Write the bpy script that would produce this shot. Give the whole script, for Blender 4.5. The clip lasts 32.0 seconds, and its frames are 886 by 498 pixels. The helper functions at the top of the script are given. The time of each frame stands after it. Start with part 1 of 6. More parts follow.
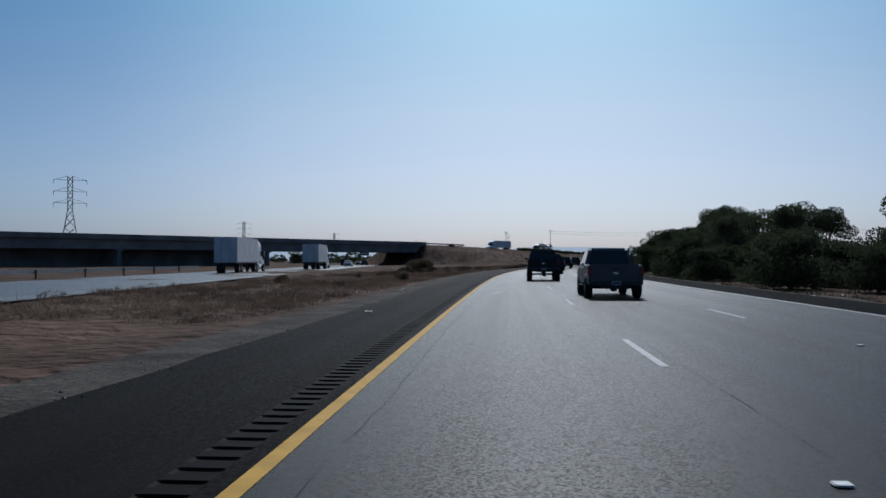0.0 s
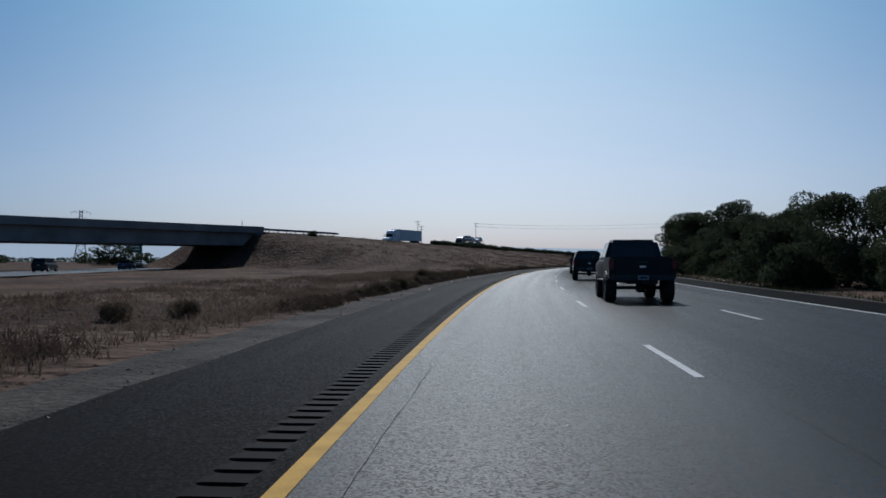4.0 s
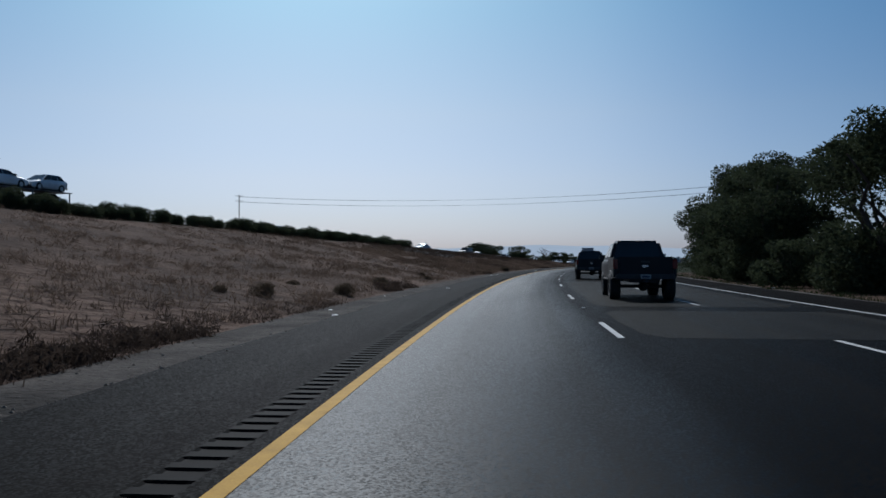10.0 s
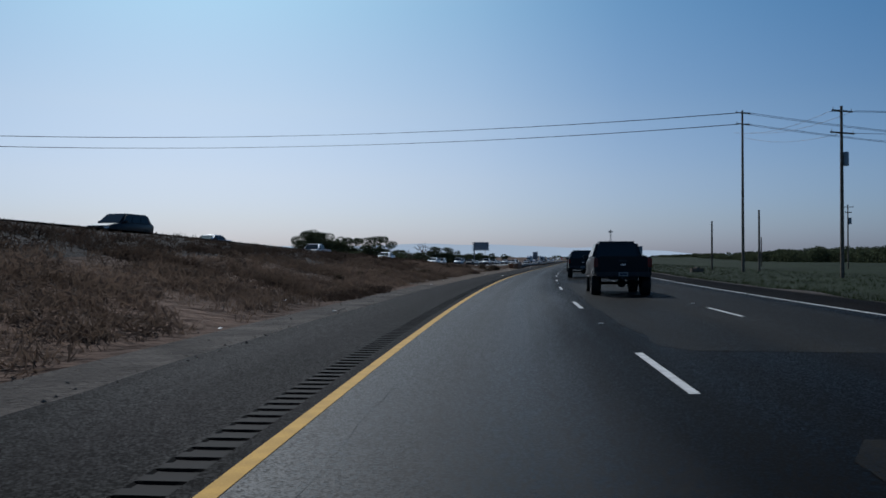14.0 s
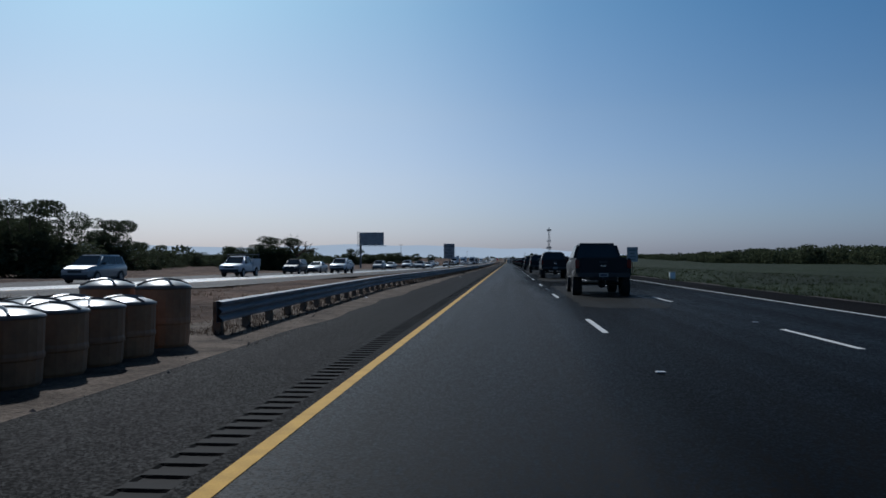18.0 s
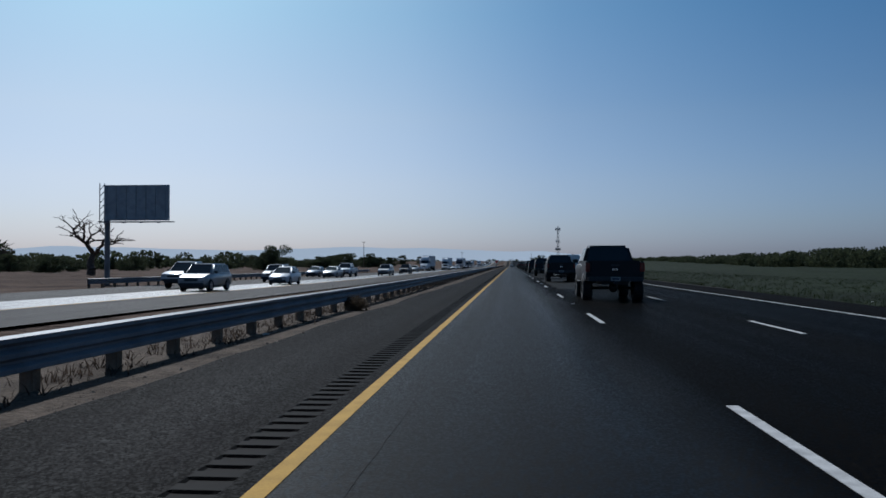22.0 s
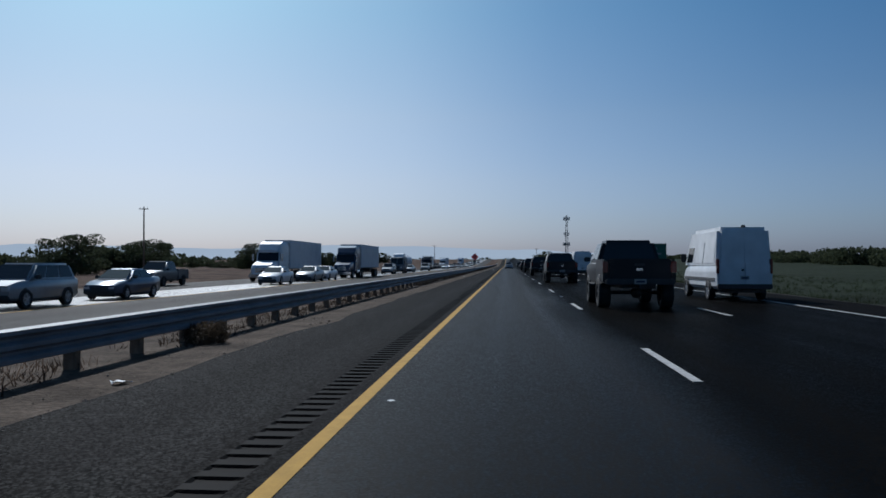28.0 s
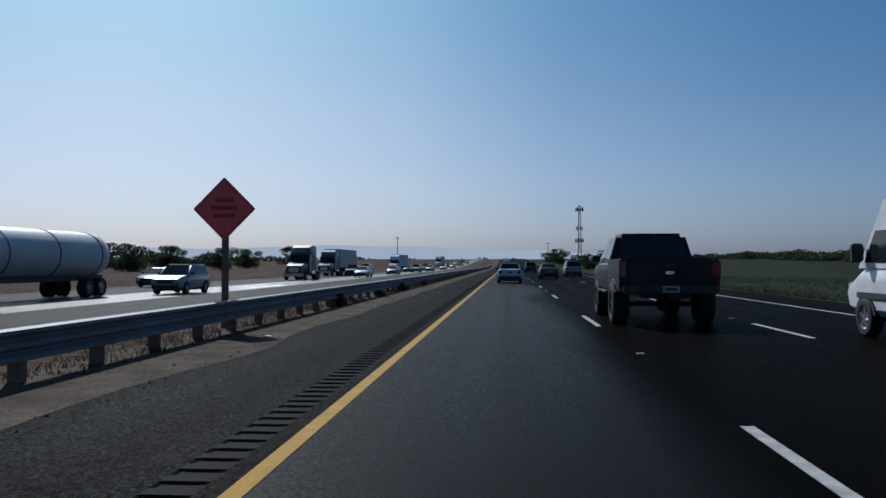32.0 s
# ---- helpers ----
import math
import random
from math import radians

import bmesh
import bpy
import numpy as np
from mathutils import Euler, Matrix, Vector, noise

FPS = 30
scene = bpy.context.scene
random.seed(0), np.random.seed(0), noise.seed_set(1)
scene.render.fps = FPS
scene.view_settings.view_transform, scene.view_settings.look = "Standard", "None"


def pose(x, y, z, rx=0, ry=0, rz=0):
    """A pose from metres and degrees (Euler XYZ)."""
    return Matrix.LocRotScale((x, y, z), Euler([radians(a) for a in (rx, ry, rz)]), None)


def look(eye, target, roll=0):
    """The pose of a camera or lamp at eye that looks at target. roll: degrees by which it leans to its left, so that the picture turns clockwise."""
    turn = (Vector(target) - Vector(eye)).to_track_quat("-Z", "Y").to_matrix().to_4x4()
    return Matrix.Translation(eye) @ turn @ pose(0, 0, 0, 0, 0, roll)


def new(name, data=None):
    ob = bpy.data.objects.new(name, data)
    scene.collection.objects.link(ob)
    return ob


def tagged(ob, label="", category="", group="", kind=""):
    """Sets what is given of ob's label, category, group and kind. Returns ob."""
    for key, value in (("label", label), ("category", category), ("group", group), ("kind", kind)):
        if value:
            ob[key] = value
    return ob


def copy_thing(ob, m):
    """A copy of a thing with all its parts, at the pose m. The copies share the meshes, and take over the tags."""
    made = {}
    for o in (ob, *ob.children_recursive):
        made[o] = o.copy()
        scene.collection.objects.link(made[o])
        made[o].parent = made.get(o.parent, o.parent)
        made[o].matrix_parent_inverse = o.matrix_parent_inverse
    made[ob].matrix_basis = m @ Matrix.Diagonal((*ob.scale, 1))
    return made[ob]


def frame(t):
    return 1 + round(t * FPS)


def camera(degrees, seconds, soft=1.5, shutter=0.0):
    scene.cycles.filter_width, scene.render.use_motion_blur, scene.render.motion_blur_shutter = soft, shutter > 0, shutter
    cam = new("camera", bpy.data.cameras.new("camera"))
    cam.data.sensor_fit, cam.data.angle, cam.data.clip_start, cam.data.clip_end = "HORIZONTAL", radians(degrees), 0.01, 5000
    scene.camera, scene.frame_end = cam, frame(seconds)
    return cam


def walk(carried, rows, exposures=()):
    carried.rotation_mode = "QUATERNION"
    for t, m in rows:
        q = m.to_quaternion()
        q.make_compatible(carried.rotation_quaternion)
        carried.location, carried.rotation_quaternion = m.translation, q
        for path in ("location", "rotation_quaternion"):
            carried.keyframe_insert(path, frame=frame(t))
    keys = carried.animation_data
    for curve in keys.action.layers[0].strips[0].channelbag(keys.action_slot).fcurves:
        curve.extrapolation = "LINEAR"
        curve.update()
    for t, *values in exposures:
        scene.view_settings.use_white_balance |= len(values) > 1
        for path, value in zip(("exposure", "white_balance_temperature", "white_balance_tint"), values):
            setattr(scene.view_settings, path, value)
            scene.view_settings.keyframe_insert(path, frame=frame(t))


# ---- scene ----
# The motorway: s runs along the yellow line in metres, o is the distance to its right.
CURVE = [(0, 0.0), (30, 0.0003), (75, 0.00114), (470, 0.00114), (525, 0.0002), (560, 0.0), (2600, 0.0)]
S0, S1, STEP = -240, 2400, 2.0
ALIGN = []


def lerp_table(table, v):
    if v <= table[0][0]:
        return table[0][1]
    for (a, x), (b, y) in zip(table, table[1:]):
        if v <= b:
            return x + (y - x) * (v - a) / (b - a)
    return table[-1][1]


def lay_alignment():
    n0, n1 = int(S0 / STEP), int(S1 / STEP)
    ahead, x, y, h = [], 0.0, 0.0, 0.0
    for i in range(n1 + 1):
        ahead.append((x, y, h))
        k = lerp_table(CURVE, (i + 0.5) * STEP)
        h += k * STEP
        x += math.sin(h - k * STEP / 2) * STEP
        y += math.cos(h - k * STEP / 2) * STEP
    behind = [(0.0, i * STEP, 0.0) for i in range(n0, 0)]
    ALIGN.extend(behind + ahead)


lay_alignment()


def rise(s):
    """The road's own height: level, then a long crest far ahead."""
    q = min(max((s - 1230) / 420, 0), 1)
    return 5.5 * q * q * (3 - 2 * q)


def at(s, o, z=0.0):
    """World point at s along, o right of the yellow line, z over the road."""
    i = min(max((s - S0) / STEP, 0), len(ALIGN) - 1.001)
    j, q = int(i), i - int(i)
    a, b = ALIGN[j], ALIGN[j + 1]
    x, y, h = (a[n] + (b[n] - a[n]) * q for n in range(3))
    if s < S0:
        y += s - S0
    return Vector((x + o * math.cos(h), y - o * math.sin(h), z + rise(s)))


def heading(s):
    i = min(max((s - S0) / STEP, 0), len(ALIGN) - 1.001)
    j, q = int(i), i - int(i)
    return ALIGN[j][2] + (ALIGN[j + 1][2] - ALIGN[j][2]) * q


def stand(s, o, z=0.0, turn=0.0):
    """Pose of a thing whose front looks along the road (+y ahead); turn: degrees to the left."""
    return Matrix.Translation(at(s, o, z)) @ Matrix.Rotation(-heading(s) + radians(turn), 4, "Z")


# ---- camera: t, s, o, degrees it looks left of the road, pitch up, roll ----
EYE = 1.38
DRIVE = [
    (0, 0.13, 1.62, 4.59, 0.85, 0.0),
    (1, 29.29, 1.68, 3.90, 0.76, 0.0),
    (2, 58.60, 1.51, 3.91, 0.71, 0.0),
    (3, 88.14, 1.41, 3.87, 0.79, 0.0),
    (4, 118.09, 1.31, 3.82, 0.86, 0.0),
    (5, 148.33, 1.20, 3.77, 0.94, 0.0),
    (6, 178.88, 1.46, 4.23, 0.95, 0.0),
    (7, 209.69, 1.53, 4.30, 0.98, 0.0),
    (8, 240.55, 1.58, 4.45, 0.94, 0.0),
    (9, 271.65, 1.65, 4.30, 0.88, 0.0),
    (10, 303.41, 1.71, 4.46, 0.85, 0.0),
    (11, 334.40, 1.81, 4.64, 0.83, 0.0),
    (12, 364.86, 1.75, 4.62, 0.78, 0.0),
    (13, 395.65, 1.72, 4.40, 0.74, 0.0),
    (14, 426.59, 1.73, 4.28, 0.78, 0.0),
    (15, 457.59, 1.71, 4.34, 0.82, 0.0),
    (16, 488.67, 1.68, 4.41, 0.86, 0.0),
    (17, 519.86, 1.66, 4.48, 0.90, 0.0),
    (18, 551.10, 1.79, 4.65, 0.87, 0.0),
    (19, 583.23, 1.87, 4.82, 0.86, 0.0),
    (20, 615.06, 1.71, 5.05, 0.91, 0.0),
    (21, 647.09, 1.58, 4.83, 1.02, 0.0),
    (22, 679.36, 1.52, 4.88, 1.10, 0.0),
    (23, 712.09, 1.49, 4.94, 1.03, 0.0),
    (24, 744.79, 1.48, 4.87, 1.03, 0.0),
    (25, 778.01, 1.46, 4.82, 1.03, 0.0),
    (26, 811.52, 1.45, 4.77, 1.03, 0.0),
    (27, 845.31, 1.43, 4.72, 1.04, 0.0),
    (28, 879.01, 1.45, 4.60, 1.03, 0.0),
    (29, 913.19, 1.48, 4.56, 1.04, 0.0),
    (30, 947.53, 1.52, 4.61, 0.98, 0.0),
    (31, 982.01, 1.57, 4.59, 0.93, 0.0),
    (32, 1016.88, 1.63, 4.58, 1.09, 0.0),
]
cam = camera(58.0, 32.0, soft=1.6)
walk(cam, [(t, Matrix.Translation(at(s, o, EYE)) @ Matrix.Rotation(-heading(s) + radians(left), 4, "Z")
            @ pose(0, 0, 0, 90 + pitch, roll, 0)) for t, s, o, left, pitch, roll in DRIVE], [(0, 0.0, 5600, 10), (32, 0.0, 5600, 10)])

# ---- light ----
world = bpy.data.worlds.new("sky")
scene.world = world
world.use_nodes = True
wn = world.node_tree
sky = wn.nodes.new("ShaderNodeTexSky")
sky.sky_type = "NISHITA"
sky.sun_disc = False
SUN_AZ, SUN_UP = radians(3), radians(39.5)
sky.sun_elevation, sky.sun_rotation = SUN_UP, SUN_AZ
sky.air_density, sky.dust_density, sky.ozone_density = 1.0, 1.5, 5.0
wn.nodes["Background"].inputs["Strength"].default_value = 0.066
# thin ground haze: the sky pales and cools towards the horizon
wtc = wn.nodes.new("ShaderNodeTexCoord")
wsep = wn.nodes.new("ShaderNodeSeparateXYZ")
wn.links.new(wtc.outputs["Generated"], wsep.inputs[0])
whz = wn.nodes.new("ShaderNodeValToRGB")
whz.color_ramp.elements[0].position, whz.color_ramp.elements[1].position = 0.0, 0.30
whz.color_ramp.elements[0].color, whz.color_ramp.elements[1].color = (0.83, 0.91, 1.26, 1), (0.78, 0.98, 0.93, 1)
for haze_at, haze_tint in ((0.05, (0.93, 0.95, 1.08, 1)), (0.1, (1.02, 0.985, 1.0, 1)), (0.18, (1.02, 1.01, 0.94, 1))):
    whz.color_ramp.elements.new(haze_at).color = haze_tint
wn.links.new(wsep.outputs["Z"], whz.inputs["Fac"])
wmx = wn.nodes.new("ShaderNodeMix")
wmx.data_type, wmx.blend_type = "RGBA", "MULTIPLY"
wmx.inputs[0].default_value = 1.0
wn.links.new(sky.outputs[0], wmx.inputs[6])
wn.links.new(whz.outputs[0], wmx.inputs[7])
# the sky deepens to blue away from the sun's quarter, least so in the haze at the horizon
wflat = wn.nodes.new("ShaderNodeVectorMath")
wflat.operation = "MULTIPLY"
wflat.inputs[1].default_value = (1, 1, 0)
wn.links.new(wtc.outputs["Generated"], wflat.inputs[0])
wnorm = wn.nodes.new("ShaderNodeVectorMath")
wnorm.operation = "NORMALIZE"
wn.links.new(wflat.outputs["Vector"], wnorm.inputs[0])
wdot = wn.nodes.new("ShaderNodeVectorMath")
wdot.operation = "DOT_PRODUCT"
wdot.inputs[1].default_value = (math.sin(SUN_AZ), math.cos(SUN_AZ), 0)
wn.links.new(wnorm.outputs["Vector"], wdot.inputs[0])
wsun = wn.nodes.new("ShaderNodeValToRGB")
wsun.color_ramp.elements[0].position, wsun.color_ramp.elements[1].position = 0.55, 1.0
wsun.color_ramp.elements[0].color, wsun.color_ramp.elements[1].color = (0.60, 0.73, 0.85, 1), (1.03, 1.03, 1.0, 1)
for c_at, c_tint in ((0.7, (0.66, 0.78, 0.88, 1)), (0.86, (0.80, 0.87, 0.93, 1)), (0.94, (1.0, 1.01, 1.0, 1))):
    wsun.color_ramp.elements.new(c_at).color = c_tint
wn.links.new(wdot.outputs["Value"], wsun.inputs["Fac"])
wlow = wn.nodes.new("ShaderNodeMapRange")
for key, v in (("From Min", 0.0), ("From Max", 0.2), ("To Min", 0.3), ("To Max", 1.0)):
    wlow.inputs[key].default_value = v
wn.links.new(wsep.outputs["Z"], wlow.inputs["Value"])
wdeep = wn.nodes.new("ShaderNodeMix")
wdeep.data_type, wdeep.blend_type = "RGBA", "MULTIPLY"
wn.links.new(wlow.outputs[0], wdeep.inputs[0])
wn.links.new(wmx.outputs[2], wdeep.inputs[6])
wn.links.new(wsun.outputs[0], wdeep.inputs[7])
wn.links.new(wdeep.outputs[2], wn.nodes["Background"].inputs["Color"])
sun_data = bpy.data.lights.new("sun", "SUN")
sun_data.energy, sun_data.angle, sun_data.color = 4.2, radians(0.6), (1.0, 0.95, 0.87)
sun = new("sun", sun_data)
sun.matrix_basis = look(Vector((0, 0, 100)) + 300 * Vector((math.sin(SUN_AZ) * math.cos(SUN_UP), math.cos(SUN_AZ) * math.cos(SUN_UP), math.sin(SUN_UP))), (0, 0, 100))

# ---- materials ----
def shade(name, base, rough=0.6, metal=0.0, scale=8.0, vary=0.25, bump=0.0, fine=0.0, fine_scale=60.0, spec=0.5, second=None, coords="Object", lengthwise=1.0, random_tone=0.0, relief=0.02, thin=0.0):
    """A surface with patches at one scale, grain at another, and relief."""
    m = bpy.data.materials.new(name)
    m.use_nodes = True
    nt = m.node_tree
    b = nt.nodes["Principled BSDF"]
    b.inputs["Roughness"].default_value, b.inputs["Metallic"].default_value = rough, metal
    b.inputs["Specular IOR Level"].default_value = spec
    tc = nt.nodes.new("ShaderNodeTexCoord")
    mp = nt.nodes.new("ShaderNodeMapping")
    mp.inputs["Scale"].default_value = (1, lengthwise, 1)
    nt.links.new(tc.outputs[coords], mp.inputs["Vector"])
    n1 = nt.nodes.new("ShaderNodeTexNoise")
    n1.inputs["Scale"].default_value, n1.inputs["Detail"].default_value = scale, 6
    n2 = nt.nodes.new("ShaderNodeTexNoise")
    n2.inputs["Scale"].default_value, n2.inputs["Detail"].default_value = fine_scale, 6
    nt.links.new(mp.outputs[0], n1.inputs["Vector"])
    nt.links.new(tc.outputs[coords], n2.inputs["Vector"])
    ramp = nt.nodes.new("ShaderNodeValToRGB")
    dark = tuple(c * (1 - vary) for c in base)
    lite = second or tuple(min(c * (1 + vary), 1) for c in base)
    ramp.color_ramp.elements[0].position, ramp.color_ramp.elements[1].position = 0.32, 0.68
    ramp.color_ramp.elements[0].color, ramp.color_ramp.elements[1].color = (*dark, 1), (*lite, 1)
    nt.links.new(n1.outputs["Fac"], ramp.inputs["Fac"])
    out = ramp.outputs["Color"]
    if fine:
        mx = nt.nodes.new("ShaderNodeMix")
        mx.data_type, mx.blend_type = "RGBA", "OVERLAY"
        mx.inputs[0].default_value = fine
        nt.links.new(out, mx.inputs[6])
        nt.links.new(n2.outputs["Color"], mx.inputs[7])
        hs = nt.nodes.new("ShaderNodeRGBToBW")
        nt.links.new(n2.outputs["Color"], hs.inputs[0])
        nt.links.new(hs.outputs[0], mx.inputs[7])
        out = mx.outputs[2]
    if random_tone:
        oi = nt.nodes.new("ShaderNodeObjectInfo")
        mr = nt.nodes.new("ShaderNodeMapRange")
        mr.inputs["To Min"].default_value, mr.inputs["To Max"].default_value = 1 - random_tone, 1 + random_tone
        nt.links.new(oi.outputs["Random"], mr.inputs["Value"])
        hv = nt.nodes.new("ShaderNodeHueSaturation")
        nt.links.new(mr.outputs[0], hv.inputs["Value"])
        nt.links.new(out, hv.inputs["Color"])
        out = hv.outputs[0]
    nt.links.new(out, b.inputs["Base Color"])
    if thin:
        tr = nt.nodes.new("ShaderNodeBsdfTranslucent")
        ms = nt.nodes.new("ShaderNodeMixShader")
        ms.inputs[0].default_value = thin
        nt.links.new(out, tr.inputs["Color"])
        nt.links.new(b.outputs[0], ms.inputs[1])
        nt.links.new(tr.outputs[0], ms.inputs[2])
        nt.links.new(ms.outputs[0], nt.nodes["Material Output"].inputs["Surface"])
    if bump:
        bp = nt.nodes.new("ShaderNodeBump")
        bp.inputs["Strength"].default_value, bp.inputs["Distance"].default_value = bump, relief
        nt.links.new(n2.outputs["Fac"], bp.inputs["Height"])
        nt.links.new(bp.outputs[0], b.inputs["Normal"])
    return m


def asphalt(name, base, rough, streak=0.3, gloss=0.2, outer=None, chips=0.85):
    """Worn asphalt: long tracks along the lanes, stone grain, oil-dark patches; outer darkens the newer lanes and
    paints the sun glare falling off.
    """
    m = shade(name, base, rough, scale=0.5, vary=streak, bump=0.3, fine=0.35, fine_scale=110, spec=gloss, coords="UV", lengthwise=0.06)
    nt = m.node_tree
    b = nt.nodes["Principled BSDF"]

    def ranged(value, f0, f1, t0, t1, smooth=False):
        n = nt.nodes.new("ShaderNodeMapRange")
        if smooth:
            n.interpolation_type = "SMOOTHSTEP"
        for key, v in (("From Min", f0), ("From Max", f1), ("To Min", t0), ("To Max", t1)):
            n.inputs[key].default_value = v
        nt.links.new(value, n.inputs["Value"])
        return n.outputs[0]

    def mathn(op, x, y):
        n = nt.nodes.new("ShaderNodeMath")
        n.operation = op
        for i, v in enumerate((x, y)):
            if isinstance(v, (int, float)):
                n.inputs[i].default_value = v
            else:
                nt.links.new(v, n.inputs[i])
        return n.outputs[0]

    def noisy(scale, detail, stretch):
        mp = nt.nodes.new("ShaderNodeMapping")
        mp.inputs["Scale"].default_value = (1.0, stretch, 1)
        nt.links.new(tc.outputs["UV"], mp.inputs["Vector"])
        n = nt.nodes.new("ShaderNodeTexNoise")
        n.inputs["Scale"].default_value, n.inputs["Detail"].default_value = scale, detail
        nt.links.new(mp.outputs[0], n.inputs["Vector"])
        return n.outputs["Fac"]

    tc = nt.nodes.new("ShaderNodeTexCoord")
    tracks = noisy(1.3, 3, 0.006)
    mottle = noisy(0.9, 5, 0.25)
    tone = mathn("MULTIPLY", ranged(tracks, 0.3, 0.7, 0.72, 1.28), ranged(mottle, 0.3, 0.7, 0.86, 1.14))
    if outer:
        sep = nt.nodes.new("ShaderNodeSeparateXYZ")
        nt.links.new(tc.outputs["UV"], sep.inputs[0])
        edge = noisy(0.45, 4, 0.12)
        across = mathn("ADD", sep.outputs["X"], ranged(edge, 0.3, 0.7, -0.5, 0.5))
        # sun glare put into the tone: dark side starts farther right, later draws in
        across = mathn("SUBTRACT", across, ranged(sep.outputs["Y"], 120, 300, 1.8, 0.0, True))
        k = mathn("MULTIPLY", ranged(across, 0.3, 3.7, 0, 1, True), mathn("MAXIMUM", ranged(sep.outputs["Y"], 90, 185, 0.32, 0.93, True), ranged(sep.outputs["Y"], 500, 600, 0.0, 1, True)))
        # painted loss of sun glare across all lanes after the bend
        k = mathn("MAXIMUM", k, ranged(sep.outputs["Y"], 310, 520, 0.0, 0.74, True))
        k = mathn("MAXIMUM", k, ranged(sep.outputs["Y"], 70, 140, 0.1, 0.0, True))
        tone = mathn("MULTIPLY", tone, ranged(k, 0, 1, 1.0, outer))
        nt.links.new(ranged(k, 0, 1, gloss, gloss * outer * 0.08), b.inputs["Specular IOR Level"])
    # stone chips: fine cells, each with its own tone and polish
    # warm tint on reflections stands in for the colour of sun glint
    b.inputs["Specular Tint"].default_value = (1.0, 0.95, 0.88, 1)
    stones = nt.nodes.new("ShaderNodeTexVoronoi")
    stones.inputs["Scale"].default_value = 52
    nt.links.new(tc.outputs["UV"], stones.inputs["Vector"])
    grey = nt.nodes.new("ShaderNodeRGBToBW")
    nt.links.new(stones.outputs["Color"], grey.inputs[0])
    coarse = noisy(28, 3, 1.0)
    tone = mathn("MULTIPLY", tone, ranged(grey.outputs[0], 0.15, 0.85, 1 - chips, 1 + chips))
    tone = mathn("MULTIPLY", tone, ranged(coarse, 0.35, 0.65, 1 - 0.3 * chips, 1 + 0.3 * chips))
    hv = nt.nodes.new("ShaderNodeHueSaturation")
    nt.links.new(tone, hv.inputs["Value"])
    nt.links.new(b.inputs["Base Color"].links[0].from_socket, hv.inputs["Color"])
    nt.links.new(hv.outputs[0], b.inputs["Base Color"])
    polish = mathn("ADD", ranged(tracks, 0.3, 0.7, rough - 0.05, rough + 0.06), ranged(grey.outputs[0], 0.15, 0.85, -0.2, 0.2))
    nt.links.new(polish, b.inputs["Roughness"])
    for n in nt.nodes:
        if n.bl_idname == "ShaderNodeBump":
            n.inputs["Strength"].default_value, n.inputs["Distance"].default_value = 0.8 * chips, 0.007
            nt.links.new(grey.outputs[0], n.inputs["Height"])
    return m


def glass_paint(name, base, rough=0.08):
    m = shade(name, base, rough, scale=2, vary=0.1, spec=0.3)
    return m


def glow(name, base, emit, power):
    m = shade(name, base, 0.25, vary=0.1)
    b = m.node_tree.nodes["Principled BSDF"]
    b.inputs["Emission Color"].default_value, b.inputs["Emission Strength"].default_value = (*emit, 1), power
    return m


M = {}
M["asphalt"] = asphalt("asphalt_lanes", (0.01075, 0.01006, 0.009374), 0.52, 0.3, 0.088, 0.28)
M["shoulder"] = asphalt("asphalt_shoulder", (0.0065, 0.0059, 0.0056), 0.75, 0.25, 0.012, chips=0.2)
M["shoulder_right"] = asphalt("asphalt_outer_shoulder", (0.006, 0.0058, 0.0056), 0.8, 0.25, 0.005, chips=0.2)
M["patch"] = asphalt("asphalt_lighter_patch", (0.0112, 0.0107, 0.0094), 0.65, 0.25, 0.016, chips=0.5)
M["patch_inner"] = asphalt("asphalt_pale_inner_patch", (0.0165, 0.016, 0.015), 0.5, 0.25, 0.11)
M["dirt"] = shade("brown_dirt_verge", (0.076, 0.060, 0.047), 0.95, scale=1.1, vary=0.4, fine=0.9, fine_scale=14, bump=1.0, spec=0.04, relief=0.05)
M["weed"] = shade("dark_low_weeds", (0.045, 0.0333, 0.0261), 0.95, scale=0.5, vary=0.4, spec=0.03, thin=0.4)
M["far_asphalt"] = asphalt("asphalt_opposite", (0.03442, 0.03366, 0.0329), 0.42, 0.2, 0.25)
M["far_shoulder"] = asphalt("asphalt_far_shoulder", (0.02975, 0.02635, 0.02465), 0.75, 0.25, 0.04)
M["gleam"] = asphalt("polished_pale_asphalt_marks", (0.0125, 0.0118, 0.011), 0.52, 0.3, 0.092)
M["seam"] = shade("bitumen_seam", (0.01, 0.01, 0.011), 0.85, scale=4, spec=0.1)
M["yellow"] = shade("yellow_line_paint", (0.36, 0.21, 0.036), 0.8, scale=3, vary=0.16, spec=0.1, fine=0.4, fine_scale=80, coords="UV")
M["white"] = shade("white_line_paint", (0.323, 0.323, 0.3145), 0.8, scale=5, vary=0.25, spec=0.15, fine=0.4, fine_scale=80, random_tone=0.1)
M["ground"] = shade("dry_ground", (0.06358, 0.04118, 0.03035), 0.95, scale=0.14, vary=0.4, second=(0.098, 0.065, 0.048), fine=0.9, fine_scale=1.7, bump=1.0, spec=0.03, relief=0.5)
# darker ground for the upper part of the bank
M["scorched"] = shade("dark_upper_slope", (0.026, 0.024, 0.023), 0.95, scale=0.3, vary=0.35, fine=0.8, fine_scale=2.5, bump=1.0, spec=0.03, relief=0.3)
M["gravel"] = shade("gravel_verge", (0.04479, 0.03902, 0.03396), 0.95, scale=0.7, vary=0.5, fine=0.9, fine_scale=9, bump=1.0, spec=0.05, relief=0.08)
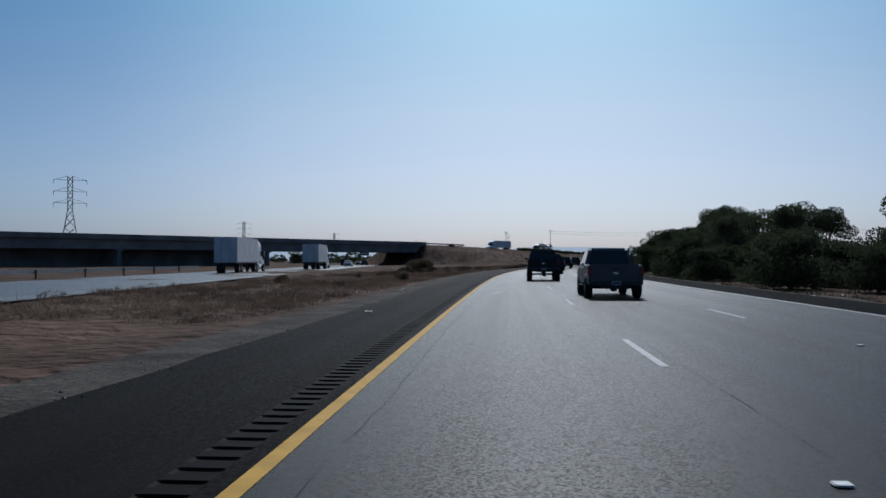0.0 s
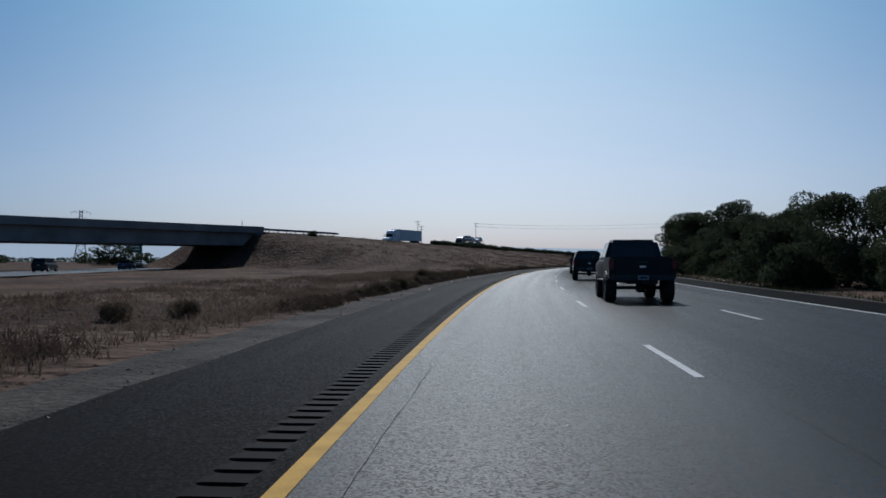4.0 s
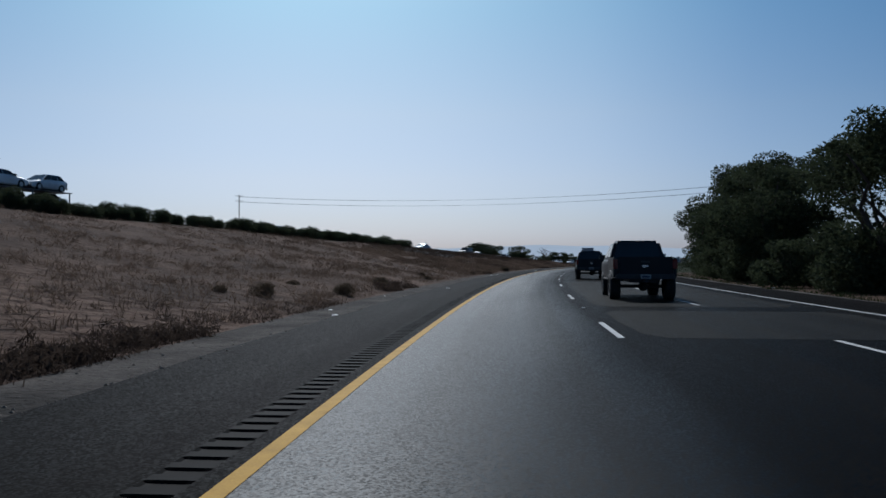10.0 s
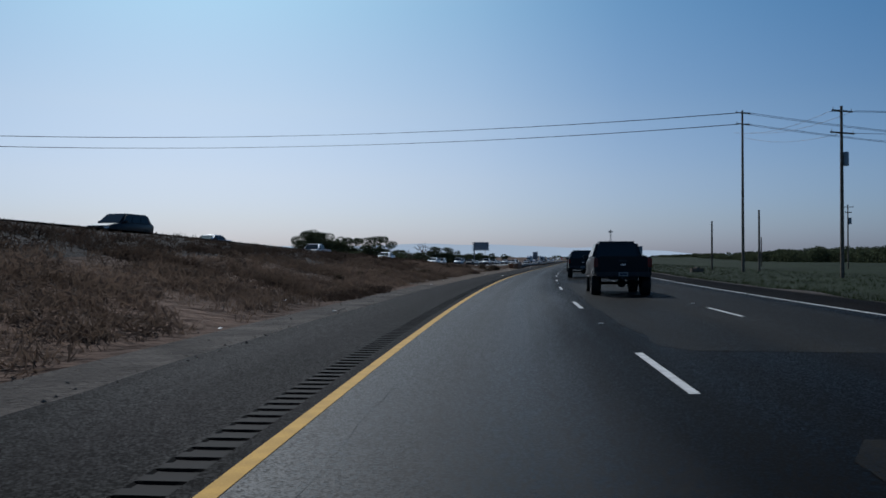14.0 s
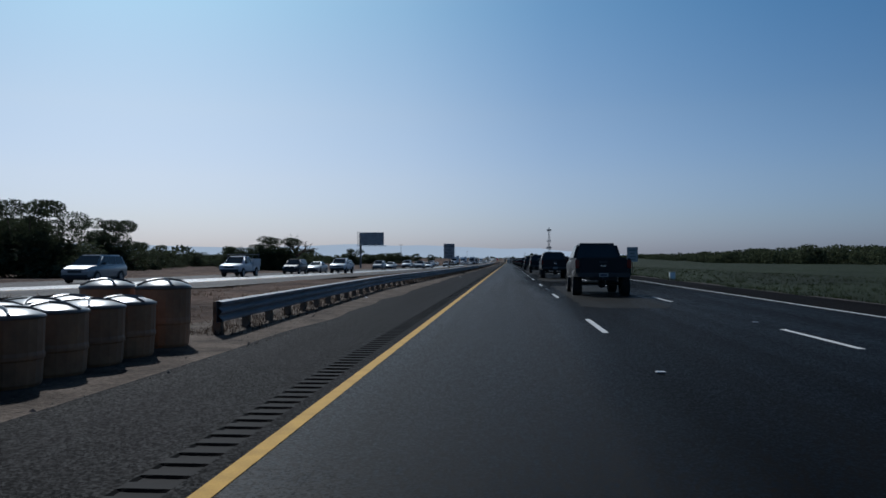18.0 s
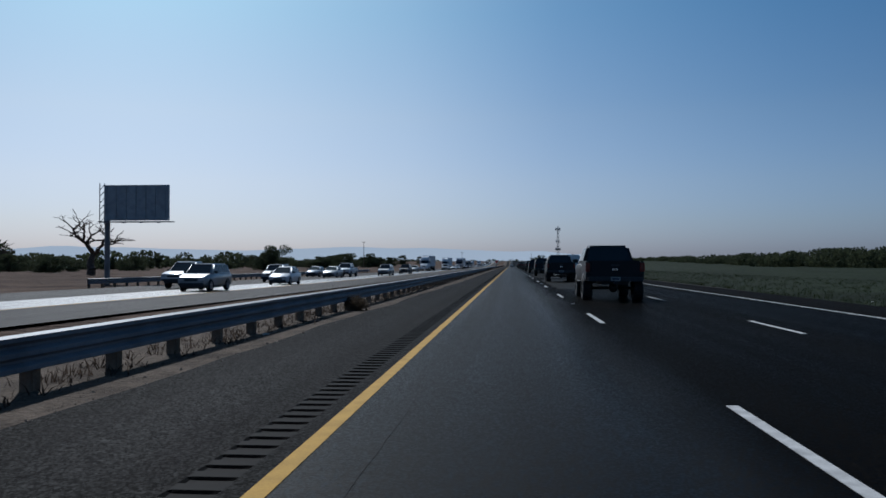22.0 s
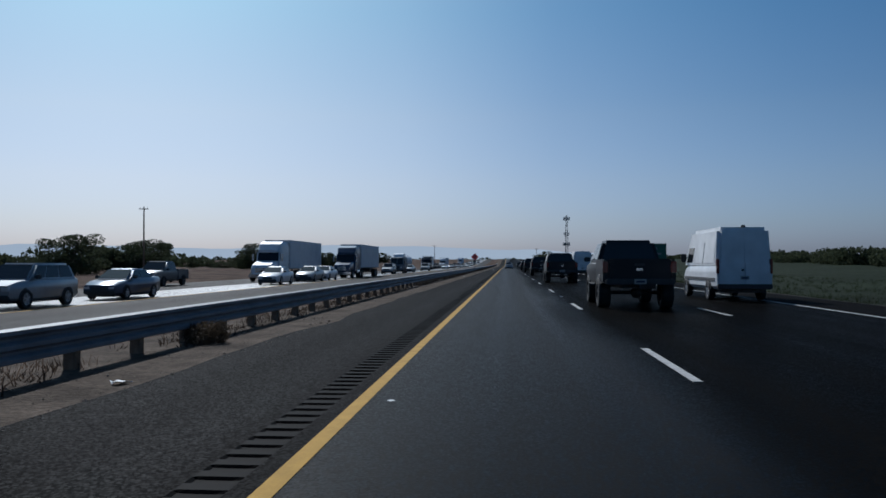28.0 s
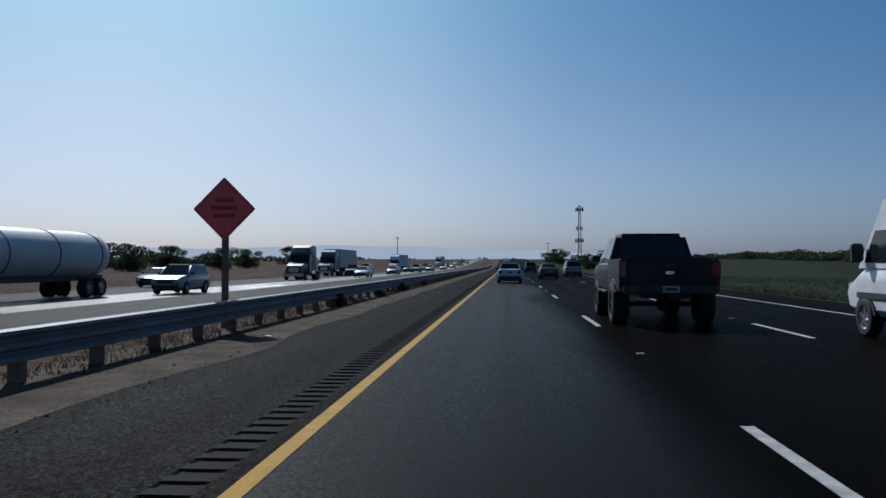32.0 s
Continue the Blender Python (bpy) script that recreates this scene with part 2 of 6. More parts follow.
M["field"] = shade("green_field", (0.0125, 0.0185, 0.0085), 0.95, scale=0.05, vary=0.4, fine=0.7, fine_scale=1.6, bump=1.0, spec=0.05, relief=0.25)
M["drygrass"] = shade("dry_grass_blades", (0.108, 0.0775, 0.0575), 0.9, scale=0.15, vary=0.45, spec=0.03, thin=0.35)
M["greengrass"] = shade("green_grass_blades", (0.0185, 0.0265, 0.0105), 0.9, scale=0.2, vary=0.35, spec=0.03, thin=0.3)
M["bush"] = shade("grey_green_scrub", (0.07225, 0.0561, 0.0391), 0.95, scale=1.0, vary=0.4, spec=0.03, thin=0.4)
M["leaf"] = shade("dark_oak_leaves", (0.042, 0.052, 0.028), 0.9, scale=0.6, vary=0.4, spec=0.04, thin=0.3)
M["leaf2"] = shade("olive_leaves", (0.052, 0.062, 0.034), 0.9, scale=0.6, vary=0.4, spec=0.04, thin=0.3)
M["bark"] = shade("bark", (0.09, 0.07, 0.055), 0.9, scale=3, vary=0.4, bump=0.6, fine=0.4, fine_scale=20, spec=0.15)
M["concrete"] = shade("bridge_concrete", (0.19, 0.185, 0.175), 0.85, scale=0.25, vary=0.25, fine=0.35, fine_scale=12, bump=0.2, spec=0.2)
M["steel"] = shade("galvanised_steel", (0.14, 0.15, 0.165), 0.65, 0.12, scale=1.5, vary=0.2, fine=0.3, fine_scale=30, random_tone=0.08)
M["wood"] = shade("weathered_timber", (0.16, 0.12, 0.085), 0.85, scale=3, vary=0.35, fine=0.4, fine_scale=25, bump=0.3, spec=0.2, random_tone=0.15)
M["lattice"] = shade("grey_lattice_steel", (0.16, 0.165, 0.17), 0.6, 0.4, scale=1, vary=0.2)
M["rubber"] = shade("tyre_rubber", (0.018, 0.018, 0.018), 0.8, scale=6, vary=0.3, spec=0.3)
M["rim"] = shade("alloy_rim", (0.45, 0.46, 0.48), 0.3, 0.8, scale=4, vary=0.2)
M["darkrim"] = shade("black_rim", (0.03, 0.03, 0.033), 0.35, 0.4, scale=4, vary=0.2)
M["glass"] = glass_paint("tinted_car_glass", (0.012, 0.015, 0.018))
M["plastic"] = shade("black_plastic", (0.025, 0.025, 0.027), 0.6, scale=5, vary=0.25)
M["chrome"] = shade("chrome", (0.6, 0.6, 0.62), 0.15, 0.95, scale=3, vary=0.1)
M["tail"] = shade("red_lamp_lens", (0.13, 0.012, 0.012), 0.15, scale=4, vary=0.2)
M["brake"] = glow("lit_red_lamp", (0.5, 0.02, 0.02), (1, 0.06, 0.05), 1.2)
M["lamp"] = shade("clear_lamp_lens", (0.6, 0.62, 0.64), 0.1, 0.3, scale=5, vary=0.15)
M["plate"] = shade("number_plate", (0.3, 0.29, 0.27), 0.5, scale=9, vary=0.1)
M["bars"] = shade("dark_print", (0.03, 0.03, 0.06), 0.6)
# red tone and weak print stand in for backlight and glare on the sign
M["orange"] = shade("backlit_red_sign", (0.85, 0.11, 0.1), 0.5, scale=2, vary=0.12)
M["backlit_red"] = shade("dim_red_print", (0.4, 0.045, 0.045), 0.6)
M["black"] = shade("black_print", (0.02, 0.02, 0.02), 0.6)
M["signgrey"] = shade("aluminium_sign_back", (0.3, 0.31, 0.32), 0.5, 0.3, scale=2, vary=0.15)
M["signwhite"] = shade("white_sign_face", (0.72, 0.74, 0.75), 0.5, scale=2, vary=0.08)
# backlit shade of the two white signs is put into this grey
M["signdim"] = shade("shaded_white_sign_face", (0.3, 0.31, 0.32), 0.6, scale=2, vary=0.1, spec=0.2)
M["faint"] = shade("faint_grey_marks", (0.16, 0.17, 0.18), 0.6)
M["signgreen"] = shade("green_sign_face", (0.012, 0.09, 0.06), 0.5, scale=2, vary=0.1)
M["barrel"] = shade("tan_sand_barrel", (0.24, 0.115, 0.05), 0.6, scale=2.5, vary=0.2, fine=0.3, fine_scale=15, random_tone=0.12)
M["pebble"] = shade("grey_tan_pebbles", (0.13, 0.11, 0.09), 0.9, scale=3, vary=0.45, spec=0.1)
M["lid"] = shade("glossy_barrel_lid", (0.10, 0.08, 0.065), 0.28, scale=4, vary=0.3)
M["litter"] = shade("pale_litter", (0.6, 0.6, 0.58), 0.6, scale=6, vary=0.3, random_tone=0.3)
M["trailer_white"] = shade("white_trailer_panel", (0.5, 0.51, 0.53), 0.5, scale=0.8, vary=0.1, fine=0.2, fine_scale=10)
M["trailer_grey"] = shade("dark_grey_trailer_panel", (0.12, 0.125, 0.13), 0.5, scale=0.8, vary=0.12, fine=0.2, fine_scale=10)
# distance haze is put into the hills as a pale even glow
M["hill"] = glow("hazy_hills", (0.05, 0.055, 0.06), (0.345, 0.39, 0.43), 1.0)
PAINT = {}


def paint(name, base, rough=0.28, metal=0.25, spec=0.5, coat=0.3):
    if name not in PAINT:
        PAINT[name] = shade(name + "_car_paint", base, rough, metal, scale=1.5, vary=0.12, spec=spec)
        b = PAINT[name].node_tree.nodes["Principled BSDF"]
        b.inputs["Coat Weight"].default_value, b.inputs["Coat Roughness"].default_value = coat, 0.06
    return PAINT[name]


# ---- mesh helpers ----
def part(name, bm, material, parent=None, label="", smooth=False):
    """Links a bmesh as one mesh object under a thing or part."""
    me = bpy.data.meshes.new(name)
    bm.normal_update()
    bm.to_mesh(me)
    bm.free()
    me.materials.append(material)
    if smooth:
        me.polygons.foreach_set("use_smooth", [True] * len(me.polygons))
    ob = new(name, me)
    if parent:
        ob.parent = parent
    if label:
        tagged(ob, label)
    return ob


def shared(name, me, parent=None, m=None):
    ob = new(name, me)
    if parent:
        ob.parent = parent
    if m is not None:
        ob.matrix_basis = m
    return ob


def add_box(bm, x0, x1, y0, y1, z0, z1, bevel=0.0, m=None):
    r = bmesh.ops.create_cube(bm, size=1.0)
    vs = r["verts"]
    for v in vs:
        v.co = Vector(((x0 + x1) / 2 + v.co.x * (x1 - x0), (y0 + y1) / 2 + v.co.y * (y1 - y0), (z0 + z1) / 2 + v.co.z * (z1 - z0)))
    if bevel:
        es = list({e for v in vs for e in v.link_edges})
        out = bmesh.ops.bevel(bm, geom=es, offset=bevel, segments=2, affect="EDGES")
        vs = list({v for f in out["faces"] for v in f.verts} | {v for v in vs if v.is_valid})
    if m is not None:
        for v in vs:
            v.co = m @ v.co
    return bm


def box(*a, **k):
    return add_box(bmesh.new(), *a, **k)


def add_tube(bm, a, b, r0, r1=None, sides=8, caps=True):
    """A tapered round bar from a to b."""
    a, b = Vector(a), Vector(b)
    r1 = r0 if r1 is None else r1
    w = b - a
    if w.length < 1e-6:
        return bm
    q = w.to_track_quat("Z", "Y")
    rings = []
    for p, r in ((a, r0), (b, r1)):
        rings.append([bm.verts.new(p + q @ Vector((r * math.cos(2 * math.pi * i / sides), r * math.sin(2 * math.pi * i / sides), 0))) for i in range(sides)])
    for i in range(sides):
        j = (i + 1) % sides
        bm.faces.new((rings[0][i], rings[0][j], rings[1][j], rings[1][i]))
    if caps:
        bm.faces.new(rings[0][::-1])
        bm.faces.new(rings[1])
    return bm


def tube(*a, **k):
    return add_tube(bmesh.new(), *a, **k)


def lathe(profile, sides=20, axis="X", caps=True):
    """Turns (radius, along) pairs round an axis."""
    bm = bmesh.new()
    rings = []
    for r, l in profile:
        ring = []
        for i in range(sides):
            a = 2 * math.pi * i / sides
            c = (l, r * math.cos(a), r * math.sin(a)) if axis == "X" else (r * math.cos(a), r * math.sin(a), l)
            ring.append(bm.verts.new(c))
        rings.append(ring)
    for p, q in zip(rings, rings[1:]):
        for i in range(sides):
            j = (i + 1) % sides
            bm.faces.new((p[i], q[i], q[j], p[j]))
    for ring, flip in ((rings[0], False), (rings[-1], True)) if caps else ():
        try:
            bm.faces.new(ring if not flip else ring[::-1])
        except ValueError:
            pass
    bmesh.ops.recalc_face_normals(bm, faces=bm.faces)
    return bm


def grid_mesh(name, rows, material, uv=None, parent=None, smooth=True):
    """A sheet from rows of points; uv gives each point's (u, v) in metres."""
    n, k = len(rows), len(rows[0])
    me = bpy.data.meshes.new(name)
    faces = [(i * k + j, i * k + j + 1, (i + 1) * k + j + 1, (i + 1) * k + j) for i in range(n - 1) for j in range(k - 1)]
    me.from_pydata([tuple(p) for r in rows for p in r], [], faces)
    if uv:
        flat = [c for r in uv for c in r]
        layer = me.uv_layers.new(name="metres")
        for l in me.loops:
            layer.data[l.index].uv = flat[l.vertex_index]
    me.materials.append(material)
    if smooth:
        me.polygons.foreach_set("use_smooth", [True] * len(me.polygons))
    ob = new(name, me)
    if parent:
        ob.parent = parent
    return ob


def strip(name, s0, s1, offsets, z, material, step=4.0, parent=None):
    """A band of road between offsets (numbers or functions of s)."""
    n = max(int((s1 - s0) / step), 1)
    rows, uv = [], []
    for i in range(n + 1):
        s = s0 + (s1 - s0) * i / n
        os = [o(s) if callable(o) else o for o in offsets]
        zz = z(s) if callable(z) else z
        rows.append([at(s, o, zz) for o in os])
        uv.append([(o, s) for o in os])
    return grid_mesh(name, rows, material, uv, parent)

# ---- land and roads ----
# The far carriageway: its near edge and height along our own road.
NEAR = [(145, -112), (185, -88), (217, -70), (252, -53.7), (269, -46), (300, -41), (335, -36), (380, -30), (433, -23), (465, -18.5), (500, -14.5), (540, -13.6), (600, -12.8), (650, -12.2), (720, -11.0), (800, -10.6), (2600, -10.6)]
TOP = [(240, 6.9), (300, 6.0), (365, 4.9), (433, 3.6), (465, 2.9), (510, 1.5), (550, 0.6), (590, 0.05), (650, -0.15), (750, -0.35), (2600, -0.4)]
ABUT = Vector((-26.3, 263.5))      # where the bridge meets the embankment
ALONG = Vector((0.602, 0.798))     # the bridge's way on to the embankment


def near_edge(s):
    return lerp_table(NEAR, s)


def smooth01(q):
    q = min(max(q, 0.0), 1.0)
    return q * q * (3 - 2 * q)


def land(s, o):
    """Height of the ground over the road."""
    p = at(s, o)
    z = -0.05
    if o < -3.0:
        e, t = near_edge(s), lerp_table(TOP, s)
        toe = -4.6
        if o >= e:
            q = (toe - o) / max(toe - e, 0.5)
            up = t * (0.75 * min(max(q, 0), 1) + 0.25 * smooth01(q))
        elif o > e - 18.5:
            up = t
        else:
            up = max(t - (e - 18.5 - o) * 0.5, min(t, 0))
        if s < 420:
            d = (Vector((p.x, p.y)) - ABUT).dot(ALONG)
            up *= smooth01((d + 9) / 10)
        z = -0.05 + up
        if toe > o > e + 0.5 or (o <= e - 19.5):
            z += 0.16 * noise.noise(Vector((p.x * 0.35, p.y * 0.35, 0))) + 0.25 * noise.noise(Vector((p.x * 0.06, p.y * 0.06, 3)))
    elif o > 14:
        z = -0.05 - 0.35 * smooth01((o - 14) / 3) + 0.12 * noise.noise(Vector((p.x * 0.2, p.y * 0.2, 5)))
    return z


def scorched(s, o):
    """True on the dark upper part of the bank, where little grass stands."""
    e = near_edge(s)
    return 408 < s < 540 and o < e + (0.52 - 0.0012 * (s - 408)) * (-4.6 - e)


def build_ground():
    cols = [-300, -240, -190, -150, -125, -108] + [-96 + 3 * i for i in range(16)] + [-48 + 1.5 * i for i in range(28)]
    cols += [-5.5, -4.6, -4.1, -3.2, -2.0, 0, 6, 13.4, 14.2, 15, 16, 17.5, 19, 22, 26, 32, 40, 52, 70, 100, 150, 220, 300]
    ss = list(range(-240, -60, 20)) + [-60 + 4 * i for i in range(190)] + list(range(700, 1260, 10)) + list(range(1260, 2401, 30))
    rows = [[at(s, o, land(s, o)) for o in cols] for s in ss]
    n, k = len(rows), len(cols)
    verts = [tuple(p) for r in rows for p in r]
    faces = [(i * k + j, i * k + j + 1, (i + 1) * k + j + 1, (i + 1) * k + j) for i in range(n - 1) for j in range(k - 1)]
    slot = []
    for i in range(n - 1):
        for j in range(k - 1):
            o = (cols[j] + cols[j + 1]) / 2
            slot.append(3 if (-5.4 if ss[i] < 500 else -13 + 0.09 * (ss[i] - 500)) < o < -2.2 and 470 < ss[i] < 566 or -6.5 < o < -2.2 and ss[i] >= 566 else 1 if -4.2 < o < -2.2 or 13.4 < o < 15 else 2 if o > 15 and ss[i] > 430 or o > 52 else 0)
            e = near_edge(ss[i])
            if 402 < ss[i] < 545 and e - 0.3 < o < e + (-4.6 - e) * (0.55 + 0.2 * noise.noise(Vector((ss[i] * 0.06, o * 0.3, 4)))) * smooth01((ss[i] - 402) / 12) * smooth01((545 - ss[i]) / 40):
                slot[-1] = 4
    loop = [j for j in range(k)] + [i * k + k - 1 for i in range(1, n)] + [(n - 1) * k + j for j in range(k - 2, -1, -1)] + [i * k for i in range(n - 2, 0, -1)]
    mid = Vector((250, 1000, 0))
    base = len(verts)
    for v in loop:
        p = Vector(verts[v])
        w = Vector((p.x - mid.x, p.y - mid.y, 0)).normalized()
        q = mid + w * 4600
        verts.append((q.x, q.y, 0.0))
    m = len(loop)
    for i in range(m):
        j = (i + 1) % m
        faces.append((loop[i], base + i, base + j, loop[j]))
        slot.append(2 if verts[loop[i]][0] > 120 else 0)
    me = bpy.data.meshes.new("ground")
    me.from_pydata(verts, [], faces)
    for key in ("ground", "gravel", "field", "dirt", "scorched"):
        me.materials.append(M[key])
    me.polygons.foreach_set("material_index", slot)
    me.polygons.foreach_set("use_smooth", [True] * len(me.polygons))
    me.update()
    return tagged(new("ground", me), "dry earth and grass land beside the motorway", "ground", kind="structure")


build_ground()

ROAD_END = 2200
tagged(strip("road", -200, ROAD_END, [0.0, 1.9, 3.7, 5.5, 7.4, 11.1], 0.0, M["asphalt"]), "worn grey asphalt, darker newer outer lanes, glare falloff painted in", "road", kind="structure")
VERGE = [(430, -2.75), (520, -2.6), (565, -2.5), (640, -3.0), (750, -2.4), (890, -2.8), (1000, -2.5)]
tagged(strip("shoulder_left", -200, ROAD_END, [lambda s: lerp_table(VERGE, s) + (0.12 if s < 450 else 0.3) * noise.noise(Vector((s * 0.22, 3, 0))) + 0.09 * noise.noise(Vector((s * 1.1, 7, 0))), -1.6, -0.58], 0.0, M["shoulder"], 1.5), "dark asphalt shoulder beside the yellow line", "shoulder", kind="structure")
tagged(strip("shoulder_right", -200, ROAD_END, [11.1, 12.4, 13.6], 0.0, M["shoulder_right"]), "dark asphalt shoulder beside the white line", "shoulder", kind="structure")


def rumble():
    """Milled grooves, a foot apart, between the shoulder and the yellow line."""
    verts, faces = [], []
    s, pitch = -30.0, 0.3048
    prof = ((0.0, 0.0), (0.12, 0.0), (0.14, 1.0), (0.265, 1.0), (0.288, 0.0))
    across = ((-0.58, 0.0), (-0.555, 0.85), (-0.5, 1.0), (-0.32, 1.0), (-0.265, 0.85), (-0.24, 0.0))
    depth = 0.02
    while s < 1120:
        for d, z in prof:
            verts += [tuple(at(s + d, o, -depth * z * k)) for o, k in across]
        s += pitch
    n = len(across)
    for i in range(len(verts) // n - 1):
        faces += [(i * n + j, i * n + j + 1, (i + 1) * n + j + 1, (i + 1) * n + j) for j in range(n - 1)]
    me = bpy.data.meshes.new("rumble_strip")
    me.from_pydata(verts, [], faces)
    me.materials.append(M["shoulder"])
    return tagged(new("rumble_strip", me), "milled rumble strip grooves in dark asphalt", "rumble strip", kind="stuff")


rumble()
tagged(strip("shoulder_inner", -200, ROAD_END, [-0.24, 0.0], 0.0, M["shoulder"]), "dark asphalt beside the yellow line", "shoulder", kind="structure")
for a, b in ((-200, -30), (1120, ROAD_END)):
    tagged(strip("shoulder_inner", a, b, [-0.58, -0.24], 0.0, M["shoulder"]), "dark asphalt beside the yellow line", "shoulder", kind="structure")
tagged(strip("yellow_line", -200, ROAD_END, [-0.075, 0.067], 0.005, M["yellow"]), "solid yellow edge line on asphalt", "road marking", kind="structure")
tagged(strip("white_line", -200, ROAD_END, [10.9, 11.05], 0.005, M["white"]), "solid white edge line on asphalt", "road marking", kind="structure")
tagged(strip("far_carriageway", 250, ROAD_END, [lambda s: near_edge(s) - 9.7, lambda s: near_edge(s) - 6, near_edge], lambda s: lerp_table(TOP, s) + 0.02, M["far_asphalt"]),
       "opposite carriageway of pale worn asphalt", "road", kind="structure")
tagged(strip("far_lanes", 250, ROAD_END, [lambda s: near_edge(s) - 16.5, lambda s: near_edge(s) - 13, lambda s: near_edge(s) - 9.7], lambda s: lerp_table(TOP, s) + 0.02, M["far_shoulder"]),
       "darker outer lane of the opposite carriageway", "road", kind="structure")
tagged(strip("far_shoulder", 250, ROAD_END, [lambda s: near_edge(s) - 5.2, lambda s: near_edge(s) - 2.6, near_edge], lambda s: lerp_table(TOP, s) + 0.026, M["far_shoulder"]),
       "brown-grey asphalt shoulder of the opposite carriageway", "shoulder", kind="structure")
tagged(strip("far_line", 250, ROAD_END, [lambda s: near_edge(s) - 5.3, lambda s: near_edge(s) - 5.15], lambda s: lerp_table(TOP, s) + 0.032, M["yellow"]),
       "yellow edge line of the opposite carriageway", "road marking", kind="structure")


def dashes():
    """Lane marks twelve feet long every forty-eight feet."""
    me = bpy.data.meshes.new("lane_mark")
    me.from_pydata([(-0.06, 0, 0.005), (0.06, 0, 0.005), (0.06, 3.66, 0.005), (-0.06, 3.66, 0.005), (-0.06, 0, -0.01), (0.06, 0, -0.01), (0.06, 3.66, -0.01), (-0.06, 3.66, -0.01)], [],
                   [(0, 1, 2, 3), (0, 4, 5, 1), (1, 5, 6, 2), (2, 6, 7, 3), (3, 7, 4, 0)])
    me.materials.append(M["white"])
    for line, first in ((3.66, DASH), (7.32, DASH + 9.2)):
        s = first
        while s < 1500:
            ob = shared("lane_mark", me, None, stand(s, line))
            tagged(ob, "short white painted lane mark on asphalt", "road marking", "lane marks", "structure")
            s += 14.63 * (1 + 1.5 * (line - 3.66) * lerp_table(CURVE, s))


DASH = 10.75 - 14.63 * 3
dashes()

# ---- vehicles: local +y is forward, the origin lies on the ground under the middle ----
def loft(stations):
    """A body from stations (y, bottom, top, half width at sill, half width at shoulder)."""
    bm = bmesh.new()
    rings = []
    for y, z0, z1, w0, w1 in stations:
        h = z1 - z0
        pts = [(-w0 * 0.9, z0), (-w0, z0 + 0.12 * h), (-w1, z0 + 0.62 * h), (-w1 * 0.975, z0 + 0.86 * h), (-w1 * 0.86, z1),
               (w1 * 0.86, z1), (w1 * 0.975, z0 + 0.86 * h), (w1, z0 + 0.62 * h), (w0, z0 + 0.12 * h), (w0 * 0.9, z0)]
        rings.append([bm.verts.new((x, y, z)) for x, z in pts])
    for a, b in zip(rings, rings[1:]):
        for i in range(10):
            j = (i + 1) % 10
            bm.faces.new((a[i], a[j], b[j], b[i]))
    bm.faces.new(rings[0])
    bm.faces.new(rings[-1][::-1])
    bmesh.ops.recalc_face_normals(bm, faces=bm.faces)
    return bm


def frustum(c, bevel=0.1):
    """The cabin: c holds belt and roof ranges along y, half widths and heights."""
    bm = bmesh.new()
    lo = [bm.verts.new(p) for p in ((-c["wb"], c["b0"], c["z0"]), (c["wb"], c["b0"], c["z0"]), (c["wb"], c["b1"], c["z0"]), (-c["wb"], c["b1"], c["z0"]))]
    hi = [bm.verts.new(p) for p in ((-c["wr"], c["r0"], c["z1"]), (c["wr"], c["r0"], c["z1"]), (c["wr"], c["r1"], c["z1"]), (-c["wr"], c["r1"], c["z1"]))]
    bm.faces.new(lo[::-1])
    bm.faces.new(hi)
    for i in range(4):
        j = (i + 1) % 4
        bm.faces.new((lo[i], lo[j], hi[j], hi[i]))
    if bevel:
        es = [e for e in bm.edges if e.verts[0].co.z > c["z0"] + 0.01 or e.verts[1].co.z > c["z0"] + 0.01]
        bmesh.ops.bevel(bm, geom=es, offset=bevel, segments=4, affect="EDGES")
    return bm


def pane(p00, p10, p11, p01, u0, u1, v0, v1, out=0.012, thick=0.008):
    """A thin pane set on the quad p00..p01 between fractions u and v, a little proud of it."""
    p00, p10, p11, p01 = (Vector(p) for p in (p00, p10, p11, p01))

    def f(u, v):
        return p00.lerp(p10, u).lerp(p01.lerp(p11, u), v)
    q = [f(u0, v0), f(u1, v0), f(u1, v1), f(u0, v1)]
    n = (q[1] - q[0]).cross(q[3] - q[0]).normalized()
    bm = bmesh.new()
    a = [bm.verts.new(p + n * out) for p in q]
    b = [bm.verts.new(p + n * (out - thick)) for p in q]
    bm.faces.new(a)
    bm.faces.new(b[::-1])
    for i in range(4):
        j = (i + 1) % 4
        bm.faces.new((a[j], a[i], b[i], b[j]))
    return bm


TYRES = {}


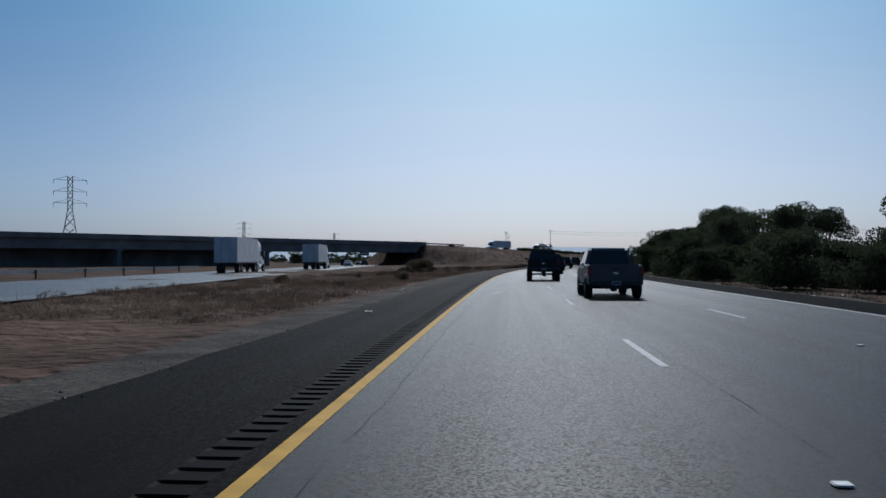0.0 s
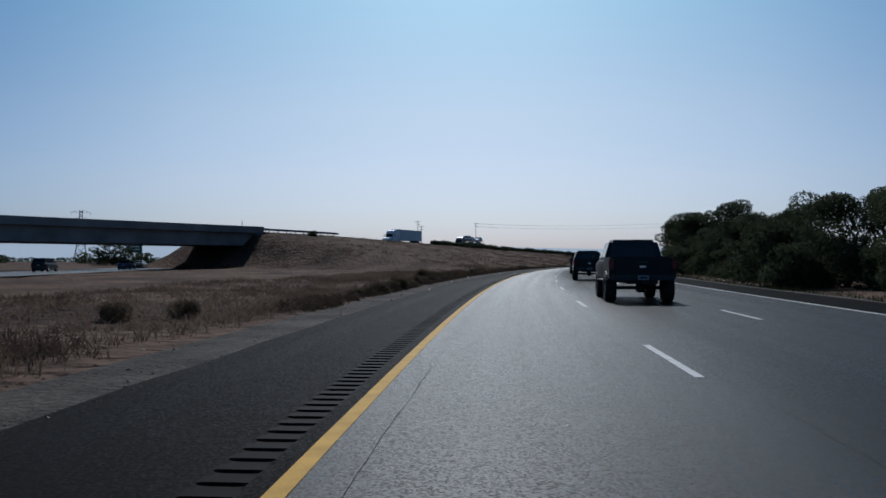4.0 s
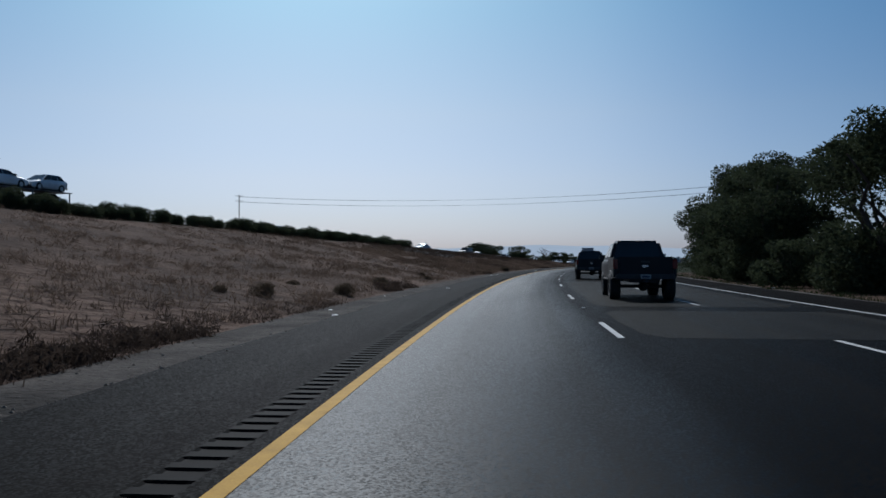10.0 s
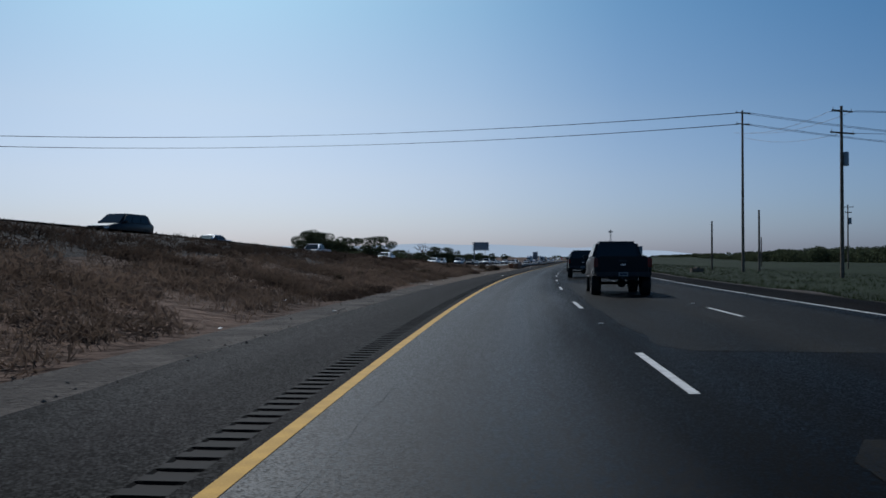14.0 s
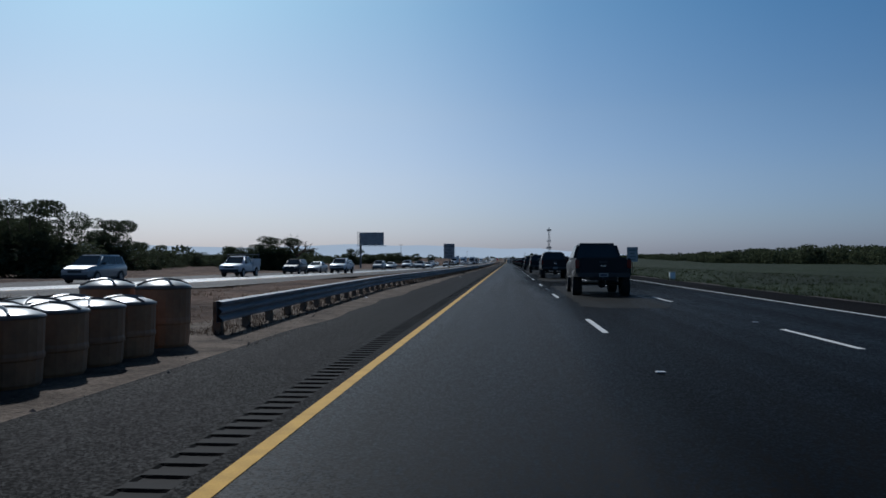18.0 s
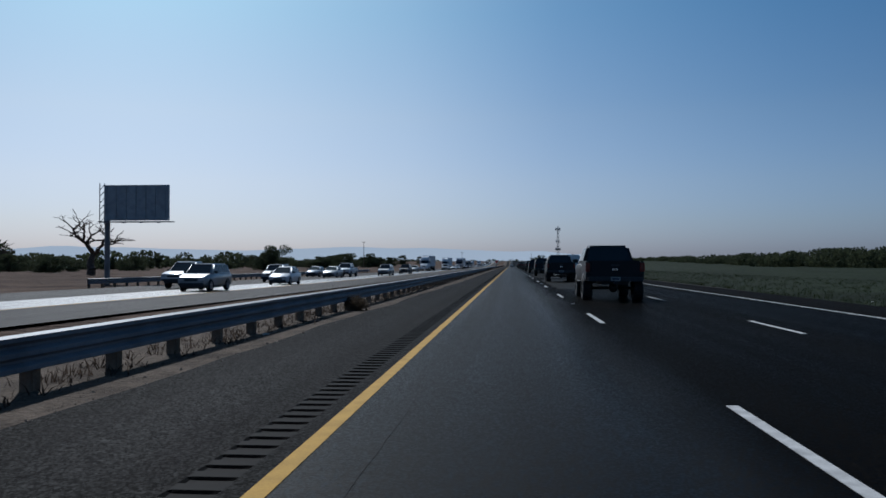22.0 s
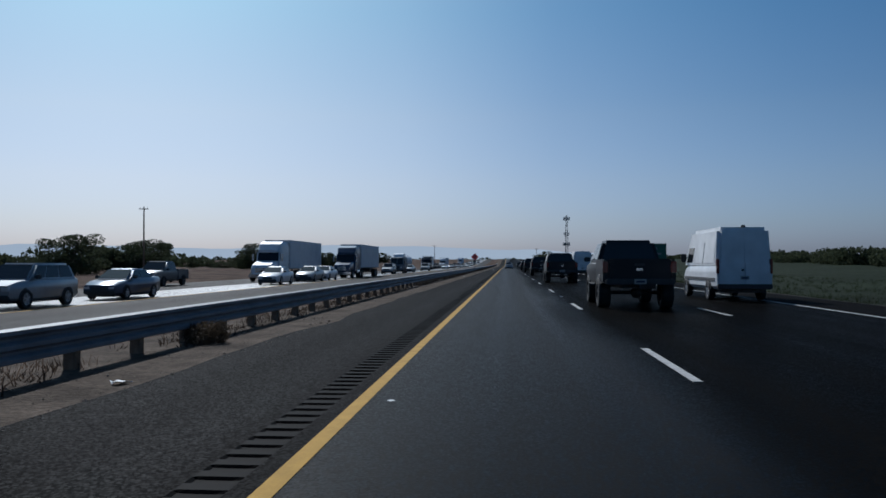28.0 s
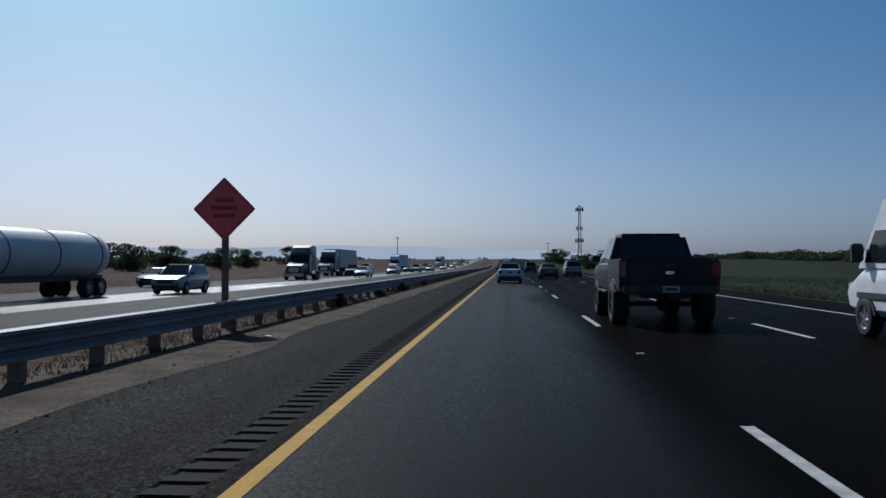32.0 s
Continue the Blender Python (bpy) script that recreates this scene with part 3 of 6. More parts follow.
def wheel(parent, x, y, r, w, rim="rim"):
    """A tyre with a rim as its own part."""
    key = (r, w)
    if key not in TYRES:
        o = part("tyre", lathe([(r * 0.6, -w * 0.42), (r * 0.66, -w / 2), (r * 0.9, -w / 2), (r * 0.97, -w * 0.44), (r, -w * 0.34), (r, w * 0.34), (r * 0.97, w * 0.44), (r * 0.9, w / 2), (r * 0.62, w / 2), (r * 0.6, -w * 0.1), (r * 0.6, -w * 0.42)], 26, caps=False), M["rubber"], smooth=False)
        b = lathe([(r * 0.64, -w * 0.45), (r * 0.6, -w * 0.44), (r * 0.57, -w * 0.22), (r * 0.2, -w * 0.24), (r * 0.16, -w * 0.44), (0.01, -w * 0.45)], 22, caps=False)
        for i in range(5):
            a = 2 * math.pi * i / 5
            add_box(b, -w * 0.44, -w * 0.32, -r * 0.07, r * 0.07, r * 0.12, r * 0.6, m=Matrix.Rotation(a, 4, "X"))
        q = part("rim", b, M["rim"])
        TYRES[key] = (o.data, q.data)
        bpy.data.objects.remove(o)
        bpy.data.objects.remove(q)
    t, q = TYRES[key]
    turn = Matrix.Translation((x, y, r)) @ (Matrix.Identity(4) if x < 0 else Matrix.Rotation(math.pi, 4, "Z"))
    ob = shared("wheel", t, parent, turn)
    if rim != "rim":
        q = q.copy()
        q.materials[0] = M[rim]
    shared("rim", q, ob)
    return ob


def thing(name, label, category, group=""):
    return tagged(new(name), label, category, group)


def build_car(name, label, category, colour, st, cab, wheels, r, tw, rim="rim", lights="tail", plate=0.55, split=(0.5,), group=""):
    """A car, SUV or pickup cab on a lofted body."""
    root = thing(name, label, category, group)
    body = part("body", loft(st), colour, root, smooth=False)
    me = body.data
    me.polygons.foreach_set("use_smooth", [True] * len(me.polygons))
    me.set_sharp_from_angle(angle=radians(38))
    c = cab
    cabin = part("cabin", frustum(c), colour, root, smooth=True)
    cabin.data.set_sharp_from_angle(angle=radians(30))
    lo = [(-c["wb"], c["b0"], c["z0"]), (c["wb"], c["b0"], c["z0"]), (c["wb"], c["b1"], c["z0"]), (-c["wb"], c["b1"], c["z0"])]
    hi = [(-c["wr"], c["r0"], c["z1"]), (c["wr"], c["r0"], c["z1"]), (c["wr"], c["r1"], c["z1"]), (-c["wr"], c["r1"], c["z1"])]
    part("rear_window", pane(lo[0], lo[1], hi[1], hi[0], 0.07, 0.93, 0.12, 0.86), M["glass"], root, "dark tinted rear window")
    part("windscreen", pane(lo[2], lo[3], hi[3], hi[2], 0.06, 0.94, 0.08, 0.9), M["glass"], root, "dark glass windscreen")
    cuts = [0.07] + list(split) + [0.93]
    for a, b in ((1, 2), (3, 0)):
        for u, v in zip(cuts, cuts[1:]):
            part("side_window", pane(lo[a], lo[b], hi[b], hi[a], u + 0.012, v - 0.012, 0.12, 0.86), M["glass"], root, "dark side window")
    y0, y1 = st[0][0], st[-1][0]
    w0, w1 = st[0][4], st[-1][4]
    zr0, zr1 = st[1][1], st[1][2]
    ztop = st[0][2]
    for sx in (-1, 1):
        a, b = sorted((sx * w0 * 0.68, sx * w0 * 1.0))
        part("tail_light", box(a, b, y0 - 0.02, y0 + 0.12, ztop - 0.3, ztop - 0.1, bevel=0.02), M[lights], root, "red rear lamp")
        a, b = sorted((sx * w1 * 0.6, sx * w1 * 0.99))
        zf = st[-1][2]
        part("headlight", box(a, b, y1 - 0.12, y1 + 0.02, zf - 0.2, zf - 0.06, bevel=0.02), M["lamp"], root, "clear headlamp")
        a, b = sorted((sx * (c["wb"] + 0.02), sx * (c["wb"] + 0.22)))
        part("door_mirror", box(a, b, c["b1"] - 0.55, c["b1"] - 0.42, c["z0"] + 0.02, c["z0"] + 0.18, bevel=0.025), M["plastic"], root)
    part("rear_bumper", box(-w0 * 0.97, w0 * 0.97, y0 - 0.07, y0 + 0.2, st[0][1] - 0.02, st[0][1] + 0.2, bevel=0.04), M["plastic"], root, "dark plastic bumper")
    part("front_bumper", box(-w1 * 0.97, w1 * 0.97, y1 - 0.2, y1 + 0.06, st[-1][1] - 0.02, st[-1][1] + 0.17, bevel=0.04), M["plastic"], root)
    part("grille", box(-w1 * 0.5, w1 * 0.5, y1 - 0.05, y1 + 0.025, st[-1][2] - 0.24, st[-1][2] - 0.1, bevel=0.01), M["plastic"], root)
    plate_ob = part("number_plate", box(-0.16, 0.16, y0 - 0.085, y0 - 0.02, plate, plate + 0.15), M["plate"], root, "pale number plate")
    part("plate_print", box(-0.12, 0.12, y0 - 0.089, y0 - 0.06, plate + 0.045, plate + 0.105), M["bars"], plate_ob)
    part("underbody", box(-w0 * 0.8, w0 * 0.8, y0 + 0.15, y1 - 0.15, max(st[1][1] - 0.1, 0.14), st[1][1] + 0.15), M["plastic"], root)
    wb = max(s[3] for s in st)
    for y in wheels:
        for sx in (-1, 1):
            arch = lathe([(r * 1.16, -0.01), (r * 1.16, 0.012), (r * 0.97, 0.014), (r * 0.97, -0.1)], 20, caps=False)
            for v in arch.verts:
                v.co = Vector((sx * (wb + v.co.x - 0.004), y + v.co.y, max(r + v.co.z, st[1][1] - 0.02)))
            part("wheel_arch", arch, M["plastic"], root)
            wheel(root, sx * (wb - tw / 2 + 0.035), y, r, tw, rim)
    return root


def hatchback(colour, label, lights="tail", name="hatchback"):
    st = [(-2.1, 0.32, 1.0, 0.78, 0.82), (-1.95, 0.24, 1.04, 0.84, 0.88), (-0.6, 0.2, 0.97, 0.87, 0.9), (0.9, 0.2, 0.95, 0.87, 0.9), (1.6, 0.22, 0.84, 0.85, 0.87), (2.1, 0.26, 0.68, 0.72, 0.74)]
    return build_car(name, label, "car", colour, st, dict(b0=-2.0, b1=1.15, r0=-1.45, r1=0.2, wb=0.83, wr=0.62, z0=0.93, z1=1.5), (-1.32, 1.32), 0.32, 0.2, lights=lights, plate=0.72, split=(0.36, 0.66))


def sedan(colour, label, lights="tail"):
    st = [(-2.35, 0.34, 1.0, 0.78, 0.82), (-2.2, 0.25, 1.04, 0.86, 0.9), (-1.3, 0.2, 1.02, 0.89, 0.91), (0.9, 0.2, 0.95, 0.89, 0.91), (1.8, 0.22, 0.86, 0.86, 0.88), (2.35, 0.28, 0.7, 0.72, 0.76)]
    return build_car("sedan", label, "car", colour, st, dict(b0=-1.75, b1=1.2, r0=-1.0, r1=0.25, wb=0.83, wr=0.62, z0=0.95, z1=1.45), (-1.42, 1.42), 0.33, 0.21, lights=lights, plate=0.62, split=(0.45,))


def suv(colour, label, lights="tail"):
    st = [(-2.3, 0.42, 1.12, 0.82, 0.86), (-2.15, 0.32, 1.14, 0.9, 0.93), (0.9, 0.28, 1.1, 0.92, 0.95), (1.7, 0.3, 1.03, 0.9, 0.92), (2.3, 0.36, 0.88, 0.78, 0.82)]
    return build_car("suv", label, "suv", colour, st, dict(b0=-2.18, b1=1.25, r0=-1.9, r1=0.45, wb=0.87, wr=0.7, z0=1.08, z1=1.72), (-1.4, 1.42), 0.37, 0.23, lights=lights, plate=0.75, split=(0.32, 0.62))


def minivan(colour, label):
    st = [(-2.5, 0.36, 1.1, 0.86, 0.9), (-2.35, 0.26, 1.12, 0.94, 0.97), (1.2, 0.24, 1.06, 0.94, 0.97), (1.9, 0.26, 0.98, 0.9, 0.92), (2.5, 0.32, 0.8, 0.76, 0.8)]
    return build_car("minivan", label, "van", colour, st, dict(b0=-2.42, b1=1.75, r0=-2.2, r1=0.6, wb=0.9, wr=0.74, z0=1.05, z1=1.76), (-1.5, 1.5), 0.34, 0.22, plate=0.7, split=(0.33, 0.62))


def pickup(colour, label, lift=0.0, r=0.4, tw=0.28, rim="darkrim", group="", cap=False, lights="tail"):
    """A crew-cab pickup with an open bed, tailgate and hitch."""
    z = lift
    st = [(-0.75, 0.5 + z, 1.2 + z, 0.92, 0.96), (-0.6, 0.46 + z, 1.22 + z, 0.95, 0.98), (1.5, 0.44 + z, 1.22 + z, 0.96, 0.99), (1.7, 0.44 + z, 1.2 + z, 0.95, 0.98), (2.5, 0.48 + z, 1.14 + z, 0.93, 0.96), (2.85, 0.52 + z, 1.02 + z, 0.86, 0.9)]
    root = build_car("pickup_truck", label, "pickup truck", colour, st, dict(b0=-0.72, b1=1.75, r0=-0.6, r1=0.8, wb=0.93, wr=0.73, z0=1.16 + z, z1=1.88 + z), (1.75,), r, tw, rim=rim, lights=lights, plate=-0.4, split=(0.5,), group=group)
    for ob in [o for o in root.children if o.name.split(".")[0] in ("tail_light", "rear_bumper", "number_plate")]:
        for k in list(ob.children):
            bpy.data.objects.remove(k)
        bpy.data.objects.remove(ob)
    y0, y1 = -2.85, -0.76
    for sx in (-1, 1):
        a, b = sorted((sx * 0.84, sx * 0.985))
        part("bed_side", box(a, b, y0 + 0.08, y1, 0.52 + z, 1.24 + z, bevel=0.035), colour, root)
        part("tail_light", box(*sorted((sx * 0.85, sx * 0.992)), y0 + 0.02, y0 + 0.16, 0.84 + z, 1.18 + z, bevel=0.02), M[lights], root, "red rear lamp")
        arch = lathe([(r * 1.2, -0.01), (r * 1.2, 0.02), (r * 0.97, 0.022), (r * 0.97, -0.1)], 20, caps=False)
        for v in arch.verts:
            v.co = Vector((sx * (0.99 + v.co.x), -1.75 + v.co.y, max(r + v.co.z, 0.5 + z)))
        part("wheel_arch", arch, M["plastic"], root)
        wheel(root, sx * (0.99 - tw / 2 + 0.05), -1.75, r, tw, rim)
        a, b = sorted((sx * 0.9, sx * 1.02))
        part("running_board", box(a, b, -0.6, 1.1, 0.42 + z, 0.47 + z, bevel=0.015), M["plastic"], root)
    part("bed_floor", box(-0.84, 0.84, y0 + 0.1, y1, 0.6 + z, 0.66 + z), M["plastic"], root)
    gate = part("tailgate", box(-0.84, 0.84, y0 + 0.02, y0 + 0.1, 0.62 + z, 1.26 + z, bevel=0.035), colour, root)
    part("tailgate_handle", box(-0.14, 0.14, y0 + 0.0, y0 + 0.04, 1.05 + z, 1.12 + z, bevel=0.008), M["plastic"], gate)
    part("emblem", box(-0.09, 0.09, y0 + 0.005, y0 + 0.03, 0.9 + z, 0.97 + z, bevel=0.01), M["chrome"], gate, "small chrome emblem")
    part("rear_bumper", box(-0.93, 0.93, y0 - 0.1, y0 + 0.06, 0.48 + z, 0.66 + z, bevel=0.03), M["chrome"] if cap else M["plastic"], root)
    pl = part("number_plate", box(-0.16, 0.16, y0 - 0.115, y0 - 0.08, 0.5 + z, 0.65 + z), M["plate"], root, "pale number plate")
    part("plate_print", box(-0.12, 0.12, y0 - 0.12, y0 - 0.1, 0.545 + z, 0.605 + z), M["bars"], pl)
    part("hitch", box(-0.05, 0.05, y0 - 0.2, y0 + 0.2, 0.38 + z, 0.47 + z, bevel=0.01), M["plastic"], root)
    part("chassis", box(-0.45, 0.45, y0 + 0.15, 2.4, 0.36 + z, 0.52 + z), M["plastic"], root)
    part("rear_axle", tube((-0.85, -1.75, r), (0.85, -1.75, r), 0.06), M["plastic"], root)
    part("differential", lathe([(0.02, -0.17), (0.15, -0.1), (0.18, 0), (0.15, 0.1), (0.02, 0.17)], 12), M["plastic"], root).location = (0.05, -1.75, r)
    return root


def cargo_van(colour, label):
    """A tall panel van with twin rear doors."""
    root = thing("cargo_van", label, "van")
    st = [(-2.95, 0.5, 1.35, 0.97, 0.99), (-2.85, 0.42, 1.4, 0.99, 1.01), (1.6, 0.4, 1.4, 0.99, 1.01), (2.3, 0.42, 1.25, 0.97, 0.98), (2.95, 0.48, 0.98, 0.84, 0.88)]
    b = part("body", loft(st), colour, root)
    b.data.polygons.foreach_set("use_smooth", [True] * len(b.data.polygons))
    b.data.set_sharp_from_angle(angle=radians(35))
    c = dict(b0=-2.92, b1=2.35, r0=-2.86, r1=1.3, wb=0.995, wr=0.925, z0=1.3, z1=2.72)
    part("high_roof", frustum(c, 0.14), colour, root, smooth=True).data.set_sharp_from_angle(angle=radians(30))
    lo = [(-c["wb"], c["b0"], c["z0"]), (c["wb"], c["b0"], c["z0"]), (c["wb"], c["b1"], c["z0"]), (-c["wb"], c["b1"], c["z0"])]
    hi = [(-c["wr"], c["r0"], c["z1"]), (c["wr"], c["r0"], c["z1"]), (c["wr"], c["r1"], c["z1"]), (-c["wr"], c["r1"], c["z1"])]
    part("windscreen", pane(lo[2], lo[3], hi[3], hi[2], 0.07, 0.93, 0.06, 0.58), M["glass"], root, "dark glass windscreen")
    part("side_window", pane(lo[1], lo[2], hi[2], hi[1], 0.74, 0.93, 0.08, 0.5), M["glass"], root, "dark cab window")
    part("side_window", pane(lo[3], lo[0], hi[0], hi[3], 0.07, 0.26, 0.08, 0.5), M["glass"], root, "dark cab window")
    for a, u, v in ((1, 0.06, 0.36), (1, 0.4, 0.7), (3, 0.3, 0.6), (3, 0.64, 0.94)):
        part("side_panel", pane(lo[a], lo[(a + 1) % 4], hi[(a + 1) % 4], hi[a], u, v, 0.06, 0.62, out=0.014, thick=0.01), colour, root)
    for x0, x1 in ((-0.9, -0.015), (0.015, 0.9)):
        d = part("rear_door", box(x0, x1, -2.99, -2.93, 0.62, 1.36, bevel=0.015), colour, root)
        part("upper_rear_door", pane(lo[0], lo[1], hi[1], hi[0], (x0 * 0.9 + 0.98) / 1.96, (x1 * 0.9 + 0.98) / 1.96, 0.05, 0.84, out=0.02, thick=0.02), colour, root)
    part("door_handle", box(-0.12, -0.03, -3.03, -2.98, 1.1, 1.18, bevel=0.01), M["plastic"], root, "black door handle")
    for sx in (-1, 1):
        part("tail_light", box(*sorted((sx * 0.9, sx * 1.0)), -2.99, -2.86, 1.0, 1.55, bevel=0.02), M["tail"], root, "tall red rear lamp")
        part("headlight", box(*sorted((sx * 0.6, sx * 0.87)), 2.75, 2.96, 0.82, 1.02, bevel=0.03), M["lamp"], root, "clear headlamp")
        part("door_mirror", box(*sorted((sx * 1.02, sx * 1.24)), 1.85, 1.98, 1.42, 1.78, bevel=0.03), M["plastic"], root)
        part("rub_strip", box(*sorted((sx * 0.995, sx * 1.025)), -2.7, 2.2, 0.72, 0.84, bevel=0.008), M["plastic"], root)
        for y in (-1.75, 1.85):
            arch = lathe([(0.43, -0.01), (0.43, 0.02), (0.35, 0.022), (0.35, -0.1)], 20, caps=False)
            for v in arch.verts:
                v.co = Vector((sx * (1.0 + v.co.x), y + v.co.y, max(0.36 + v.co.z, 0.42)))
            part("wheel_arch", arch, M["plastic"], root)
            wheel(root, sx * 0.93, y, 0.36, 0.24)
    part("rear_bumper", box(-0.98, 0.98, -3.08, -2.9, 0.44, 0.62, bevel=0.03), M["plastic"], root)
    part("roof_camera", box(-0.07, 0.07, -2.86, -2.76, 2.7, 2.79, bevel=0.015), M["plastic"], root)
    part("underbody", box(-0.8, 0.8, -2.7, 2.6, 0.3, 0.5), M["plastic"], root)
    pl = part("number_plate", box(-0.16, 0.16, -3.0, -2.985, 0.78, 0.92), M["plate"], root, "pale number plate")
    part("plate_print", box(-0.12, 0.12, -3.006, -2.99, 0.82, 0.88), M["bars"], pl)
    return root


def trailer_parts(root, y0, y1, skin, z0=1.15, z1=4.0, w=1.28):
    """A box semi-trailer under root between y0 (rear) and y1."""
    b = part("trailer_box", box(-w, w, y0, y1, z0, z1, bevel=0.03), skin, root, "long plain trailer box")
    n = int((y1 - y0) / 1.2)
    for sx in (-1, 1):
        for i in range(1, n):
            y = y0 + (y1 - y0) * i / n
            part("side_post", box(*sorted((sx * w, sx * (w + 0.012))), y - 0.02, y + 0.02, z0 + 0.12, z1 - 0.12), skin, b)
        part("bottom_rail", box(*sorted((sx * w, sx * (w + 0.02))), y0, y1, z0, z0 + 0.1), M["steel"], b)
        for y in (y0 + 1.4, y0 + 2.65):
            wheel(root, sx * (w - 0.28), y, 0.5, 0.5, "rim")
    for x in (-w / 2, w / 2):
        d = part("rear_door", box(x - w / 2 + 0.03, x + w / 2 - 0.02, y0 - 0.03, y0, z0 + 0.08, z1 - 0.08, bevel=0.008), skin, b)
        part("lock_bar", tube((x * 0.8, y0 - 0.05, z0 + 0.15), (x * 0.8, y0 - 0.05, z1 - 0.15), 0.02, sides=6), M["steel"], d)
    part("underride_guard", box(-1.1, 1.1, y0 - 0.02, y0 + 0.06, 0.5, 0.6), M["plastic"], root)
    for x in (-0.6, 0.6):
        part("landing_leg", box(x - 0.06, x + 0.06, y1 - 3.2, y1 - 3.05, 0.35, z0), M["plastic"], root)
    part("bogie", box(-0.6, 0.6, y0 + 0.7, y0 + 3.4, 0.65, z0), M["plastic"], root)


def semi(colour, skin, label, length=14.0, sleeper=True, trailer=True, flat_nose=False):
    """A tractor with a sleeper, and its box trailer."""
    root = thing("semi_truck", label, "truck")
    f = (length + 4.6) / 2
    # hood and cab
    hood = [(f - 2.1, 0.75, 1.95, 1.02, 1.05), (f - 1.0, 0.7, 1.75, 1.0, 1.02), (f - 0.25, 0.6, 1.55, 0.95, 0.96), (f, 0.62, 1.3, 0.86, 0.88)]
    h = part("hood", loft(hood), colour, root)
    cab = dict(b0=f - 3.7, b1=f - 1.95, r0=f - 3.7, r1=f - 2.55, wb=1.18, wr=1.12, z0=0.8, z1=2.85)
    part("cab", frustum(cab, 0.08), colour, root)
    wn0, wn1 = (cab["wb"], cab["b1"], cab["z0"]), (-cab["wb"], cab["b1"], cab["z0"])
    part("windscreen", pane(wn0, wn1, (-1.12, f - 2.55, 2.85), (1.12, f - 2.55, 2.85), 0.06, 0.94, 0.56, 0.94), M["glass"], root, "dark glass windscreen")
    for sx in (-1, 1):
        part("side_window", box(*sorted((sx * 1.13, sx * 1.165)), f - 3.3, f - 2.5, 1.95, 2.6, bevel=0.01), M["glass"], root)
        part("door_mirror", box(*sorted((sx * 1.3, sx * 1.45)), f - 2.2, f - 2.05, 1.9, 2.6, bevel=0.02), M["chrome"], root)
        part("exhaust_stack", tube((sx * 1.1, f - 4.0 if not sleeper else f - 5.4, 0.9), (sx * 1.1, f - 4.0 if not sleeper else f - 5.4, 3.7), 0.07), M["chrome"], root, "chrome exhaust stack")
        part("fuel_tank", tube((sx * 0.95, f - 4.7, 0.75), (sx * 0.95, f - 3.2, 0.75), 0.3, sides=14), M["chrome"], root)
        part("headlight", box(*sorted((sx * 0.62, sx * 0.92)), f - 0.22, f - 0.02, 0.95, 1.2, bevel=0.03), M["lamp"], root)
        wheel(root, sx * 1.03, f - 0.95, 0.5, 0.3)
        for y in (f - 5.3, f - 6.6):
            wheel(root, sx * 0.98, y, 0.5, 0.5)
    part("grille", box(-0.5, 0.5, f - 0.06, f + 0.03, 0.85, 1.32, bevel=0.02), M["chrome"], root)
    part("front_bumper", box(-1.1, 1.1, f - 0.15, f + 0.12, 0.4, 0.72, bevel=0.05), M["chrome"], root)
    if sleeper:
        s = [(f - 5.2, 0.95, 3.75, 1.18, 1.2), (f - 3.9, 0.95, 3.8, 1.18, 1.2), (f - 3.0, 2.6, 3.55, 1.1, 1.12), (f - 2.4, 2.75, 3.0, 0.9, 0.95)]
        part("sleeper", loft(s), colour, root)
    part("chassis", box(-0.5, 0.5, f - 7.2, f - 0.6, 0.6, 0.95), M["plastic"], root)
    if trailer:
        trailer_parts(root, -f, f - 5.45, skin)
    return root


def put(ob, s, o, z=0.0, turn=0.0):
    ob.matrix_basis = stand(s, o, z, turn)
    return ob

# ---- plants ----
def leaf_mesh(name, blobs, count, size, material, seed, slim=0.42, upright=0.0):
    """Many small bent leaves scattered over and inside a set of blobs (centre, radii)."""
    rng = np.random.default_rng(seed)
    vol = np.array([b[1][0] * b[1][1] * b[1][2] for b in blobs]) ** 0.67
    pick = rng.choice(len(blobs), count, p=vol / vol.sum())
    c = np.array([b[0] for b in blobs])[pick]
    r = np.array([b[1] for b in blobs])[pick]
    d = rng.normal(size=(count, 3))
    d /= np.linalg.norm(d, axis=1, keepdims=True)
    p = c + d * r * (0.62 + 0.45 * rng.random((count, 1)) ** 0.6)
    a = rng.normal(size=(count, 3))
    a[:, 2] += upright
    a /= np.linalg.norm(a, axis=1, keepdims=True)
    b = np.cross(a, rng.normal(size=(count, 3)))
    b /= np.linalg.norm(b, axis=1, keepdims=True)
    k = size * (0.6 + 0.8 * rng.random((count, 1)))
    n = np.cross(a, b)
    v = np.stack([p - a * k, p + b * k * slim + n * k * 0.12, p + a * k, p - b * k * slim + n * k * 0.12], axis=1).reshape(-1, 3)
    f = np.arange(count * 4).reshape(-1, 4)
    me = bpy.data.meshes.new(name)
    me.from_pydata(v.tolist(), [], f.tolist())
    me.materials.append(material)
    return me


def limb(bm, a, b, r0, r1, rng, bends=3):
    """A crooked tapered limb; returns its end."""
    a, b = Vector(a), Vector(b)
    prev = a
    L = (b - a).length
    for i in range(1, bends + 1):
        q = i / bends
        p = a.lerp(b, q) + (Vector((rng.uniform(-1, 1), rng.uniform(-1, 1), rng.uniform(-0.5, 0.5))) * L * 0.09 if i < bends else Vector())
        add_tube(bm, prev, p, r0 + (r1 - r0) * (i - 1) / bends, r0 + (r1 - r0) * q, 7, caps=False)
        prev = p
    return prev


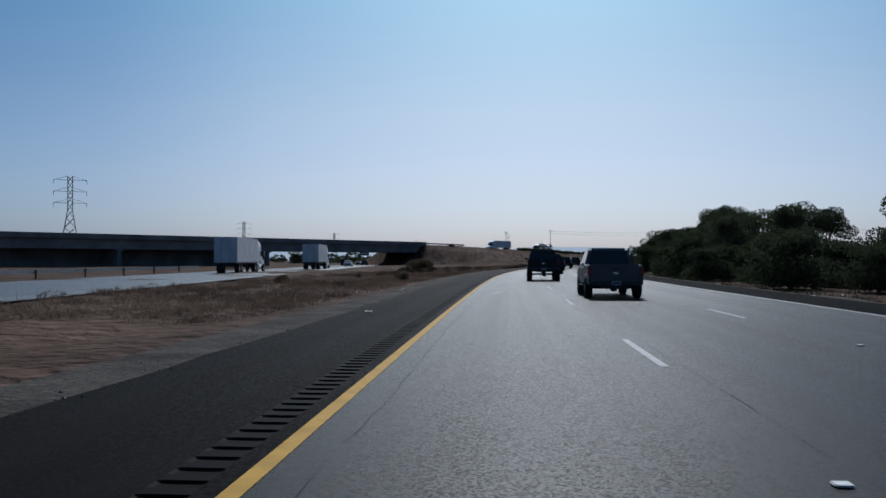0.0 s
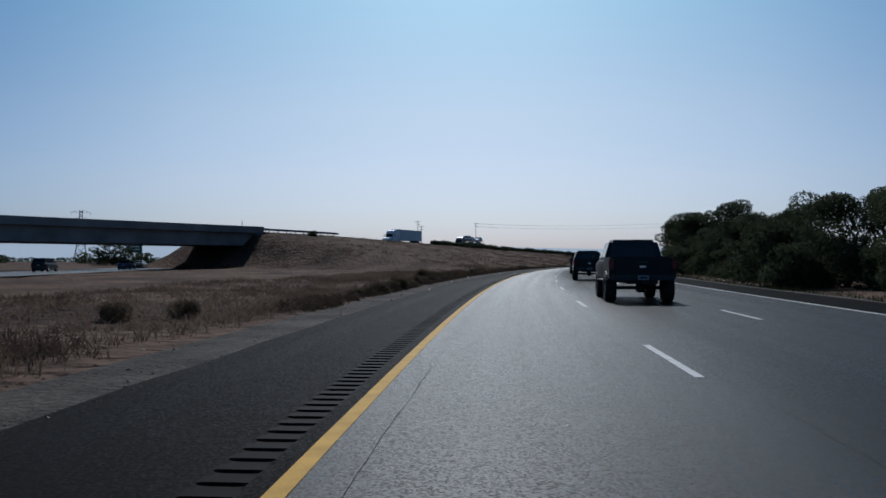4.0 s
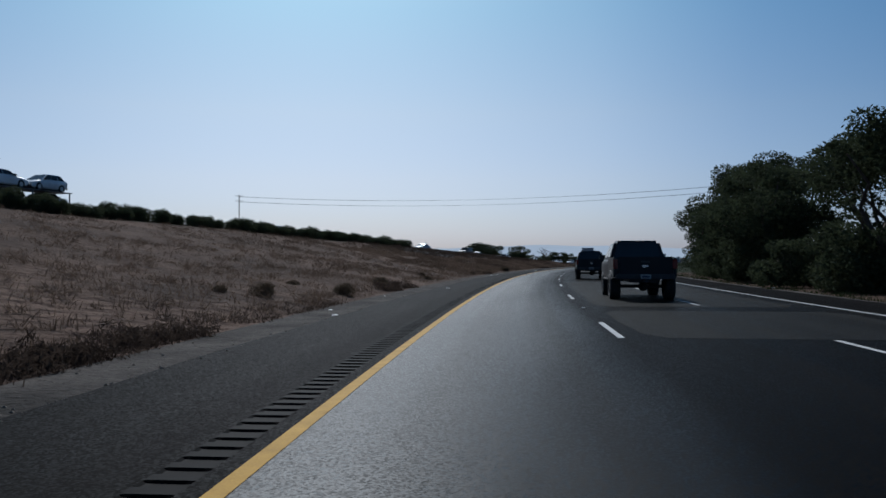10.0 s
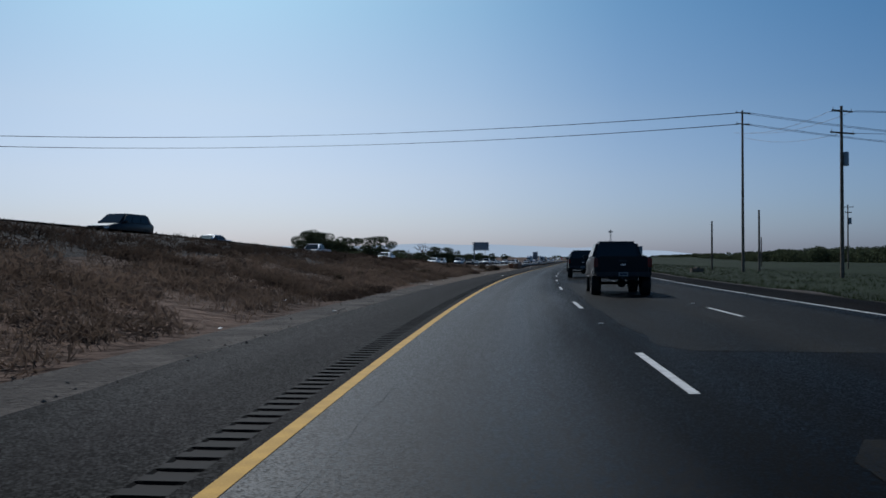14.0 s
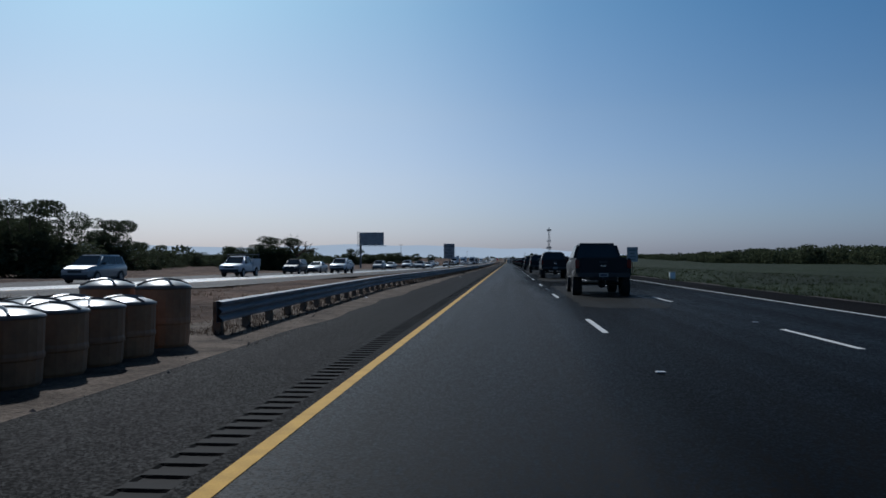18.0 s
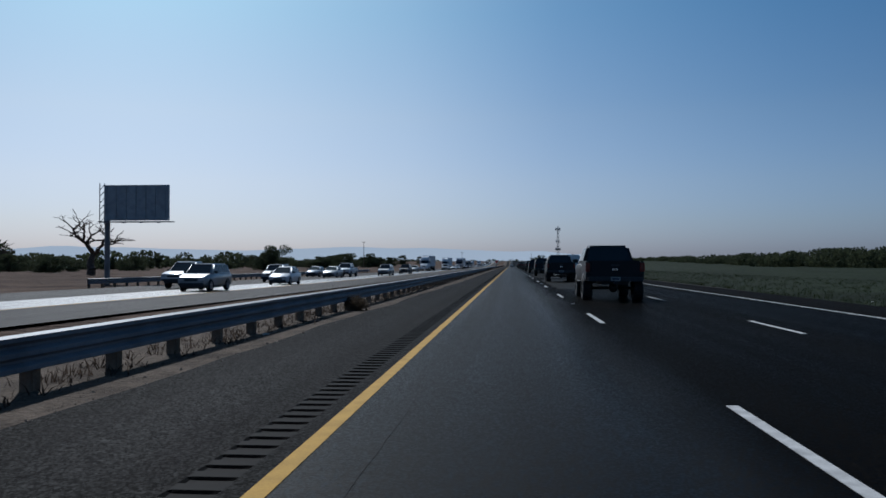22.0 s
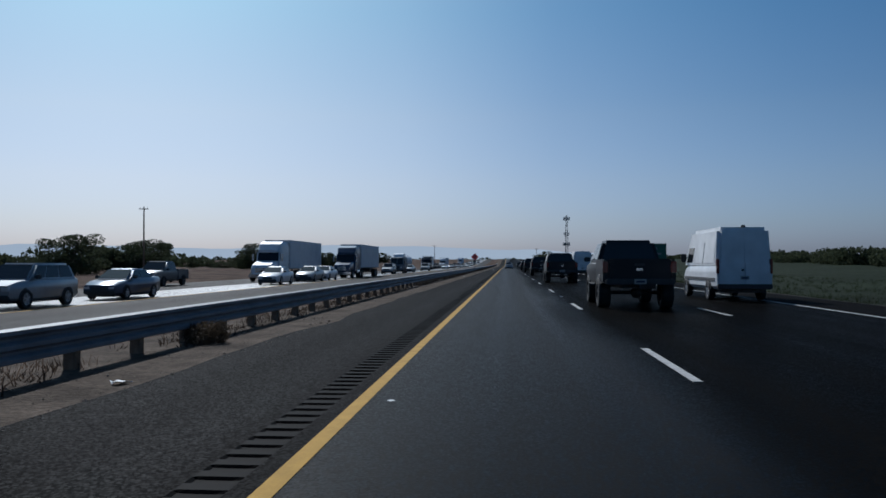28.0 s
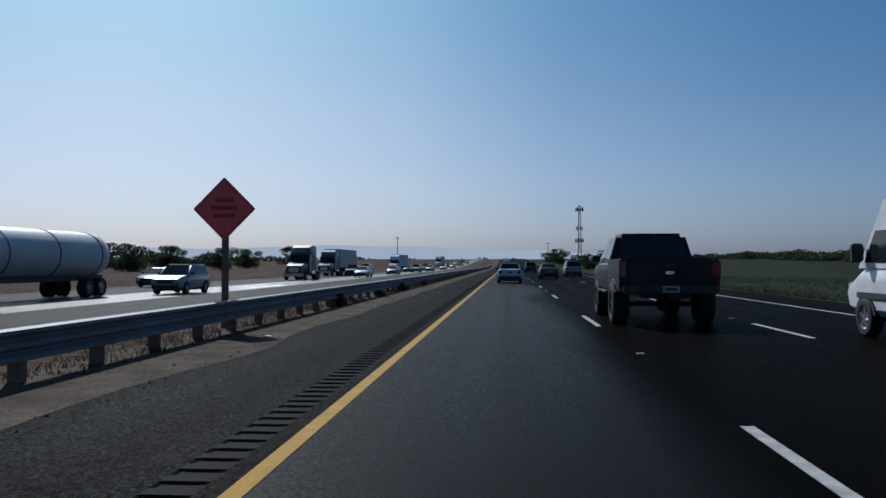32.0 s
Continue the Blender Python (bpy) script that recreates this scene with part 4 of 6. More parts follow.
def make_tree(name, label, height, spread, seed, leaves=9000, leaf=0.2, material="leaf", low=0.12, bare_trunk=0.2, skirt=10):
    """A broad tree: trunk, limbs and a crown with gaps."""
    rng = random.Random(seed)
    root = thing(name, label, "tree")
    bm = bmesh.new()
    fork = Vector((rng.uniform(-0.3, 0.3), rng.uniform(-0.3, 0.3), height * bare_trunk))
    limb(bm, (0, 0, -0.2), fork, height * 0.035, height * 0.026, rng, 3)
    blobs = []
    n = 9
    for i in range(n):
        a = 2 * math.pi * (i + rng.uniform(-0.3, 0.3)) / n
        out = spread * rng.uniform(0.35, 0.8)
        top = height * (rng.uniform(0.24, 0.5) if i % 3 == 0 else rng.uniform(0.42, 0.86))
        end = Vector((out * math.cos(a), out * math.sin(a), top))
        limb(bm, fork, end, height * 0.017, height * 0.005, rng, 4)
        for k in range(3):
            c = end + Vector((rng.uniform(-1, 1), rng.uniform(-1, 1), rng.uniform(-0.9, 0.6))) * spread * 0.28
            rr = spread * rng.uniform(0.18, 0.34)
            c.z = max(c.z, height * low + rr * 0.6)
            c.z = min(c.z, height - rr * 0.75)
            blobs.append(((c.x, c.y, c.z), (rr, rr, rr * 0.75)))
    limb(bm, fork, (0, 0, height * 0.8), height * 0.02, height * 0.005, rng, 4)
    for k in range(4):
        rr = spread * rng.uniform(0.25, 0.36)
        blobs.append(((rng.uniform(-1, 1) * spread * 0.3, rng.uniform(-1, 1) * spread * 0.3, height - rr * rng.uniform(0.7, 1.3)), (rr, rr, rr * 0.7)))
    for k in range(skirt):
        a, rr = 2 * math.pi * (k + rng.random()) / max(skirt, 1), spread * rng.uniform(0.26, 0.4)
        out = spread * rng.uniform(0.3, 0.72)
        blobs.append(((out * math.cos(a), out * math.sin(a), rr * rng.uniform(0.5, 1.3)), (rr, rr, rr * 0.8)))
    part("trunk", bm, M["bark"], root, "grey-brown trunk and limbs", smooth=True)
    me = leaf_mesh("crown", blobs, leaves, leaf, M[material], seed)
    shared("crown", me, root)
    return root


def make_bush(seed, radius=0.9, height=1.1, leaves=2800, leaf=0.06, material="bush", name="bush", label="dark grey-brown rounded roadside bush"):
    """A low dome of fine twiggy foliage over a few stems."""
    rng = random.Random(seed)
    root = thing(name, label, "bush")
    bm = bmesh.new()
    blobs = [((0, 0, height * 0.36), (radius * 0.78, radius * 0.78, height * 0.5))]
    for i in range(9):
        a, q = rng.uniform(0, 6.28), rng.uniform(0.35, 0.62)
        e = Vector((radius * q * math.cos(a), radius * q * math.sin(a), height * rng.uniform(0.22, 0.5)))
        limb(bm, (0, 0, -0.05), e, 0.025, 0.008, rng, 3)
        rr = radius * rng.uniform(0.34, 0.5)
        blobs.append((tuple(e), (rr, rr, height * rng.uniform(0.32, 0.45))))
    part("trunk", bm, M["bark"], root)
    shared("foliage", leaf_mesh("foliage", blobs, leaves, leaf * 1.3, M[material], seed, 0.2, 0.4), root)
    return root


def dead_tree():
    rng = random.Random(7)
    root = thing("dead_tree", "bare dead tree with crooked grey limbs", "tree")
    bm = bmesh.new()

    def grow(p, d, r, l, depth):
        e = limb(bm, p, p + d * l, r, r * 0.6, rng, 4)
        if depth:
            for i in range(3 if depth > 2 else 2):
                nd = (d + Vector((rng.uniform(-1, 1), rng.uniform(-1, 1), rng.uniform(-0.35, 0.45))) * 1.15).normalized()
                grow(e, nd, r * 0.58, l * rng.uniform(0.6, 0.85), depth - 1)
    grow(Vector((0, 0, -0.2)), Vector((0.1, 0, 1)).normalized(), 0.42, 2.6, 5)
    part("trunk", bm, M["bark"], root, "bare grey trunk and limbs", smooth=True)
    return root


def tufts(name, label, spots, material, hmin, hmax, seed, blades=6, width=0.035, lean=0.5):
    """Grass as bent blades standing in tufts at world spots."""
    rng = np.random.default_rng(seed)
    p = np.repeat(np.array(spots, dtype=float), blades, axis=0)
    n = len(p)
    p[:, :2] += rng.normal(scale=0.11, size=(n, 2))
    h = hmin + (hmax - hmin) * rng.random((n, 1)) ** 1.6
    a = rng.random((n, 1)) * 6.283
    side = np.hstack([np.cos(a), np.sin(a), np.zeros((n, 1))])
    b = rng.random((n, 1)) * 6.283
    bend = np.hstack([np.cos(b), np.sin(b), np.zeros((n, 1))]) * h * lean * rng.random((n, 1))
    up = np.array([[0, 0, 1.0]])
    w = width * (0.6 + rng.random((n, 1)))
    v = np.stack([p - side * w, p + side * w, p + up * h * 0.6 + bend * 0.4 + side * w * 0.6, p + up * h * 0.6 + bend * 0.4 - side * w * 0.6, p + up * h * 0.92 + bend], axis=1).reshape(-1, 3)
    i = np.arange(n)[:, None] * 5
    quads = (i + np.array([[0, 1, 2, 3]])).tolist()
    tris = (i + np.array([[3, 2, 4]])).tolist()
    me = bpy.data.meshes.new(name)
    me.from_pydata(v.tolist(), [], quads + tris)
    me.materials.append(material)
    return tagged(new(name, me), label, "grass", kind="stuff")


# ---- roadside hardware ----
def guardrail(name, label, s0, s1, off, base, spacing=1.9, top=0.66):
    """A corrugated beam on timber posts."""
    root = thing(name, label, "guardrail")
    prof = [(0.0, top), (0.085, top - 0.02), (0.085, top - 0.07), (0.02, top - 0.115), (0.02, top - 0.145), (0.085, top - 0.185), (0.085, top - 0.235), (0.02, top - 0.275), (0.02, top - 0.305), (0.085, top - 0.345), (0.085, top - 0.395), (0.0, top - 0.42)]
    s = s0
    while s < s1 - 1:
        e = min(s + 7.6, s1)
        rows = []
        for q in (s, e + 0.02):
            o, z = off(q), base(q)
            rows.append([at(q, o + x, z + h) for x, h in prof] + [at(q, o - 0.02, z + top - 0.42), at(q, o - 0.02, z + top)])
        k = len(rows[0])
        me = bpy.data.meshes.new("beam")
        me.from_pydata([tuple(p) for r in rows for p in r], [], [(j, (j + 1) % k, k + (j + 1) % k, k + j) for j in range(k)])
        me.materials.append(M["steel"])
        shared("beam", me, root)
        s = e
    post = box(-0.08, 0.08, -0.09, 0.09, -0.3, top - 0.03, bevel=0.012)
    proto = part("post", post, M["wood"], root)
    n = int((s1 - s0) / spacing)
    for i in range(n):
        q = s0 + 0.4 + i * spacing
        m = stand(q, off(q) - 0.12, base(q))
        if i:
            shared("post", proto.data, root, m)
        else:
            proto.matrix_basis = m
    return root


def word(text, size, material, parent, m, name="lettering"):
    c = bpy.data.curves.new(name, "FONT")
    c.body, c.size, c.extrude, c.align_x, c.align_y = text, size, 0.004, "CENTER", "CENTER"
    c.materials.append(material)
    ob = new(name, c)
    ob.parent, ob.matrix_basis = parent, m
    return ob


FACE = Matrix.Rotation(math.pi / 2, 4, "X")


def panel_sign(label, w, h, z0, face, lines=(), posts=1, print_mat="black", bars=(), back="signgrey"):
    """A rectangular road sign on one or two posts; the face looks back down the road."""
    root = thing("road_sign", label, "road sign")
    for i in range(posts):
        x = 0 if posts == 1 else (-w * 0.3 + 0.6 * w * i)
        part("post", box(x - 0.06, x + 0.06, 0.0, 0.12, -0.3, z0 + h * 0.9, bevel=0.01), M["wood"], root, "square timber post")
    p = part("panel", box(-w / 2, w / 2, -0.03, -0.004, z0, z0 + h, bevel=0.008), M[back], root)
    part("face", box(-w / 2 + 0.015, w / 2 - 0.015, -0.036, -0.026, z0 + 0.015, z0 + h - 0.015), M[face], p)
    for text, size, z in lines:
        word(text, size, M[print_mat], p, Matrix.Translation((0, -0.042, z0 + z)) @ FACE)
    for x, z, bw, bh in bars:
        part("print_bar", box(x - bw / 2, x + bw / 2, -0.042, -0.035, z0 + z - bh / 2, z0 + z + bh / 2), M[print_mat], p)
    return root


def diamond_sign(label, half=0.61, zc=2.72):
    root = thing("road_sign", label, "road sign")
    part("post", box(-0.07, 0.07, 0.0, 0.12, -0.3, zc + 0.15, bevel=0.01), M["wood"], root, "square timber post")
    bm = box(-half, half, -0.03, -0.006, -half, half, bevel=0.02)
    d = Matrix.Translation((0, 0, zc)) @ Matrix.Rotation(math.pi / 4, 4, "Y")
    bmesh.ops.transform(bm, matrix=d, verts=bm.verts)
    p = part("panel", bm, M["orange"], root, "orange diamond panel toned red as if backlit")
    rim = bmesh.new()
    for q in range(4):
        add_box(rim, -half * 0.93, half * 0.93, -0.035, -0.028, half * 0.9, half * 0.93, m=d @ Matrix.Rotation(q * math.pi / 2, 4, "Y"))
    part("border", rim, M["backlit_red"], p)
    for x, z, bw in ((0, 0.24, 0.5), (0, 0.03, 0.75), (0, -0.18, 0.6)):
        part("print_bar", box(x - bw * half / 1.22, x + bw * half / 1.22, -0.036, -0.029, zc + (z - 0.06) * half / 0.61, zc + (z + 0.06) * half / 0.61), M["backlit_red"], p)
    return root


def utility_pole(height, label, arms=((0.3, 2.4), (1.3, 2.0)), box_at=None, r=0.16):
    root = thing("utility_pole", label, "utility pole")
    part("pole", tube((0, 0, -0.3), (0, 0, height), r, r * 0.62, 10), M["wood"], root, "tall dark timber pole")
    for down, w in arms:
        a = part("crossarm", box(-w / 2, w / 2, -0.16, -0.05, height - down - 0.07, height - down + 0.07), M["wood"], root)
        for i in range(3):
            x = -w / 2 + 0.15 + i * (w - 0.3) / 2
            part("insulator", tube((x, -0.1, height - down + 0.07), (x, -0.1, height - down + 0.3), 0.045, 0.03, 7), M["signgrey"], a)
    if box_at:
        part("transformer", tube((0.45, 0, box_at), (0.45, 0, box_at + 1.3), 0.32, sides=14), M["signgrey"], root, "grey transformer can")
    return root


def wire(a, b, sag, r=0.03):
    c = bpy.data.curves.new("wire", "CURVE")
    c.dimensions, c.bevel_depth, c.bevel_resolution = "3D", r, 1
    sp = c.splines.new("POLY")
    n = 24
    sp.points.add(n)
    for i in range(n + 1):
        q = i / n
        p = a.lerp(b, q)
        sp.points[i].co = (p.x, p.y, p.z - 4 * sag * q * (1 - q), 1)
    c.materials.append(M["black"])
    return tagged(new("wire", c), "thin dark overhead power line", "wire", "overhead wires")


def pylon(height, label):
    """A lattice transmission tower with three pairs of arms."""
    root = thing("pylon", label, "pylon")

    def half(z):
        q = z / height
        return height * (0.125 - 0.1 * min(q / 0.62, 1))
    levels = [0, 0.16, 0.3, 0.42, 0.53, 0.62, 0.7, 0.78, 0.86, 0.94, 1.0]
    for sx in (-1, 1):
        for sy in (-1, 1):
            bm = bmesh.new()
            for a, b in zip(levels, levels[1:]):
                ha, hb = half(a * height), half(b * height)
                add_tube(bm, (sx * ha, sy * ha, a * height), (sx * hb, sy * hb, b * height), 0.13, 0.13, 5)
            part("leg", bm, M["lattice"], root)
    bm = bmesh.new()
    for a, b in zip(levels, levels[1:]):
        ha, hb = half(a * height), half(b * height)
        for s in (-1, 1):
            for t in (-1, 1):
                add_tube(bm, (-ha * t, s * ha, a * height), (hb * t, s * hb, b * height), 0.07, 0.07, 4)
                add_tube(bm, (s * ha, -ha * t, a * height), (s * hb, hb * t, b * height), 0.07, 0.07, 4)
    part("bracing", bm, M["lattice"], root)
    for z in (0.7, 0.83, 0.96):
        for s in (-1, 1):
            bm = bmesh.new()
            L = height * 0.17
            add_tube(bm, (s * half(z * height), 0, z * height), (s * L, 0, z * height), 0.09, 0.06, 5)
            add_tube(bm, (s * half(z * height), 0, (z + 0.045) * height), (s * L, 0, z * height), 0.07, 0.05, 5)
            add_tube(bm, (s * L, 0, z * height), (s * L, 0, z * height - 1.4), 0.09, 0.06, 5)
            part("arm", bm, M["lattice"], root)
    return root


def cell_tower(height):
    root = thing("cell_tower", "tall grey lattice mast with antenna panels", "cell tower")
    for i in range(3):
        a = 2 * math.pi * i / 3
        part("leg", tube((1.3 * math.cos(a), 1.3 * math.sin(a), 0), (0.75 * math.cos(a), 0.75 * math.sin(a), height), 0.16, 0.12, 6), M["lattice"], root)
    bm = bmesh.new()
    n = 22
    for k in range(n):
        za, zb = height * k / n, height * (k + 1) / n
        ra, rb = 1.3 - 0.55 * k / n, 1.3 - 0.55 * (k + 1) / n
        for i in range(3):
            a, b = 2 * math.pi * i / 3, 2 * math.pi * (i + 1) / 3
            add_tube(bm, (ra * math.cos(a), ra * math.sin(a), za), (rb * math.cos(b), rb * math.sin(b), zb), 0.07, 0.07, 4)
            add_tube(bm, (rb * math.cos(a), rb * math.sin(a), zb), (rb * math.cos(b), rb * math.sin(b), zb), 0.06, 0.06, 4)
    part("bracing", bm, M["lattice"], root)
    for z, rad, cnt in ((height * 0.42, 2.2, 9), (height * 0.62, 1.6, 6), (height * 0.93, 2.0, 9)):
        part("antenna_ring", lathe([(rad, z - 0.08), (rad + 0.1, z), (rad, z + 0.08), (rad - 0.1, z)], 18, "Z"), M["lattice"], root)
        for i in range(cnt):
            a = 2 * math.pi * i / cnt
            part("antenna_panel", box(rad - 0.05, rad + 0.25, -0.25, 0.25, z - 1.1, z + 1.1, bevel=0.03, m=Matrix.Rotation(a, 4, "Z")), M["signgrey"], root)
    return root


def billboard():
    root = thing("billboard", "large billboard seen from behind on a steel column", "billboard")
    part("column", tube((0, 0.2, -0.3), (0, 0.2, 9.0), 0.24, sides=14), M["lattice"], root, "thick dark steel column")
    p = part("panel", box(-0.15, 5.9, -0.2, 0.1, 5.8, 9.0, bevel=0.03), M["signgrey"], root, "grey-blue panel back")
    for i in range(7):
        x = 0.1 + 0.92 * i
        part("batten", box(x - 0.03, x + 0.03, -0.26, -0.2, 5.75, 9.0), M["signgrey"], p)
    part("catwalk", box(-0.4, 6.5, -0.8, -0.2, 5.6, 5.68), M["lattice"], root)
    for i in range(4):
        part("lamp_arm", tube((0.6 + 1.6 * i, -0.3, 5.65), (0.6 + 1.6 * i, -1.3, 5.5), 0.04, sides=6), M["lattice"], root)
    fr = bmesh.new()
    for i in range(6):
        add_tube(fr, (-0.75, 0.2, 5.6 + 0.6 * i), (-0.3, 0.2, 6.1 + 0.6 * i), 0.035, 0.035, 5)
    add_tube(fr, (-0.75, 0.2, 5.5), (-0.75, 0.2, 9.2), 0.045, 0.045, 5)
    add_tube(fr, (-0.3, 0.2, 5.5), (-0.3, 0.2, 9.2), 0.045, 0.045, 5)
    part("ladder", fr, M["lattice"], root)
    return root


def sand_barrel():
    root = thing("sand_barrel", "tan plastic sand barrel with glossy domed lid", "crash barrel", "sand barrels before the guardrail")
    part("drum", lathe([(0.42, 0.0), (0.44, 0.04), (0.455, 0.3), (0.47, 0.32), (0.47, 0.36), (0.46, 0.4), (0.47, 0.76), (0.465, 0.79)], 22, "Z"), M["barrel"], root, "orange-tan drum", smooth=False)
    lid = part("lid", lathe([(0.485, 0.775), (0.485, 0.805), (0.44, 0.83), (0.3, 0.875), (0.12, 0.895), (0.01, 0.9)], 22, "Z"), M["lid"], root, "glossy dark domed lid", smooth=True)
    ribs = bmesh.new()
    for k in range(4):
        for a, b in zip(((0.46, 0.828), (0.3, 0.885), (0.12, 0.905)), ((0.3, 0.885), (0.12, 0.905), (0.0, 0.91))):
            c, d = math.cos(k * math.pi / 2 + 0.4), math.sin(k * math.pi / 2 + 0.4)
            add_tube(ribs, (a[0] * c, a[0] * d, a[1]), (b[0] * c, b[0] * d, b[1]), 0.018, 0.018, 5)
    part("lid_rib", ribs, M["lid"], lid)
    return root

# ---- bridge over the branch road ----
def bridge():
    """Long concrete overpass from the embankment back across the branch road."""
    root = thing("overpass", "long dark concrete girder bridge on wall piers", "bridge")
    back = -ALONG
    ang = math.atan2(back.y, back.x)
    m = Matrix.Translation((ABUT.x, ABUT.y, 0)) @ Matrix.Rotation(ang, 4, "Z")   # local +x runs back along the deck, +y to its far side... and -y to ours
    root.matrix_basis = m
    L, w = 330.0, 14.5
    near = -1 if (m @ Vector((100, -1, 0)) - Vector((0, 0, 0))).length < (m @ Vector((100, 1, 0))).length else 1
    lo, hi = sorted((near * 1.0, -near * w))
    part("deck", box(-1.0, L, lo, hi, 6.4, 6.75, bevel=0.03), M["concrete"], root, "concrete deck slab")
    for i in range(5):
        y = lo + 1.2 + (hi - lo - 2.4) * i / 4
        part("girder", box(0.0, L, y - 0.3, y + 0.3, 4.1, 6.4, bevel=0.02), M["concrete"], root)
    for y in (lo + 0.13, hi - 0.13):
        part("parapet", box(-1.0, L, y - 0.12, y + 0.12, 6.75, 7.6, bevel=0.03), M["concrete"], root, "solid concrete parapet")
    for x in (62, 104, 146, 188, 230, 272):
        part("pier_wall", box(x - 0.5, x + 0.5, lo + 0.8, hi - 0.8, -0.4, 4.1, bevel=0.05), M["concrete"], root, "thick concrete pier wall")
        part("pier_cap", box(x - 0.8, x + 0.8, lo + 0.3, hi - 0.3, 3.6, 4.1, bevel=0.04), M["concrete"], root)
    part("abutment", box(-1.2, 0.6, lo + 0.2, hi - 0.2, 3.0, 6.4, bevel=0.03), M["concrete"], root)
    # closed side wall of the long approach spans
    part("retaining_wall", box(64.0, 128.0, -near * 9.0 - 0.2, -near * 9.0 + 0.2, -0.4, 4.1), M["concrete"], root, "dark concrete wall under the deck")
    part("light_post", tube((4, lo + 0.1 if near < 0 else hi - 0.1, 7.5), (4, lo + 0.1 if near < 0 else hi - 0.1, 8.5), 0.06, sides=6), M["lattice"], root)
    return root


bridge()


def branch_road():
    """The road that leaves under the bridge."""
    a, d = Vector((-8.0, -40.0)), Vector((-0.105, 0.9945))
    r = Vector((d.y, -d.x))
    rows, uv = [], []
    for i in range(0, 60):
        q = i * 12.0
        p = a + d * q
        rows.append([(p.x + r.x * o, p.y + r.y * o, 0.03) for o in (-13, -6, 0)])
        uv.append([(o, q) for o in (-13, -6, 0)])
    tagged(grid_mesh("branch_road", rows, M["far_asphalt"], uv), "pale asphalt branch road leading under the bridge", "road", kind="structure")
    for o in (-12.2, -0.9):
        rows = [[(a.x + d.x * i * 12 + r.x * x, a.y + d.y * i * 12 + r.y * x, 0.037) for x in (o - 0.07, o + 0.07)] for i in range(60)]
        tagged(grid_mesh("branch_line", rows, M["white"]), "white edge line of the branch road", "road marking", kind="structure")
    rail = thing("guardrail", "pale steel guardrail beyond the branch road", "guardrail")
    for i in range(14):
        p, q = a + d * (20 + 9 * i) - r * 16, a + d * (29 + 9 * i) - r * 16
        bm = bmesh.new()
        yaw = math.atan2(d.y, d.x)
        add_box(bm, 0, 9.02, -0.04, 0.04, 0.4, 0.72, m=Matrix.Translation((p.x, p.y, 0)) @ Matrix.Rotation(yaw, 4, "Z"))
        part("beam", bm, M["steel"], rail)
        part("post", box(-0.08, 0.08, -0.2, -0.04, -0.2, 0.7, m=Matrix.Translation((p.x, p.y, 0)) @ Matrix.Rotation(yaw, 4, "Z")), M["wood"], rail)
    return a, d, r


BA, BD, BR = branch_road()


def on_branch(ob, q, o, flip=False):
    p = BA + BD * q + BR * o
    ob.matrix_basis = Matrix.Translation((p.x, p.y, 0.035)) @ Matrix.Rotation(math.atan2(BD.y, BD.x) - math.pi / 2 + (math.pi if flip else 0), 4, "Z")
    return ob


# ---- patches, seams and litter on the carriageway ----
def worn(s, s0, s1, o, side):
    """A ragged patch edge that draws in towards both ends."""
    q = min(s - s0, s1 - s) / 1.2
    return o + side * (0.2 * noise.noise(Vector((s * 0.35, o, 2))) + 0.16 * noise.noise(Vector((s * 1.3, o, 5))) - (0.45 if o > 3 else 0.1) * max(1 - q, 0) ** 2)


for s0, s1, o0, o1 in ((328, 356, 3.8, 10.4), (318, 326, 3.8, 10.6), (397, 433, 3.8, 10.6), (439, 474, 3.8, 10.4), (512, 530, 3.8, 7.2), (535, 548, 3.8, 10.5), (575, 596, 3.8, 7.2), (606, 618, 3.8, 7.2), (636, 668, 3.8, 7.2), (724, 752, 3.8, 7.2), (762, 790, 3.8, 7.2), (842, 868, 3.8, 7.2)):
    tagged(strip("road_patch", s0, s1, [lambda s: worn(s, s0, s1, o0 + 0.3, -1), (o0 + o1) / 2, lambda s: worn(s, s0, s1, o1 - 0.3, 1)], 0.003, M["patch"] if o0 > 1 else M["patch_inner"], 0.7), "lighter worn repair patch in the lane", "road patch", kind="structure")
def seam_bend(s, o):
    return 0.06 * noise.noise(Vector((s * 0.25, o, 0))) + 0.03 * noise.noise(Vector((s * 1.7, o, 0)))


for o, s0, s1 in ((0.42, -60, 300), (3.9, -60, 130), (0.5, 330, 700), (7.6, 200, 900)):
    tagged(strip("road_seam", s0, s1, [lambda s, o=o: o + seam_bend(s, o), lambda s, o=o: o + seam_bend(s, o) + 0.012 * max(noise.noise(Vector((s * 0.8, o, 9))) + 0.35, 0.0)], 0.004, M["seam"], 0.4),
           "thin dark tar seam in the asphalt", "road seam", kind="structure")


def reflectors():
    bm = box(-0.06, 0.06, -0.05, 0.05, 0.0, 0.02, bevel=0.008)
    bm2 = bmesh.new()
    add_box(bm2, -0.05, 0.05, -0.054, -0.046, 0.004, 0.017)
    proto = thing("road_stud", "small pale raised road stud between lane marks", "road stud", "road studs")
    part("base", bm, M["signgrey"], proto)
    part("lens", bm2, M["signgrey"], proto)
    first = True
    s = DASH + 9.1
    while s < 1120:
        for o in (3.66, 7.32):
            q = s + (0 if o < 4 else 8.4)
            if first:
                proto.matrix_basis = stand(q, o, 0.003)
                first = False
            else:
                copy_thing(proto, stand(q, o, 0.003))
        s += 14.63 * 2


reflectors()


